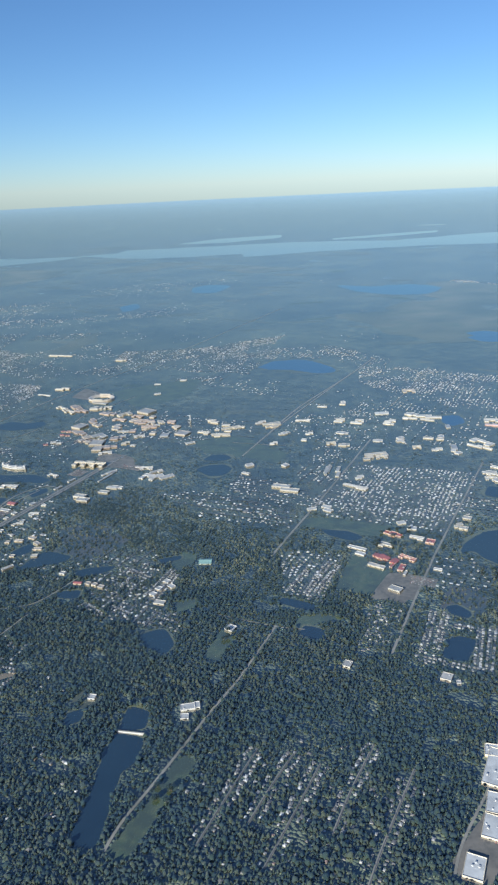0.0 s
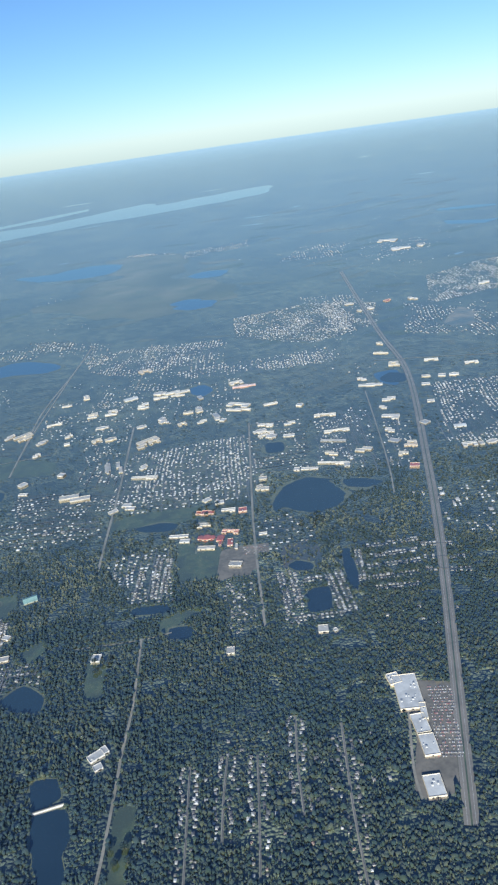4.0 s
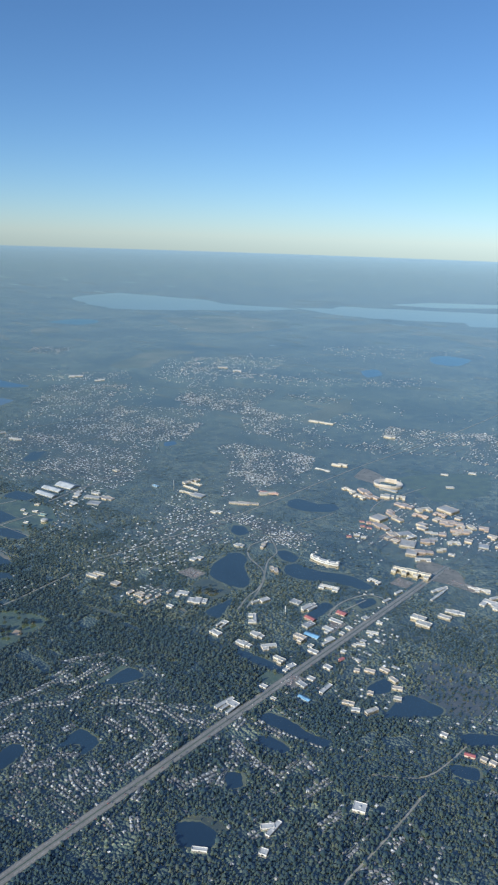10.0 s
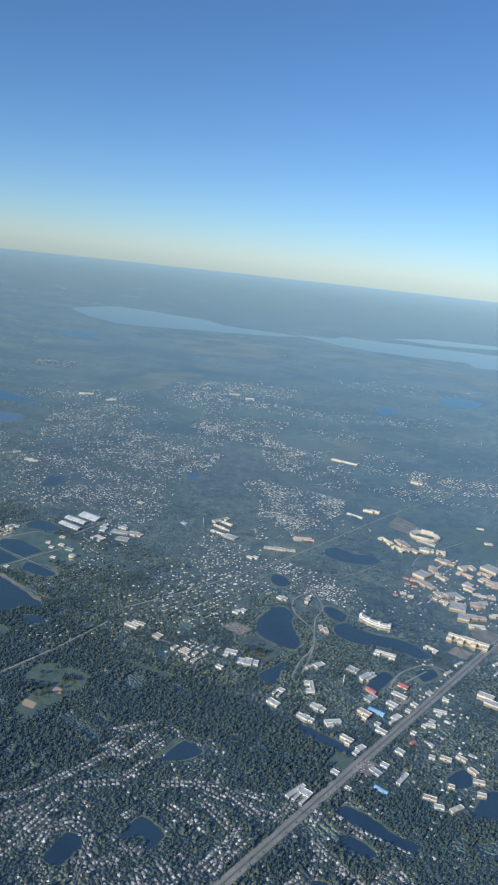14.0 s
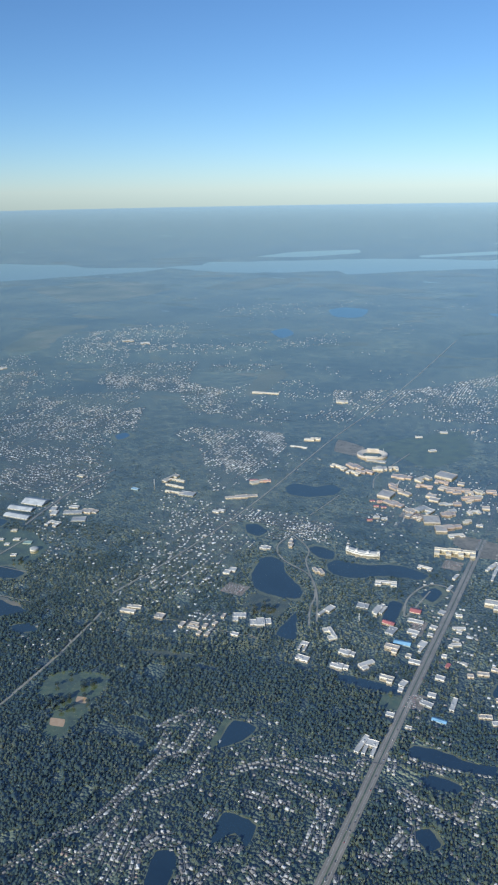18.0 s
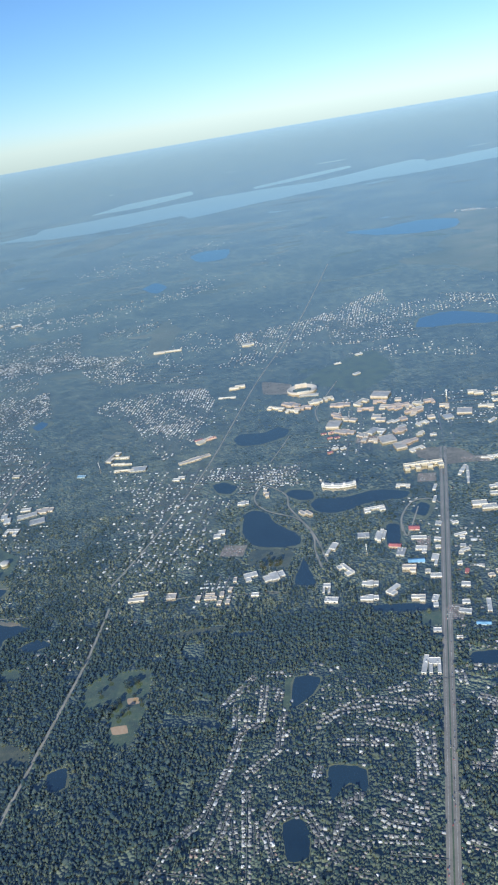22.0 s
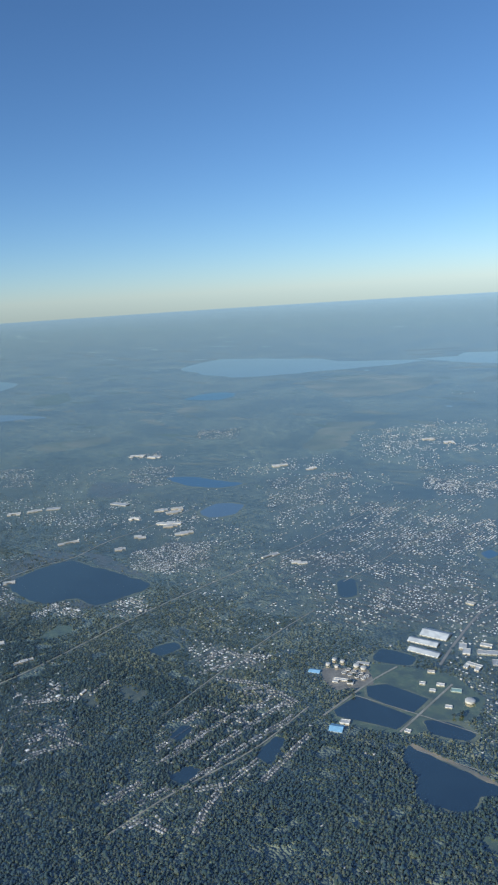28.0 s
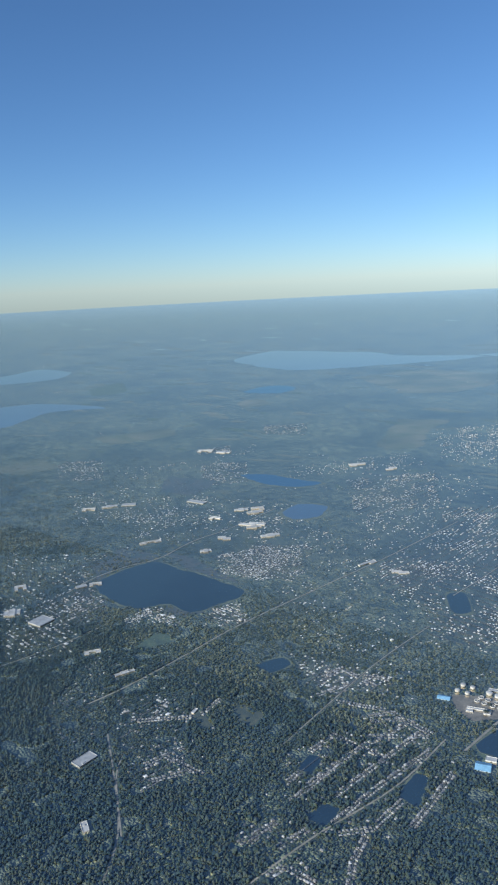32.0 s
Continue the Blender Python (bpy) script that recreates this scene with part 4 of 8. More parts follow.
# ---- large buildings ----
def band(w, d, cx, cy, z, hh):
    """A strip of windows round the four walls, a little proud of them."""
    x, y = w / 2 + 0.015, d / 2 + 0.015
    v = [(cx + a * x * k, cy + c * y * k, zz) for zz in (z, z + hh) for k in (1, 0.9) for a, c in ((-1, -1), (1, -1), (1, 1), (-1, 1))]
    f = []
    for i in range(4):
        n = (i + 1) % 4
        f += [(i, n, 8 + n, 8 + i), (8 + i, 8 + n, 12 + n, 12 + i), (4 + i, 4 + n, n, i)]
    return v, f


def building(x, y, w, d, h, turn, style):
    rng = random.Random(int(x * 31 + y * 77))
    _, _, kind, words = STYLES[style]
    root = new(kind)
    root.matrix_basis = pose(x, y, 0, 0, 0, turn)
    tagged(root, words, "building")
    near = y < 215
    w, d, h = w * 0.92, d * 0.92, h * 0.43 + rng.uniform(-0.03, 0.05)
    big = w * d > 9
    blocks = [(w, d, h, 0.0, 0.0)]
    if style == "hotel":
        blocks = [(w, d * 0.3, h, 0, d * 0.25)] + [(w * 0.13, d * 0.65, h * 0.8, w * k, -d * 0.15) for k in (-0.43, -0.15, 0.15, 0.43)] + [(w * 0.3, d * 0.4, h * 1.25, 0, d * 0.2)]
    elif style in ("cream", "tan", "brown", "office", "white", "red", "pink") and w * d > 4.5:
        k, step = rng.choice((-1, 1)), rng.uniform(0.72, 0.9)
        plan = rng.randrange(4)
        if plan == 0:  # an L
            blocks = [(w, d * 0.55, h, 0, d * 0.22), (w * 0.4, d * 0.5, h * step, k * w * 0.28, -d * 0.3)]
        elif plan == 1:  # a U round a court
            blocks = [(w, d * 0.4, h, 0, d * 0.3), (w * 0.28, d * 0.62, h * step, -w * 0.36, -d * 0.2), (w * 0.28, d * 0.62, h * step, w * 0.36, -d * 0.2)]
        elif plan == 2:  # a taller core between wings
            blocks = [(w * 0.4, d, h * 1.15, 0, 0), (w * 0.34, d * 0.7, h * step, -w * 0.36, 0), (w * 0.34, d * 0.7, h * step * 0.9, w * 0.36, d * 0.08)]
        else:  # stepped bars
            blocks = [(w * 0.62, d * 0.5, h, -k * w * 0.18, d * 0.24), (w * 0.62, d * 0.5, h * step, k * w * 0.18, -d * 0.25)]
    for bw, bd, bh, cx, cy in blocks:
        v, f = box_data(bw, bd, 0, bh, cx, cy)
        body = put_part("wall", mesh_of("wall", v, f, M["wall " + style]), root)
        if style == "shed" or (style in ("red", "blue", "green") and rng.random() < 0.7):
            e, r = 0.06, min(bw, bd) * 0.16
            X, Y = bw / 2 + e, bd / 2 + e
            if bw >= bd:
                v = [(-X, -Y, bh), (X, -Y, bh), (X, Y, bh), (-X, Y, bh), (-X, 0, bh + r), (X, 0, bh + r)]
                f = [(0, 1, 5, 4), (2, 3, 4, 5), (0, 4, 3), (1, 2, 5), (3, 2, 1, 0)]
            else:
                v = [(-X, -Y, bh), (X, -Y, bh), (X, Y, bh), (-X, Y, bh), (0, -Y, bh + r), (0, Y, bh + r)]
                f = [(1, 2, 5, 4), (3, 0, 4, 5), (0, 1, 4), (2, 3, 5), (3, 2, 1, 0)]
            v = [(a + cx, b + cy, c) for a, b, c in v]
            put_part("roof", mesh_of("roof", v, f, M["roof " + style]), root)
        else:
            rim = [box_data(bw + 0.04, 0.06, bh + 0.03, bh + 0.11, cx, cy - bd / 2), box_data(bw + 0.04, 0.06, bh + 0.03, bh + 0.11, cx, cy + bd / 2),
                   box_data(0.06, bd - 0.06, bh + 0.03, bh + 0.11, cx - bw / 2, cy), box_data(0.06, bd - 0.06, bh + 0.03, bh + 0.11, cx + bw / 2, cy)]
            v, f = box_data(bw + 0.02, bd + 0.02, bh - 0.02, bh + 0.04, cx, cy)
            roof = put_part("roof", mesh_of("roof", v, f, M["roof " + style]), root)
            v, f = joined(rim)
            put_part("parapet", mesh_of("parapet", v, f, M["wall " + style]), root)
            if near:
                for k in range(min(14 if style == "store" else 5, int(bw * bd * 0.5))):
                    ux, uy = rng.uniform(-0.38, 0.38) * bw + cx, rng.uniform(-0.38, 0.38) * bd + cy
                    s = rng.uniform(0.14, 0.32)
                    v, f = box_data(s, s * rng.uniform(0.6, 1.3), bh + 0.03, bh + 0.05 + s * 0.45, ux, uy, 0.94)
                    put_part("roof_unit", mesh_of("roof_unit", v, f, M["unit"]), roof)
        storeys = int(bh / 0.24)
        if near and style not in ("shed", "store", "grey", "blue", "green") and storeys >= 1:
            for i in range(storeys):
                put_part("ribbon_window", mesh_of("ribbon_window", *band(bw, bd, cx, cy, 0.08 + i * 0.24, 0.09), M["glass"]), body)
        elif near:
            for k in range(max(1, int(bw / 1.2))):
                v, f = box_data(0.34, 0.05, 0.0, min(0.26, bh * 0.6), cx - bw / 2 + (k + 0.5) * bw / max(1, int(bw / 1.2)), cy - bd / 2)
                put_part("loading_door", mesh_of("loading_door", v, f, M["glass"]), body)
    c, s = math.cos(radians(turn)), math.sin(radians(turn))
    m = 0.9
    cover(taken, [(x + c * a - s * b, y + s * a + c * b) for a, b in ((-w / 2 - m, -d / 2 - m), (w / 2 + m, -d / 2 - m), (w / 2 + m, d / 2 + 0.4), (-w / 2 - m, d / 2 + 0.4))])


building(-44.7, 147.3, 1.7, 5.0, 0.60, -21, 'office')
building(-41.9, 138.7, 4.6, 2.0, 0.60, -56, 'office')
building(-46.0, 132.4, 1.7, 3.2, 0.60, -3, 'office')
building(-45.0, 128.3, 3.0, 1.6, 0.60, -8, 'office')
building(-36.9, 133.0, 3.5, 1.8, 0.60, -8, 'office')
building(-37.3, 128.0, 3.8, 1.6, 0.70, -2, 'white')
building(-32.1, 130.3, 3.7, 2.0, 0.60, 45, 'white')
building(-27.7, 126.8, 3.0, 1.8, 1.10, -6, 'cream')
building(-28.5, 137.2, 3.2, 2.4, 1.20, -7, 'tan')
building(-33.6, 151.3, 2.3, 5.0, 0.70, -13, 'office')
building(-26.7, 140.1, 3.8, 1.6, 0.40, -2, 'blue')
building(-22.8, 140.1, 1.6, 4.0, 0.40, -15, 'white')
building(-25.2, 144.4, 2.7, 2.5, 0.40, -10, 'white')
building(-29.6, 143.9, 2.0, 3.0, 0.40, -15, 'grey')
building(-25.2, 149.3, 3.7, 1.2, 0.35, -5, 'white')
building(-25.8, 153.6, 2.6, 2.0, 0.40, -4, 'red')
building(-21.2, 148.0, 1.6, 1.2, 0.35, -15, 'white')
building(-27.0, 107.4, 2.2, 4.0, 0.60, -5, 'white')
building(-28.6, 107.9, 0.9, 5.0, 0.40, -13, 'white')
building(-14.7, 123.4, 0.9, 4.0, 0.40, -6, 'white')
building(-16.7, 118.1, 2.8, 1.0, 0.30, -8, 'blue')
building(-57.5, 138.2, 4.8, 3.0, 0.45, 22, 'white')
building(-24.4, 126.6, 1.3, 2.0, 0.35, -18, 'white')
building(-24.6, 124.6, 1.0, 1.3, 0.35, -6, 'white')
building(-18.8, 124.9, 1.6, 1.2, 0.35, -4, 'white')
building(-19.4, 122.0, 2.6, 1.2, 0.40, -16, 'grey')
building(-17.9, 130.6, 1.9, 1.3, 0.35, -9, 'white')
building(-23.3, 134.3, 2.5, 1.2, 0.35, -5, 'white')
building(-24.8, 136.0, 1.2, 1.2, 0.35, -5, 'cream')
building(-15.8, 148.0, 1.2, 1.0, 0.30, -9, 'white')
building(-16.2, 144.7, 1.4, 1.0, 0.30, -4, 'grey')
building(-17.0, 142.0, 1.1, 1.0, 0.30, -5, 'cream')
building(-17.9, 138.1, 1.1, 1.0, 0.30, -5, 'white')
building(-16.9, 135.1, 0.8, 1.4, 0.40, -14, 'red')
building(-20.1, 154.7, 1.6, 1.5, 0.40, -18, 'grey')
building(-21.5, 144.9, 1.2, 1.0, 0.30, -5, 'white')
building(-25.3, 117.0, 1.6, 1.0, 0.30, -4, 'white')
building(-21.6, 114.6, 1.2, 0.6, 0.20, -5, 'white')
building(-79.8, 263.3, 6.8, 2.5, 1.10, 6, 'cream')
building(-82.4, 253.5, 7.1, 1.0, 0.30, -7, 'white')
building(-52.3, 247.1, 7.4, 1.5, 0.50, -7, 'grey')
building(-49.8, 239.6, 4.9, 3.0, 1.10, 20, 'cream')
building(-45.4, 241.2, 3.4, 2.5, 1.10, 17, 'cream')
building(-63.4, 237.2, 6.8, 2.0, 0.90, -27, 'cream')
building(-57.5, 233.4, 5.3, 2.0, 0.80, -20, 'cream')
building(-58.4, 239.5, 6.9, 3.0, 0.70, -33, 'brown')
building(-54.0, 235.7, 6.4, 3.0, 0.80, -23, 'brown')
building(-41.6, 234.5, 6.9, 3.0, 0.60, -8, 'brown')
building(-27.9, 239.7, 6.5, 5.0, 1.00, -19, 'garage')
building(-28.6, 233.5, 4.7, 2.0, 0.60, -7, 'brown')
building(-26.5, 228.5, 5.5, 3.0, 0.70, -18, 'tan')
building(-33.5, 228.4, 5.7, 2.0, 0.60, -6, 'brown')
building(-42.7, 225.2, 5.4, 3.0, 0.70, -38, 'brown')
building(-40.0, 222.0, 2.7, 2.5, 0.70, -24, 'tan')
building(-43.8, 218.2, 4.6, 5.0, 1.00, -14, 'garage')
building(-37.7, 220.7, 2.6, 2.0, 0.60, -25, 'tan')
building(-29.8, 220.0, 5.2, 5.0, 0.70, -12, 'tan')
building(-40.6, 212.1, 6.8, 3.0, 0.60, -26, 'brown')
building(-29.8, 209.3, 2.5, 4.0, 0.70, -23, 'white')
building(-34.8, 204.7, 1.7, 2.5, 0.80, -21, 'tan')
building(-32.4, 203.5, 3.0, 2.0, 0.70, -9, 'tan')
building(-28.3, 203.5, 4.9, 5.0, 1.00, 13, 'garage')
building(-25.1, 198.2, 3.4, 4.0, 0.90, 14, 'garage')
building(-26.4, 174.3, 3.9, 1.5, 0.40, -13, 'white')
building(-34.3, 163.6, 5.6, 2.0, 0.60, 9, 'white')
building(-62.2, 176.9, 1.8, 4.0, 0.90, 3, 'tan')
building(-51.3, 164.5, 4.1, 2.0, 0.90, -51, 'tan')
building(-68.0, 172.6, 3.0, 2.0, 0.50, 2, 'white')
building(-72.4, 157.9, 3.0, 3.5, 0.40, 2, 'white')
building(-86.2, 203.1, 10.4, 2.0, 0.40, 28, 'tan')
building(-88.8, 190.9, 3.7, 2.5, 0.40, -5, 'white')
building(-37.5, 152.0, 2.9, 2.0, 0.40, -2, 'grey')
building(-62.7, 138.8, 3.2, 3.0, 0.45, 18, 'white')
building(-30.7, 146.7, 2.9, 1.5, 0.60, -12, 'red')
building(-111.9, 209.6, 7.6, 1.0, 0.50, -4, 'cream')
building(-109.8, 204.8, 7.7, 1.0, 0.50, -3, 'cream')
building(-107.7, 199.9, 6.9, 1.0, 0.50, -3, 'cream')
building(-103.2, 200.1, 5.3, 3.0, 0.50, 0, 'grey')
building(-136.1, 175.8, 3.3, 6.0, 0.60, 16, 'white')
building(-125.8, 178.9, 5.3, 3.0, 0.50, 2, 'tan')
building(-125.8, 173.0, 4.5, 3.0, 0.30, 22, 'grey')
building(-131.2, 167.9, 4.3, 3.0, 0.50, -4, 'white')
building(-144.1, 203.6, 2.8, 1.5, 0.30, -8, 'cream')
building(-87.7, 133.1, 3.9, 1.2, 0.40, 3, 'cream')
building(-87.2, 135.2, 3.7, 1.0, 0.40, 8, 'cream')
building(-121.0, 198.8, 2.9, 1.2, 0.30, -8, 'blue')
building(-145.6, 180.1, 8.1, 5.0, 0.50, 0, 'shed')
building(-146.8, 174.5, 8.8, 3.0, 0.50, 1, 'shed')
building(-144.5, 169.5, 9.1, 3.0, 0.50, -2, 'shed')
building(-155.9, 146.4, 5.7, 2.0, 0.40, 15, 'white')
building(-164.5, 147.3, 3.1, 2.0, 0.30, 13, 'blue')
building(-147.8, 128.2, 3.2, 3.0, 0.35, 16, 'blue')
building(-147.3, 131.2, 2.3, 1.5, 0.40, 15, 'white')
building(-130.9, 155.4, 2.6, 1.5, 0.30, 16, 'green')
building(-135.7, 152.8, 1.5, 1.0, 0.30, 16, 'white')
building(-139.0, 154.7, 1.5, 1.0, 0.30, 16, 'white')
building(-139.2, 160.7, 1.9, 1.0, 0.40, 16, 'cream')
building(-135.0, 156.1, 2.0, 1.0, 0.30, 15, 'white')
building(-134.1, 134.9, 1.4, 1.0, 0.30, 4, 'white')
building(-130.0, 148.0, 1.7, 1.0, 0.30, 17, 'white')
building(-155.7, 156.5, 3.6, 1.0, 0.30, 16, 'grey')
building(-131.6, 176.5, 2.8, 1.5, 0.40, 6, 'cream')
building(-131.9, 180.3, 3.3, 1.5, 0.40, 5, 'white')
building(117.5, 208.1, 7.1, 1.5, 0.50, -14, 'white')
building(99.2, 208.1, 5.2, 2.0, 0.50, -18, 'white')
building(98.6, 202.5, 5.1, 1.5, 0.40, -23, 'white')
building(99.5, 199.0, 3.0, 3.0, 0.50, -24, 'white')
building(106.3, 206.5, 3.9, 2.0, 0.40, -3, 'white')
building(104.4, 197.4, 3.5, 1.5, 0.40, -16, 'white')
building(117.8, 194.8, 7.9, 1.5, 0.50, -6, 'white')
building(115.2, 188.3, 7.7, 1.0, 0.40, -25, 'grey')
building(121.3, 179.1, 4.6, 3.0, 0.50, -34, 'cream')
building(112.8, 180.3, 4.1, 2.0, 0.60, -25, 'cream')
building(111.7, 174.2, 8.9, 1.0, 0.50, -23, 'white')
building(105.3, 173.5, 4.8, 1.0, 0.40, -17, 'white')
building(102.1, 174.4, 1.6, 1.5, 0.50, -18, 'white')
building(114.8, 171.7, 1.5, 2.0, 0.50, -16, 'grey')
building(137.4, 227.4, 8.0, 2.0, 0.50, -19, 'white')
building(138.8, 212.3, 4.4, 3.0, 0.50, -20, 'white')
building(135.1, 206.3, 2.7, 2.0, 0.40, -27, 'white')
building(134.8, 198.2, 5.6, 3.0, 0.50, -23, 'white')
building(131.6, 188.8, 3.1, 2.5, 0.50, -25, 'white')
building(130.5, 181.5, 3.2, 2.0, 0.40, -46, 'grey')
building(130.0, 172.5, 2.7, 2.0, 0.50, -24, 'cream')
building(130.3, 164.8, 2.6, 2.0, 0.50, -21, 'red')
building(134.3, 178.3, 2.7, 2.0, 0.40, -13, 'cream')
building(150.5, 242.9, 4.2, 1.5, 0.50, -30, 'cream')
building(150.6, 258.8, 6.1, 1.5, 0.60, -18, 'cream')
building(112.2, 220.1, 2.1, 2.0, 0.60, -35, 'white')
building(103.7, 225.6, 4.9, 1.0, 0.50, 5, 'white')
building(97.9, 247.6, 8.4, 1.5, 0.60, -4, 'pink')
building(93.2, 225.3, 9.1, 1.5, 0.60, -29, 'white')
building(87.4, 218.5, 1.8, 2.0, 0.50, -34, 'white')
building(156.0, 226.8, 3.0, 1.5, 0.50, -12, 'cream')
building(92.9, 172.6, 2.3, 1.5, 0.50, -10, 'cream')
building(92.5, 166.7, 2.2, 1.5, 0.50, -10, 'cream')
building(82.4, 159.0, 3.7, 1.5, 0.50, -8, 'white')
building(44.2, 180.5, 9.1, 4.0, 0.90, -1, 'cream')
building(62.5, 185.7, 8.1, 1.5, 0.60, -15, 'white')
building(58.5, 170.1, 4.3, 3.0, 0.40, -21, 'white')
building(76.1, 153.7, 3.4, 2.0, 0.50, -17, 'cream')
building(75.8, 143.5, 4.2, 1.2, 0.50, -17, 'cream')
building(76.1, 147.8, 4.0, 2.0, 0.40, -21, 'red')
building(78.9, 145.7, 1.7, 4.0, 0.40, -17, 'red')
building(81.1, 144.1, 1.4, 3.0, 0.40, -8, 'red')
building(82.2, 141.8, 0.6, 2.0, 0.50, -9, 'cream')
building(81.7, 148.7, 4.3, 1.5, 0.40, -23, 'red')
building(76.8, 159.7, 4.6, 2.0, 0.40, -19, 'red')
building(85.7, 157.9, 2.2, 2.0, 0.40, -8, 'red')
building(81.2, 134.8, 2.9, 1.8, 0.70, -20, 'cream')
building(71.3, 148.2, 2.5, 1.2, 0.40, -16, 'white')
building(70.1, 150.8, 4.8, 1.0, 0.30, -13, 'white')
building(53.4, 112.6, 1.8, 2.0, 0.50, -13, 'white')
building(77.0, 107.7, 1.5, 1.8, 0.50, -8, 'cream')
building(39.2, 197.2, 2.0, 2.0, 0.80, -27, 'white')
building(88.6, 145.3, 2.0, 0.8, 0.30, -6, 'white')
building(102.6, 89.8, 4.0, 8.0, 0.60, -7, 'store')
building(102.2, 83.1, 2.3, 4.0, 0.50, -2, 'store')
building(102.0, 79.0, 2.4, 4.2, 0.50, -5, 'store')
building(100.2, 72.2, 2.6, 3.8, 0.50, -5, 'store')
building(103.5, 85.3, 1.0, 3.5, 0.50, -11, 'store')
building(93.7, 108.7, 1.9, 2.0, 0.50, -9, 'cream')
building(54.5, 89.6, 2.6, 1.5, 0.50, 29, 'white')
building(54.9, 87.4, 1.4, 1.2, 0.40, 21, 'white')
building(55.8, 90.5, 0.9, 1.5, 0.50, 27, 'white')
building(2.8, 179.6, 5.1, 4.0, 0.60, -6, 'white')
building(6.3, 180.7, 7.6, 4.0, 0.60, 48, 'white')
building(-4.7, 166.5, 3.4, 1.5, 0.60, -2, 'cream')
building(-3.4, 170.2, 4.8, 1.8, 0.60, 8, 'white')
building(-8.6, 161.1, 6.1, 4.0, 1.00, -1, 'cream')
building(3.0, 220.9, 5.1, 2.0, 0.60, -7, 'cream')
building(1.9, 233.0, 5.2, 3.0, 1.00, -2, 'cream')
building(-81.0, 317.8, 5.5, 3.0, 1.00, 12, 'cream')
building(-3.8, 218.8, 4.9, 4.0, 0.80, -11, 'garage')
building(2.8, 210.0, 3.3, 1.2, 0.40, 47, 'white')
building(6.5, 224.8, 1.8, 1.0, 0.50, 3, 'cream')
building(7.8, 230.2, 3.2, 1.4, 0.50, 4, 'cream')
building(9.0, 218.4, 2.2, 1.0, 0.50, 16, 'cream')
building(10.6, 224.4, 2.7, 1.2, 0.50, 2, 'cream')
building(12.3, 219.8, 1.8, 1.0, 0.50, 27, 'cream')
building(13.5, 229.4, 3.3, 1.0, 0.50, -2, 'cream')
building(28.7, 194.9, 2.5, 2.0, 0.80, 42, 'white')
building(29.7, 188.7, 2.8, 1.0, 0.40, -17, 'white')
building(-10.6, 180.2, 5.7, 1.2, 0.30, 65, 'white')
building(-20.1, 184.5, 11.3, 3.6, 1.50, 5, 'hotel')
building(52.2, 196.4, 1.6, 8.0, 0.50, 4, 'cream')
building(55.5, 195.6, 1.8, 8.0, 0.50, 3, 'cream')
building(61.9, 208.4, 3.7, 3.0, 0.70, 20, 'cream')
building(65.6, 210.2, 3.7, 2.0, 0.70, 20, 'cream')
building(48.0, 219.0, 3.2, 2.0, 0.70, 24, 'cream')
building(52.3, 218.4, 3.7, 2.0, 0.70, 11, 'cream')
building(68.7, 249.9, 5.5, 1.5, 0.50, -3, 'white')
building(74.7, 249.6, 5.4, 1.5, 0.50, -2, 'white')
building(62.5, 242.6, 3.9, 1.5, 0.50, -4, 'white')
building(51.6, 241.5, 4.4, 1.2, 0.50, -4, 'white')
building(45.2, 241.8, 3.4, 1.2, 0.50, -2, 'white')
building(32.7, 240.4, 5.5, 1.2, 0.40, 9, 'white')
building(69.0, 225.4, 2.2, 3.0, 0.50, 36, 'white')
building(74.7, 221.0, 2.8, 2.0, 0.50, 19, 'cream')
building(77.2, 230.3, 3.6, 1.2, 0.50, -5, 'cream')
building(80.9, 220.4, 3.7, 2.0, 0.40, 11, 'white')
building(85.7, 221.0, 1.6, 3.0, 0.40, 4, 'white')
building(80.8, 230.0, 2.4, 1.5, 0.50, 15, 'cream')
building(38.6, 220.6, 1.9, 1.2, 0.60, 3, 'white')
building(35.4, 258.3, 3.9, 1.0, 0.40, 3, 'white')
building(42.1, 262.8, 2.5, 1.2, 0.50, 2, 'cream')
building(-293.1, 119.1, 5.0, 5.0, 0.60, 52, 'white')
building(-216.5, 84.4, 5.1, 3.0, 0.40, 88, 'grey')
building(-200.6, 71.3, 1.3, 3.0, 0.40, 61, 'white')
building(-252.0, 116.4, 4.8, 2.0, 0.40, 56, 'white')
building(-297.6, 237.8, 6.2, 3.0, 0.60, 44, 'white')
building(-290.0, 237.9, 7.0, 4.0, 0.60, 55, 'cream')
building(-281.0, 224.5, 11.9, 4.0, 0.60, 16, 'white')
building(-280.1, 205.6, 5.4, 4.0, 0.60, 43, 'white')
building(-277.1, 191.4, 4.2, 3.0, 0.60, 48, 'white')
building(-220.3, 211.1, 7.8, 2.0, 0.40, 72, 'white')
building(-308.1, 132.6, 4.1, 4.0, 0.50, 58, 'white')
building(-280.5, 120.7, 6.0, 6.0, 0.50, 93, 'grey')
building(-236.1, 113.7, 5.3, 1.5, 0.40, 65, 'white')
building(-118.7, 322.2, 14.2, 2.0, 0.50, 2, 'cream')
building(-207.3, 209.8, 6.0, 3.0, 0.50, 39, 'white')
building(-130.1, 176.6, 6.1, 2.0, 0.40, 22, 'grey')
building(-24.3, 226.8, 4.7, 3.0, 0.70, 23, 'brown')
building(-22.6, 234.1, 2.3, 2.0, 0.70, -7, 'tan')
building(-19.6, 226.6, 2.8, 3.0, 0.70, 8, 'tan')
building(-16.8, 228.8, 3.7, 2.0, 0.70, -38, 'cream')
building(-25.6, 216.5, 4.2, 2.0, 0.50, 33, 'white')
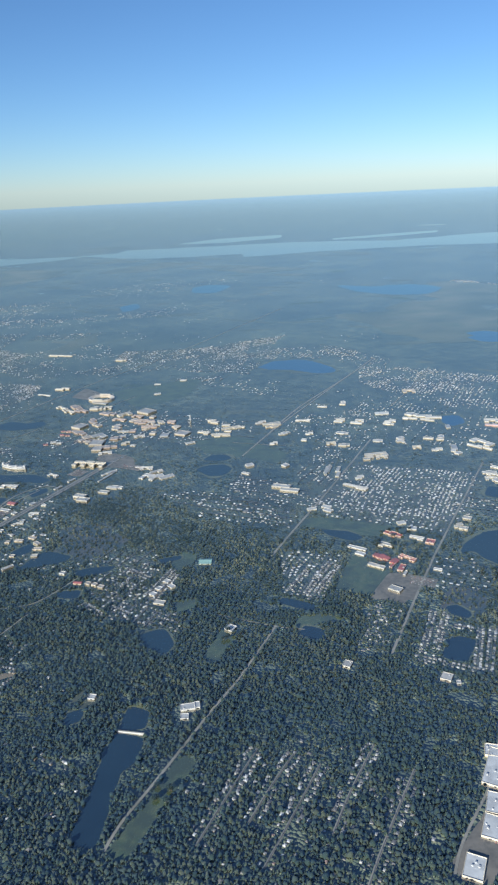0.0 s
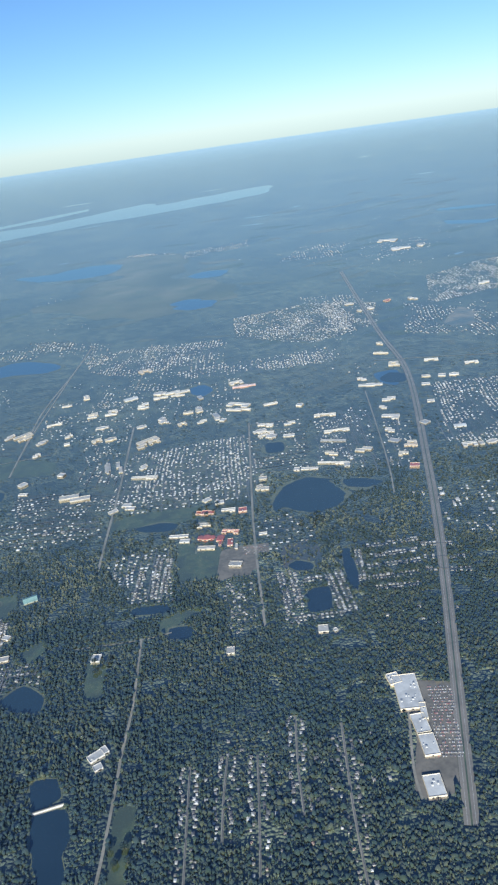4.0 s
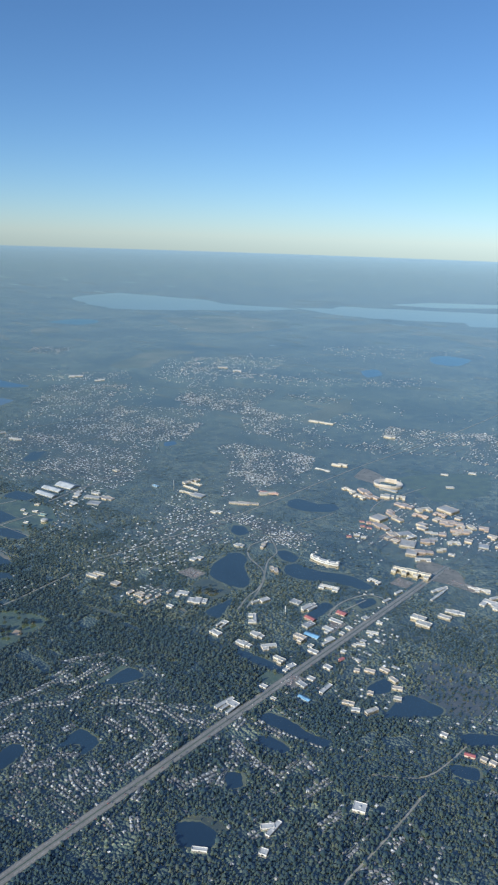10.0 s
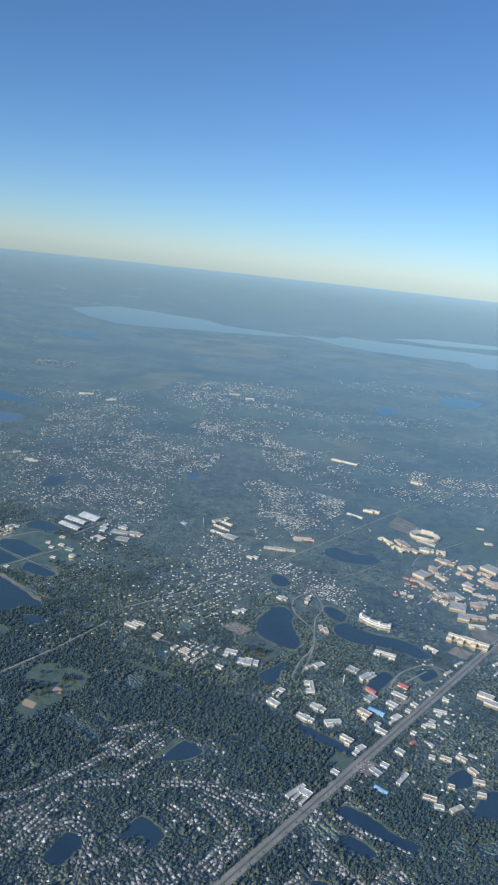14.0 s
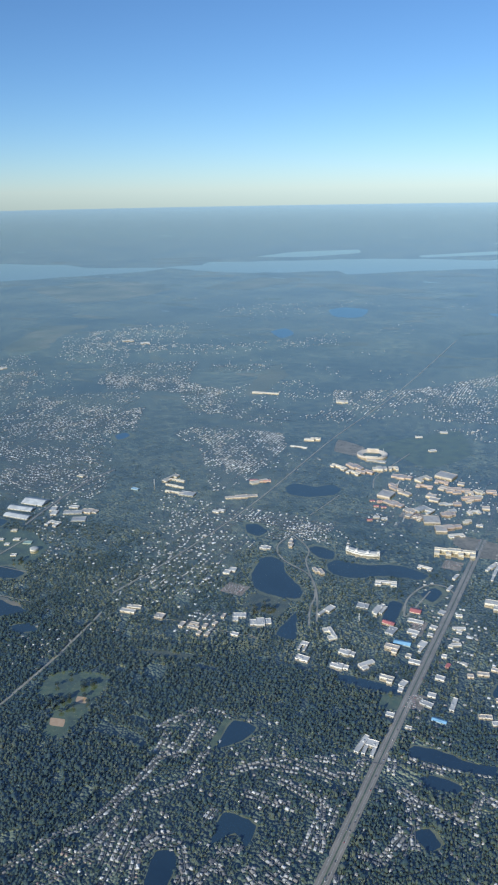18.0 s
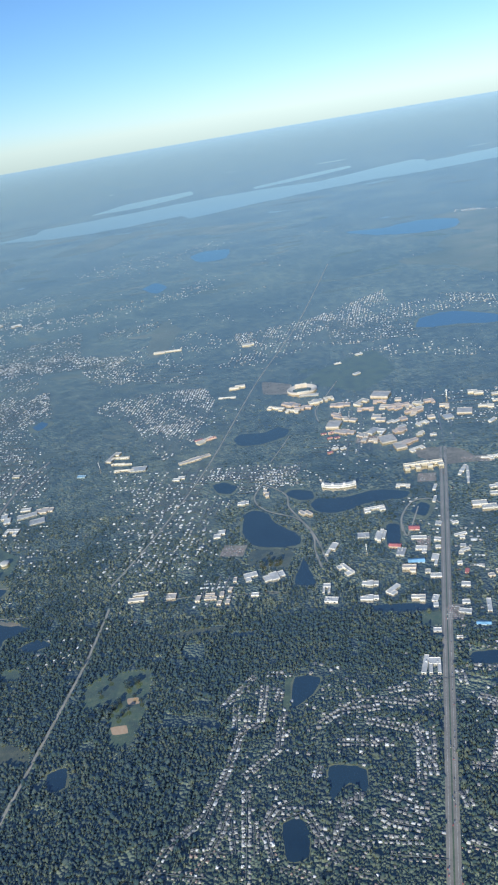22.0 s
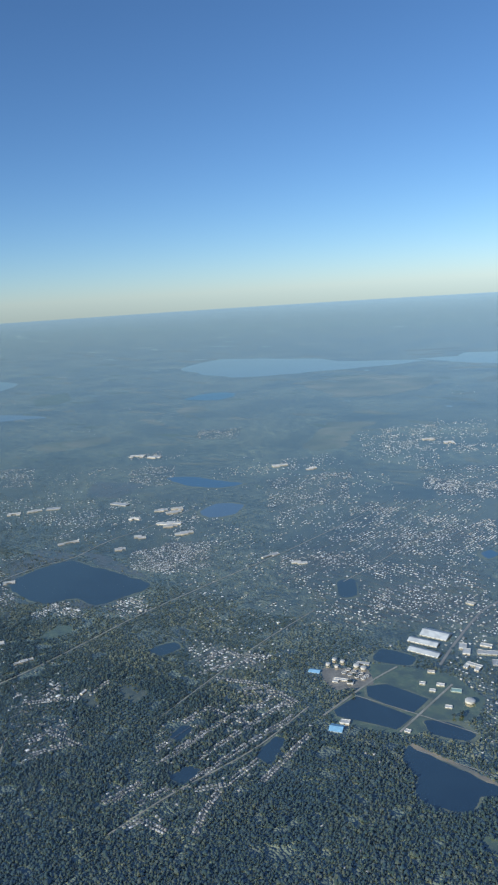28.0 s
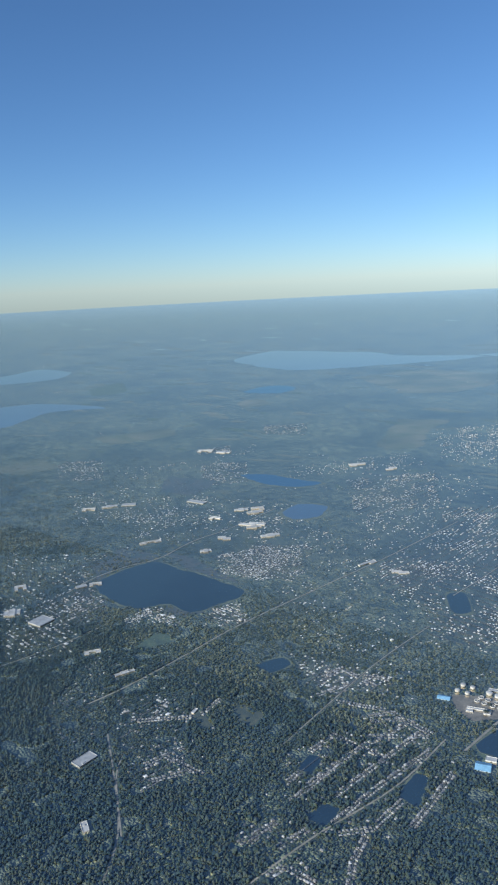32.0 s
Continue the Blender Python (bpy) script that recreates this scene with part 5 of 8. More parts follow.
building(-22.4, 217.6, 2.4, 2.0, 0.60, 19, 'brown')
building(-19.0, 220.9, 3.0, 2.0, 0.60, 28, 'tan')
building(-16.8, 225.0, 2.7, 1.5, 0.60, 28, 'cream')
building(-35.1, 208.2, 3.7, 3.0, 0.60, -29, 'tan')
building(-24.2, 209.0, 4.3, 3.0, 0.70, 21, 'brown')
building(-18.6, 205.3, 3.1, 2.0, 0.70, 21, 'cream')
building(-17.2, 212.6, 4.1, 2.0, 0.60, 32, 'white')
building(-14.1, 216.8, 2.4, 2.0, 0.60, 5, 'tan')
building(-13.1, 229.6, 3.3, 3.0, 0.70, 12, 'brown')
building(-9.1, 224.5, 3.3, 3.0, 0.70, -7, 'tan')
building(-9.2, 215.7, 3.1, 3.0, 0.60, 13, 'grey')
building(-15.1, 203.9, 2.0, 1.0, 0.40, -3, 'white')
building(-23.3, 211.9, 2.5, 1.5, 0.50, 32, 'grey')
building(-47.0, 212.2, 1.7, 1.0, 0.50, 21, 'red')
building(-44.8, 212.3, 1.7, 1.0, 0.50, 21, 'red')
building(-45.1, 208.5, 1.7, 1.0, 0.50, 21, 'red')
building(-42.9, 208.5, 1.7, 1.0, 0.50, 21, 'red')
building(-43.6, 200.7, 2.0, 1.0, 0.50, 27, 'white')
building(-41.2, 200.4, 1.7, 1.0, 0.50, 28, 'white')
building(-45.0, 198.3, 1.6, 1.0, 0.50, 30, 'red')
building(-41.9, 277.9, 3.0, 1.0, 0.40, 15, 'white')
building(-87.2, 217.4, 2.8, 1.0, 0.50, 18, 'red')
building(-83.2, 217.7, 3.7, 1.0, 0.50, 24, 'red')
building(-33.5, 286.2, 3.1, 1.5, 0.40, 15, 'white')
building(-35.1, 263.7, 3.0, 1.5, 0.40, 34, 'white')
building(-2.6, 186.2, 5.1, 1.5, 0.40, -10, 'white')
building(-9.7, 177.5, 9.2, 0.8, 0.30, 82, 'white')
building(-16.4, 154.5, 1.5, 0.8, 0.30, 11, 'white')
building(-16.0, 149.4, 3.0, 0.8, 0.30, 17, 'white')
building(-16.0, 143.0, 2.2, 0.8, 0.30, 22, 'white')
building(-3.0, 131.9, 2.3, 1.0, 0.50, 18, 'tan')
building(-7.6, 136.6, 2.3, 1.0, 0.50, -10, 'tan')
building(-4.7, 134.2, 2.2, 1.0, 0.50, -24, 'tan')
building(-10.1, 134.5, 2.4, 1.0, 0.50, 9, 'tan')
building(-12.4, 133.1, 1.3, 1.0, 0.40, 13, 'tan')
building(-4.2, 122.0, 3.0, 1.0, 0.50, 63, 'cream')
building(-6.8, 127.3, 1.3, 1.0, 0.40, 13, 'tan')
building(-1.6, 128.6, 1.7, 1.0, 0.50, 17, 'cream')
building(-9.0, 121.8, 2.6, 1.0, 0.40, 13, 'tan')
building(-6.9, 120.6, 1.8, 1.0, 0.40, 22, 'white')
building(-19.5, 166.2, 2.9, 0.8, 0.30, 74, 'white')
building(-18.7, 172.1, 2.9, 0.8, 0.30, 72, 'white')
building(38.6, 136.0, 3.0, 2.5, 0.50, 15, 'green')
building(15.2, 120.2, 2.0, 1.0, 0.50, 9, 'red')
building(17.6, 120.5, 1.3, 1.0, 0.50, -4, 'tan')
building(19.2, 120.5, 1.3, 1.0, 0.50, -9, 'tan')
building(21.0, 120.0, 1.5, 1.0, 0.50, -4, 'tan')
building(38.0, 87.5, 1.3, 1.2, 0.40, 9, 'white')
building(9.6, 123.1, 1.4, 1.0, 0.40, 0, 'white')
building(36.0, 117.6, 2.5, 1.4, 0.40, 2, 'cream')
building(33.9, 125.8, 1.5, 1.2, 0.40, -16, 'white')
building(33.5, 122.6, 1.4, 1.2, 0.40, -12, 'white')
building(33.3, 120.2, 1.5, 1.2, 0.40, -16, 'white')
building(35.7, 124.1, 1.6, 1.2, 0.40, -27, 'white')
building(4.4, 97.7, 2.2, 2.0, 0.50, 13, 'white')
building(-5.6, 86.0, 2.3, 1.0, 0.40, 41, 'white')
building(-4.6, 86.2, 3.8, 0.8, 0.40, 87, 'white')
building(-3.5, 81.5, 1.3, 1.2, 0.40, 13, 'white')
building(-11.5, 76.6, 2.5, 0.7, 0.30, 26, 'white')
building(-73.6, 131.9, 1.1, 2.0, 0.40, -5, 'tan')
building(-70.9, 131.8, 2.9, 0.9, 0.40, -2, 'tan')
building(-71.1, 133.1, 2.2, 0.8, 0.40, -3, 'tan')
building(-68.5, 132.9, 1.0, 1.6, 0.40, 0, 'tan')
building(-66.9, 130.2, 1.0, 1.4, 0.40, -6, 'tan')
building(-66.8, 134.5, 0.9, 1.4, 0.40, -13, 'tan')
building(-68.7, 130.0, 1.0, 1.3, 0.40, -6, 'tan')
building(-66.2, 138.0, 0.8, 1.6, 0.40, 0, 'tan')
building(-61.2, 132.1, 1.8, 1.0, 0.40, -3, 'white')
building(68.5, 254.7, 4.3, 3.0, 0.70, -16, 'white')
building(74.7, 253.1, 9.6, 3.0, 0.70, 11, 'white')
building(95.7, 252.6, 5.2, 3.0, 0.70, 10, 'white')
building(93.7, 229.7, 8.4, 3.0, 0.60, -37, 'white')
building(85.7, 223.2, 1.8, 4.0, 0.60, 13, 'grey')
building(69.0, 228.2, 2.5, 3.0, 0.70, 53, 'white')
building(80.9, 232.5, 2.0, 3.0, 0.60, 11, 'white')
building(63.8, 211.3, 7.3, 3.0, 0.90, 28, 'cream')
building(62.6, 245.6, 4.2, 2.5, 0.60, 3, 'white')
building(52.2, 243.9, 3.3, 2.5, 0.60, 11, 'white')
building(45.5, 243.9, 3.6, 2.5, 0.60, 10, 'cream')
building(23.3, 234.3, 6.7, 2.5, 0.70, 33, 'cream')
building(82.1, 243.2, 1.6, 3.0, 0.60, 14, 'grey')
building(63.6, 285.1, 5.2, 4.0, 0.60, 18, 'tan')
building(58.2, 254.1, 5.2, 2.5, 0.60, 18, 'shed')
building(41.9, 265.0, 2.5, 3.0, 0.60, 47, 'white')
building(38.6, 227.3, 2.8, 2.0, 0.50, 10, 'white')
building(61.9, 224.7, 3.2, 2.0, 0.50, 11, 'white')
building(49.2, 230.0, 4.3, 2.0, 0.40, -4, 'white')
building(96.9, 204.3, 4.1, 2.0, 0.50, 13, 'white')
building(97.4, 200.1, 3.3, 2.0, 0.50, 12, 'white')
building(80.7, 163.8, 2.4, 1.5, 0.50, 0, 'white')
building(77.8, 166.2, 2.2, 1.5, 0.40, 30, 'white')
building(91.2, 167.8, 2.7, 2.0, 0.50, 28, 'cream')
building(62.3, 192.8, 3.0, 2.4, 0.50, 30, 'white')
building(54.6, 169.0, 2.6, 1.2, 0.40, 31, 'white')
building(95.7, 107.8, 0.7, 0.8, 0.30, 16, 'white')
building(101.4, 93.1, 2.1, 2.6, 0.50, 5, 'store')
building(151.0, 245.2, 3.7, 3.0, 0.60, -20, 'cream')
building(153.7, 270.5, 2.4, 3.0, 0.60, -7, 'cream')
building(136.4, 234.3, 3.3, 2.5, 0.60, -7, 'white')
building(133.4, 176.6, 3.7, 1.6, 0.50, -9, 'tan')
building(160.9, 225.2, 2.5, 2.0, 0.50, -26, 'white')
building(164.5, 224.0, 3.2, 2.0, 0.50, -18, 'white')
building(163.6, 242.2, 5.1, 2.0, 0.50, -18, 'white')
building(174.1, 232.6, 4.9, 2.0, 0.50, -11, 'white')
building(147.2, 170.9, 4.1, 2.4, 0.60, -7, 'white')
building(150.1, 170.3, 1.4, 2.0, 0.50, -4, 'cream')
building(153.1, 170.3, 3.0, 2.0, 0.50, 4, 'white')
building(149.8, 183.7, 3.6, 2.0, 0.50, -14, 'shed')
building(229.2, 497.9, 13.6, 8.0, 0.80, -31, 'white')
building(226.7, 462.4, 13.0, 8.0, 0.80, -13, 'white')
building(239.4, 462.8, 3.5, 6.0, 0.80, 5, 'white')
building(226.6, 340.3, 5.3, 5.0, 0.70, -27, 'white')
building(188.4, 331.6, 3.4, 5.0, 0.70, 8, 'white')
building(177.8, 335.5, 4.0, 3.0, 0.50, 23, 'red')
building(161.2, 325.1, 2.2, 3.0, 0.60, 8, 'cream')
building(166.8, 326.2, 3.0, 3.0, 0.50, 17, 'white')
building(160.4, 340.1, 4.0, 3.0, 0.60, 23, 'white')
building(142.2, 190.0, 2.3, 2.4, 0.40, 29, 'grey')
building(149.5, 204.9, 2.4, 1.5, 0.40, -12, 'white')
building(153.4, 219.8, 2.8, 1.6, 0.40, -15, 'white')
building(-79.8, 133.4, 2.3, 2.0, 0.50, 0, 'tan')
building(-34.6, 234.6, 5.8, 3.0, 0.90, 53, 'cream')
building(-23.0, 229.0, 7.5, 2.5, 0.90, 19, 'brown')
building(-18.7, 222.9, 6.1, 2.5, 0.90, 28, 'brown')
building(-32.1, 210.4, 4.6, 2.5, 0.80, 53, 'grey')
building(-23.2, 200.0, 7.8, 2.2, 0.80, 28, 'brown')
building(-20.6, 195.2, 4.7, 1.8, 0.60, 28, 'white')
building(9.8, 219.8, 6.9, 2.0, 0.80, 19, 'cream')
building(10.7, 227.5, 7.2, 2.0, 0.80, 39, 'cream')
building(18.8, 235.4, 4.5, 2.0, 0.70, 40, 'white')
building(24.2, 231.8, 4.9, 2.0, 0.80, 46, 'cream')
building(29.9, 215.4, 2.7, 2.0, 0.70, 10, 'white')
building(30.4, 225.7, 4.2, 2.0, 0.60, 47, 'white')
building(-1.1, 185.9, 4.1, 1.8, 0.60, 16, 'white')
building(3.2, 183.8, 4.3, 1.6, 0.60, 56, 'white')
building(-114.0, 210.6, 7.4, 2.2, 0.60, 74, 'cream')
building(-85.0, 216.6, 6.7, 2.0, 0.60, 44, 'cream')
building(-389.5, 318.3, 9.7, 5.0, 0.70, 29, 'white')
building(-377.4, 320.5, 8.5, 5.0, 0.70, 21, 'white')
building(-292.0, 242.4, 5.8, 4.0, 0.80, 49, 'cream')
building(-278.2, 221.9, 6.2, 3.0, 0.70, 45, 'cream')
building(-266.5, 217.2, 7.6, 3.0, 0.70, 52, 'white')
building(-358.5, 204.1, 6.4, 3.0, 0.70, 40, 'white')
building(-353.4, 211.8, 7.1, 3.0, 0.60, 54, 'white')
building(-347.8, 218.4, 7.0, 3.0, 0.60, 39, 'grey')
building(-293.0, 329.9, 9.4, 4.0, 0.70, 45, 'white')
building(-273.6, 330.3, 6.7, 4.0, 0.70, 43, 'white')
building(-243.9, 418.9, 7.1, 5.0, 0.70, 46, 'cream')
building(-229.7, 414.9, 6.1, 5.0, 0.70, 34, 'white')
building(-209.3, 110.8, 2.0, 0.8, 0.40, 101, 'white')
building(-302.2, 187.5, 9.0, 2.0, 0.50, 61, 'white')
building(-323.0, 237.1, 10.3, 3.0, 0.50, 4, 'grey')
building(-299.7, 223.0, 5.3, 3.0, 0.60, 8, 'white')
building(-291.0, 144.5, 3.8, 2.2, 0.50, 67, 'grey')
building(-288.4, 148.4, 4.4, 2.2, 0.50, 52, 'white')


# ---- houses ----
GRID = -7.0


def house_meshes():
    """Six house shapes: a hipped main block, some with a cross wing and a garage."""
    out = []
    for k in range(6):
        rng = random.Random(k)
        w, d, h, r = rng.uniform(0.78, 1.05), rng.uniform(0.55, 0.75), rng.choice((0.16, 0.18, 0.3)), rng.uniform(0.16, 0.24)
        blocks = [(w, d, 0.0, 0.0, r)]
        if k % 2:
            blocks.append((w * 0.42, d * 0.7, w * 0.27, -d * 0.5, r * 0.75))
        walls, roofs, wins = [], [], []
        for bw, bd, cx, cy, rr in blocks:
            walls.append(box_data(bw, bd, 0, h, cx, cy))
            X, Y, e = bw / 2 + 0.06, bd / 2 + 0.06, h - 0.02
            run = max(0.0, X - Y * 0.9)
            if bw >= bd:
                ridge = [(-run, 0, e + rr), (run, 0, e + rr)]
                q = [(0, 1, 5, 4), (2, 3, 4, 5), (3, 0, 4), (1, 2, 5), (3, 2, 1, 0)]
            else:
                run = max(0.0, Y - X * 0.9)
                ridge = [(0, -run, e + rr), (0, run, e + rr)]
                q = [(1, 2, 5, 4), (3, 0, 4, 5), (0, 1, 4), (2, 3, 5), (3, 2, 1, 0)]
            v = [(-X, -Y, e), (X, -Y, e), (X, Y, e), (-X, Y, e)] + ridge
            roofs.append(([(a + cx, b + cy, c) for a, b, c in v], q))
            for o in (-0.25, 0.25):
                wins.append(box_data(bw * 0.2, 0.03, 0.07, 0.16, cx + o * bw, cy - bd / 2))
        out.append((mesh_of("wall", *joined(walls), M["house_wall"]), mesh_of("roof", *joined(roofs), M["house_roof"]), [mesh_of("window", *q, M["glass"]) for q in wins], joined(walls), joined(roofs)))
    return out


HOUSES = house_meshes()
WORDS = ["single-storey suburban house with a hipped shingle roof among trees", "suburban house with a cross wing and shingle roof",
         "small suburban house with a pale hipped roof", "suburban house with an attached garage under trees", "two-storey suburban house with a hipped roof", "suburban house with a garage wing beside a street"]
near_lots, far_lots, street_bits = [], [], []


def estate(corners, gap, share, palette):
    rng = random.Random(int(corners[0][0] * 13 + corners[0][1] * 7))
    a = radians(GRID + rng.choice((0, 0, 90)) + (rng.uniform(-4, 4) if palette == "c" else 0))
    c, s = math.cos(a), math.sin(a)
    loc = [(x * c + y * s, -x * s + y * c) for x, y in corners]
    u0, u1 = min(p[0] for p in loc), max(p[0] for p in loc)
    v0, v1 = min(p[1] for p in loc), max(p[1] for p in loc)
    gap *= {"b": 0.64, "c": 0.92}.get(palette, 1.0)
    row_no, v = 0, v0 + 0.6
    deep = max(0.95, gap * 0.95)
    cover(estates_at, corners, 1 if share > 0.3 else 2)
    ax = np.array(corners)
    while v < v1:
        u = u0 + rng.uniform(0, gap)
        while u < u1:
            px, py = u * c - v * s + rng.uniform(-0.08, 0.08), u * s + v * c + rng.uniform(-0.08, 0.08)
            bend = noise.noise_vector(Vector((px * 0.09, py * 0.09, 2.0))) * (2.2 if palette == "c" else 1.0)
            px, py = px + bend.x, py + bend.y
            fray = noise.noise_vector(Vector((px, py, 9.0)) * (14 / (py + 60))) * (py * 0.05 if palette == "b" else 0.6)
            f = 48 / (py + 60)
            patch = min(1.0, max(0.6 if palette == "c" else 0.08, 0.55 + 1.7 * noise.noise(Vector((px * f, py * f * 1.4, 5))))) if palette in "bc" else 1.0
            if rng.random() < share * ({"b": 0.74}.get(palette, 0.95) * patch * (0.75 if palette == "c" else 1.0) if palette in "bc" else 0.85) and inside(np.array([px + fray.x]), np.array([py + fray.y]), corners)[0] and not lookup(taken, np.array([px]), np.array([py]))[0]:
                lot = (px, py, math.degrees(a) + (0 if row_no % 2 else 180) + rng.choice((0, 0, 0, 90)) + rng.uniform(-5, 5), rng.randrange(6), rng.uniform(0.42, 0.68) * (1 if rng.random() < 0.9 else 1.8) if palette == "b" else rng.uniform(0.46, 0.66))
                (near_lots if palette == "c" or (palette == "a" and py < 135) else far_lots).append(lot)
            u += gap * rng.uniform(0.82, 1.2) * (0.68 if palette == "b" else 1.0)
        if row_no % 2 and share > 0.3 and palette == "a":
            n = max(2, int((u1 - u0) / 2))
            vm = v + deep * 0.72
            for k in range(n):
                ua, ub = u0 + (u1 - u0) * k / n, u0 + (u1 - u0) * (k + 1) / n
                um = (ua + ub) / 2
                mx, my = um * c - vm * s, um * s + vm * c
                if inside(np.array([mx]), np.array([my]), corners)[0] and not lookup(taken, np.array([mx]), np.array([my]))[0]:
                    quad = [(ua * c - (vm + e) * s, ua * s + (vm + e) * c) for e in (-0.11, 0.11)] + [(ub * c - (vm + e) * s, ub * s + (vm + e) * c) for e in (0.11, -0.11)]
                    street_bits.append(quad)
        v += deep * (1.45 if row_no % 2 else 0.95) * (1.4 if palette == "b" else 1.0)
        row_no += 1


estate([(-116.2, 74), (-109.3, 76.4), (-107.8, 71.6), (-112.9, 68.6)], 1.3, 0.5, 'c')
estate([(-112.7, 121.2), (-96.4, 121.4), (-94.1, 112.6), (-106.8, 113.2)], 1.5, 0.5, 'c')
estate([(19.4, 117.5), (31.3, 118.2), (33.5, 109.6), (26.9, 109.1)], 1.3, 0.6, 'a')
estate([(34.4, 114.8), (41, 115.2), (44.8, 105.9), (38.1, 108.4)], 1.3, 0.6, 'a')
estate([(20.1, 127), (28, 131), (29, 118), (21.2, 119.5)], 1.4, 0.55, 'a')
estate([(3.6, 89.6), (12.4, 95.6), (22.2, 90.8), (18.1, 83.1), (8, 83.8)], 1.6, 0.4, 'c')
estate([(61.6, 84.6), (75, 85.5), (85.8, 89.6), (94.6, 87), (88, 58.8), (61.3, 60.7)], 1.5, 0.2, 'a')
estate([(66.2, 86.4), (84.9, 90), (97.6, 84.4), (94.9, 67.9), (87.1, 65), (66.6, 71.1)], 1.5, 0.2, 'a')
estate([(53.9, 145.6), (67.8, 147.2), (67.8, 126.1), (59.4, 127.2)], 1.25, 0.75, 'a')
estate([(89.4, 125.2), (93.7, 124.6), (91.1, 110.9), (87.2, 111.4)], 1.2, 0.75, 'a')
estate([(56.5, 183.6), (92.4, 197.8), (89.8, 163.7), (57.8, 166.2)], 1.5, 0.6, 'a')
estate([(12.6, 137.8), (28, 133.5), (31.3, 112.9), (18.4, 117.7)], 1.8, 0.45, 'a')
estate([(27.8, 129.1), (35.7, 128.4), (36.8, 116.9), (30, 117.7)], 1.5, 0.7, 'b')
estate([(21.6, 171.5), (50.8, 165), (51.5, 155), (24, 159.3)], 2.3, 0.5, 'b')
estate([(77.5, 127.8), (84.1, 126.9), (82.7, 111.6), (77.1, 112.3)], 1.6, 0.5, 'a')
estate([(28.2, 117.4), (42.4, 114.8), (43.7, 105.3), (29.5, 111.5)], 1.6, 0.5, 'a')
estate([(34.9, 77.9), (44.5, 77), (46.7, 63.6), (38.3, 64.2)], 1.6, 0.4, 'c')
estate([(-61, 91.2), (-32.4, 102.5), (-26.8, 100.9), (-30.3, 64.7), (-66.9, 64.7), (-63.7, 81.3)], 1.5, 0.38, 'c')
estate([(-23.9, 103.4), (-14.2, 104.2), (-20, 64.7), (-28.4, 64.7)], 1.5, 0.35, 'c')
estate([(-112.3, 199.1), (-83.6, 197.4), (-80.5, 173.2), (-90, 149.9), (-97.4, 150.8)], 1.7, 0.5, 'a')
estate([(-95.2, 153.1), (-77.1, 155.8), (-75.8, 142.4), (-87.7, 131.9)], 1.8, 0.35, 'a')
estate([(-73.3, 136.6), (-66.1, 141.3), (-65.2, 127.7), (-71.7, 128.7)], 1.5, 0.6, 'b')
estate([(-20.5, 125.3), (-10.9, 124.4), (-12.6, 110.6), (-21.8, 111.2)], 1.4, 0.6, 'c')
estate([(-67.3, 190.7), (-20.8, 175.6), (-32.5, 174.5), (-62.5, 176.5)], 2.2, 0.2, 'a')
estate([(-183.4, 118.5), (-163.9, 135.1), (-157.7, 125.7), (-158.8, 92.4), (-163.9, 79.6), (-180.8, 97.3)], 1.5, 0.4, 'c')
estate([(-176.3, 204.4), (-135.4, 210.1), (-129.9, 186.7), (-138.6, 173.4), (-159.8, 190.4)], 1.7, 0.55, 'a')
estate([(-106.2, 121.4), (-95.8, 121.5), (-96.3, 112.5), (-105.9, 113)], 1.7, 0.45, 'a')
estate([(-208.8, 146.5), (-178, 149), (-175.1, 139.4), (-198.1, 138.4)], 1.5, 0.55, 'a')
estate([(-133.5, 98.3), (-84.5, 125.5), (-80.3, 95.1), (-130.9, 75.7)], 3.2, 0.22, 'c')
estate([(-118.1, 157.8), (-93.7, 193.3), (-86.9, 143.6), (-104, 125.8)], 2.6, 0.25, 'a')
estate([(-261.2, 136.9), (-253.3, 150.2), (-244.4, 145.7), (-253, 133.3)], 1.25, 0.8, 'b')
estate([(-249.6, 156.4), (-239.2, 163.8), (-228.9, 148.5), (-240.3, 141.3)], 1.4, 0.7, 'b')
estate([(-197.1, 143.4), (-180.4, 150.9), (-175.6, 141.8), (-191, 134)], 1.5, 0.5, 'a')
estate([(-224.5, 106.5), (-217.9, 113.2), (-212.3, 105.6), (-218.1, 100.1)], 1.4, 0.7, 'b')
estate([(-214.9, 94.1), (-202.5, 102.9), (-192.1, 91.2), (-203.8, 85.2)], 1.6, 0.6, 'c')
estate([(-177.7, 87.5), (-172.8, 93.8), (-170, 88.2), (-174.6, 82.9)], 1.4, 0.6, 'c')
estate([(-341.8, 147.2), (-315.6, 166.2), (-280.1, 140.4), (-273.6, 121), (-275.7, 103.4)], 2.4, 0.45, 'b')
estate([(-239.8, 93.4), (-250.1, 116.1), (-236.5, 117.8), (-231.4, 101.9)], 2, 0.35, 'a')
estate([(0.7, 102.2), (17.1, 101), (22.6, 86), (9.3, 84.4)], 1.2, 0.65, 'c')
estate([(38.3, 73.5), (44.2, 75.7), (44.9, 66.9), (39.2, 67.4)], 1.2, 0.6, 'c')
estate([(2.1, 124.5), (9.3, 135.9), (13.9, 127.3), (9.7, 113.9)], 1.3, 0.5, 'c')
estate([(28.8, 76.3), (45.7, 78.4), (49.4, 59), (39.5, 57.7)], 2.2, 0.3, 'c')
estate([(-32.2, 169.7), (-22.9, 170.5), (2.4, 124.3), (-9.5, 123.1)], 1.8, 0.5, 'b')
estate([(9.6, 131.6), (28.9, 133.5), (43.2, 107), (27.4, 111.8)], 1.5, 0.5, 'a')
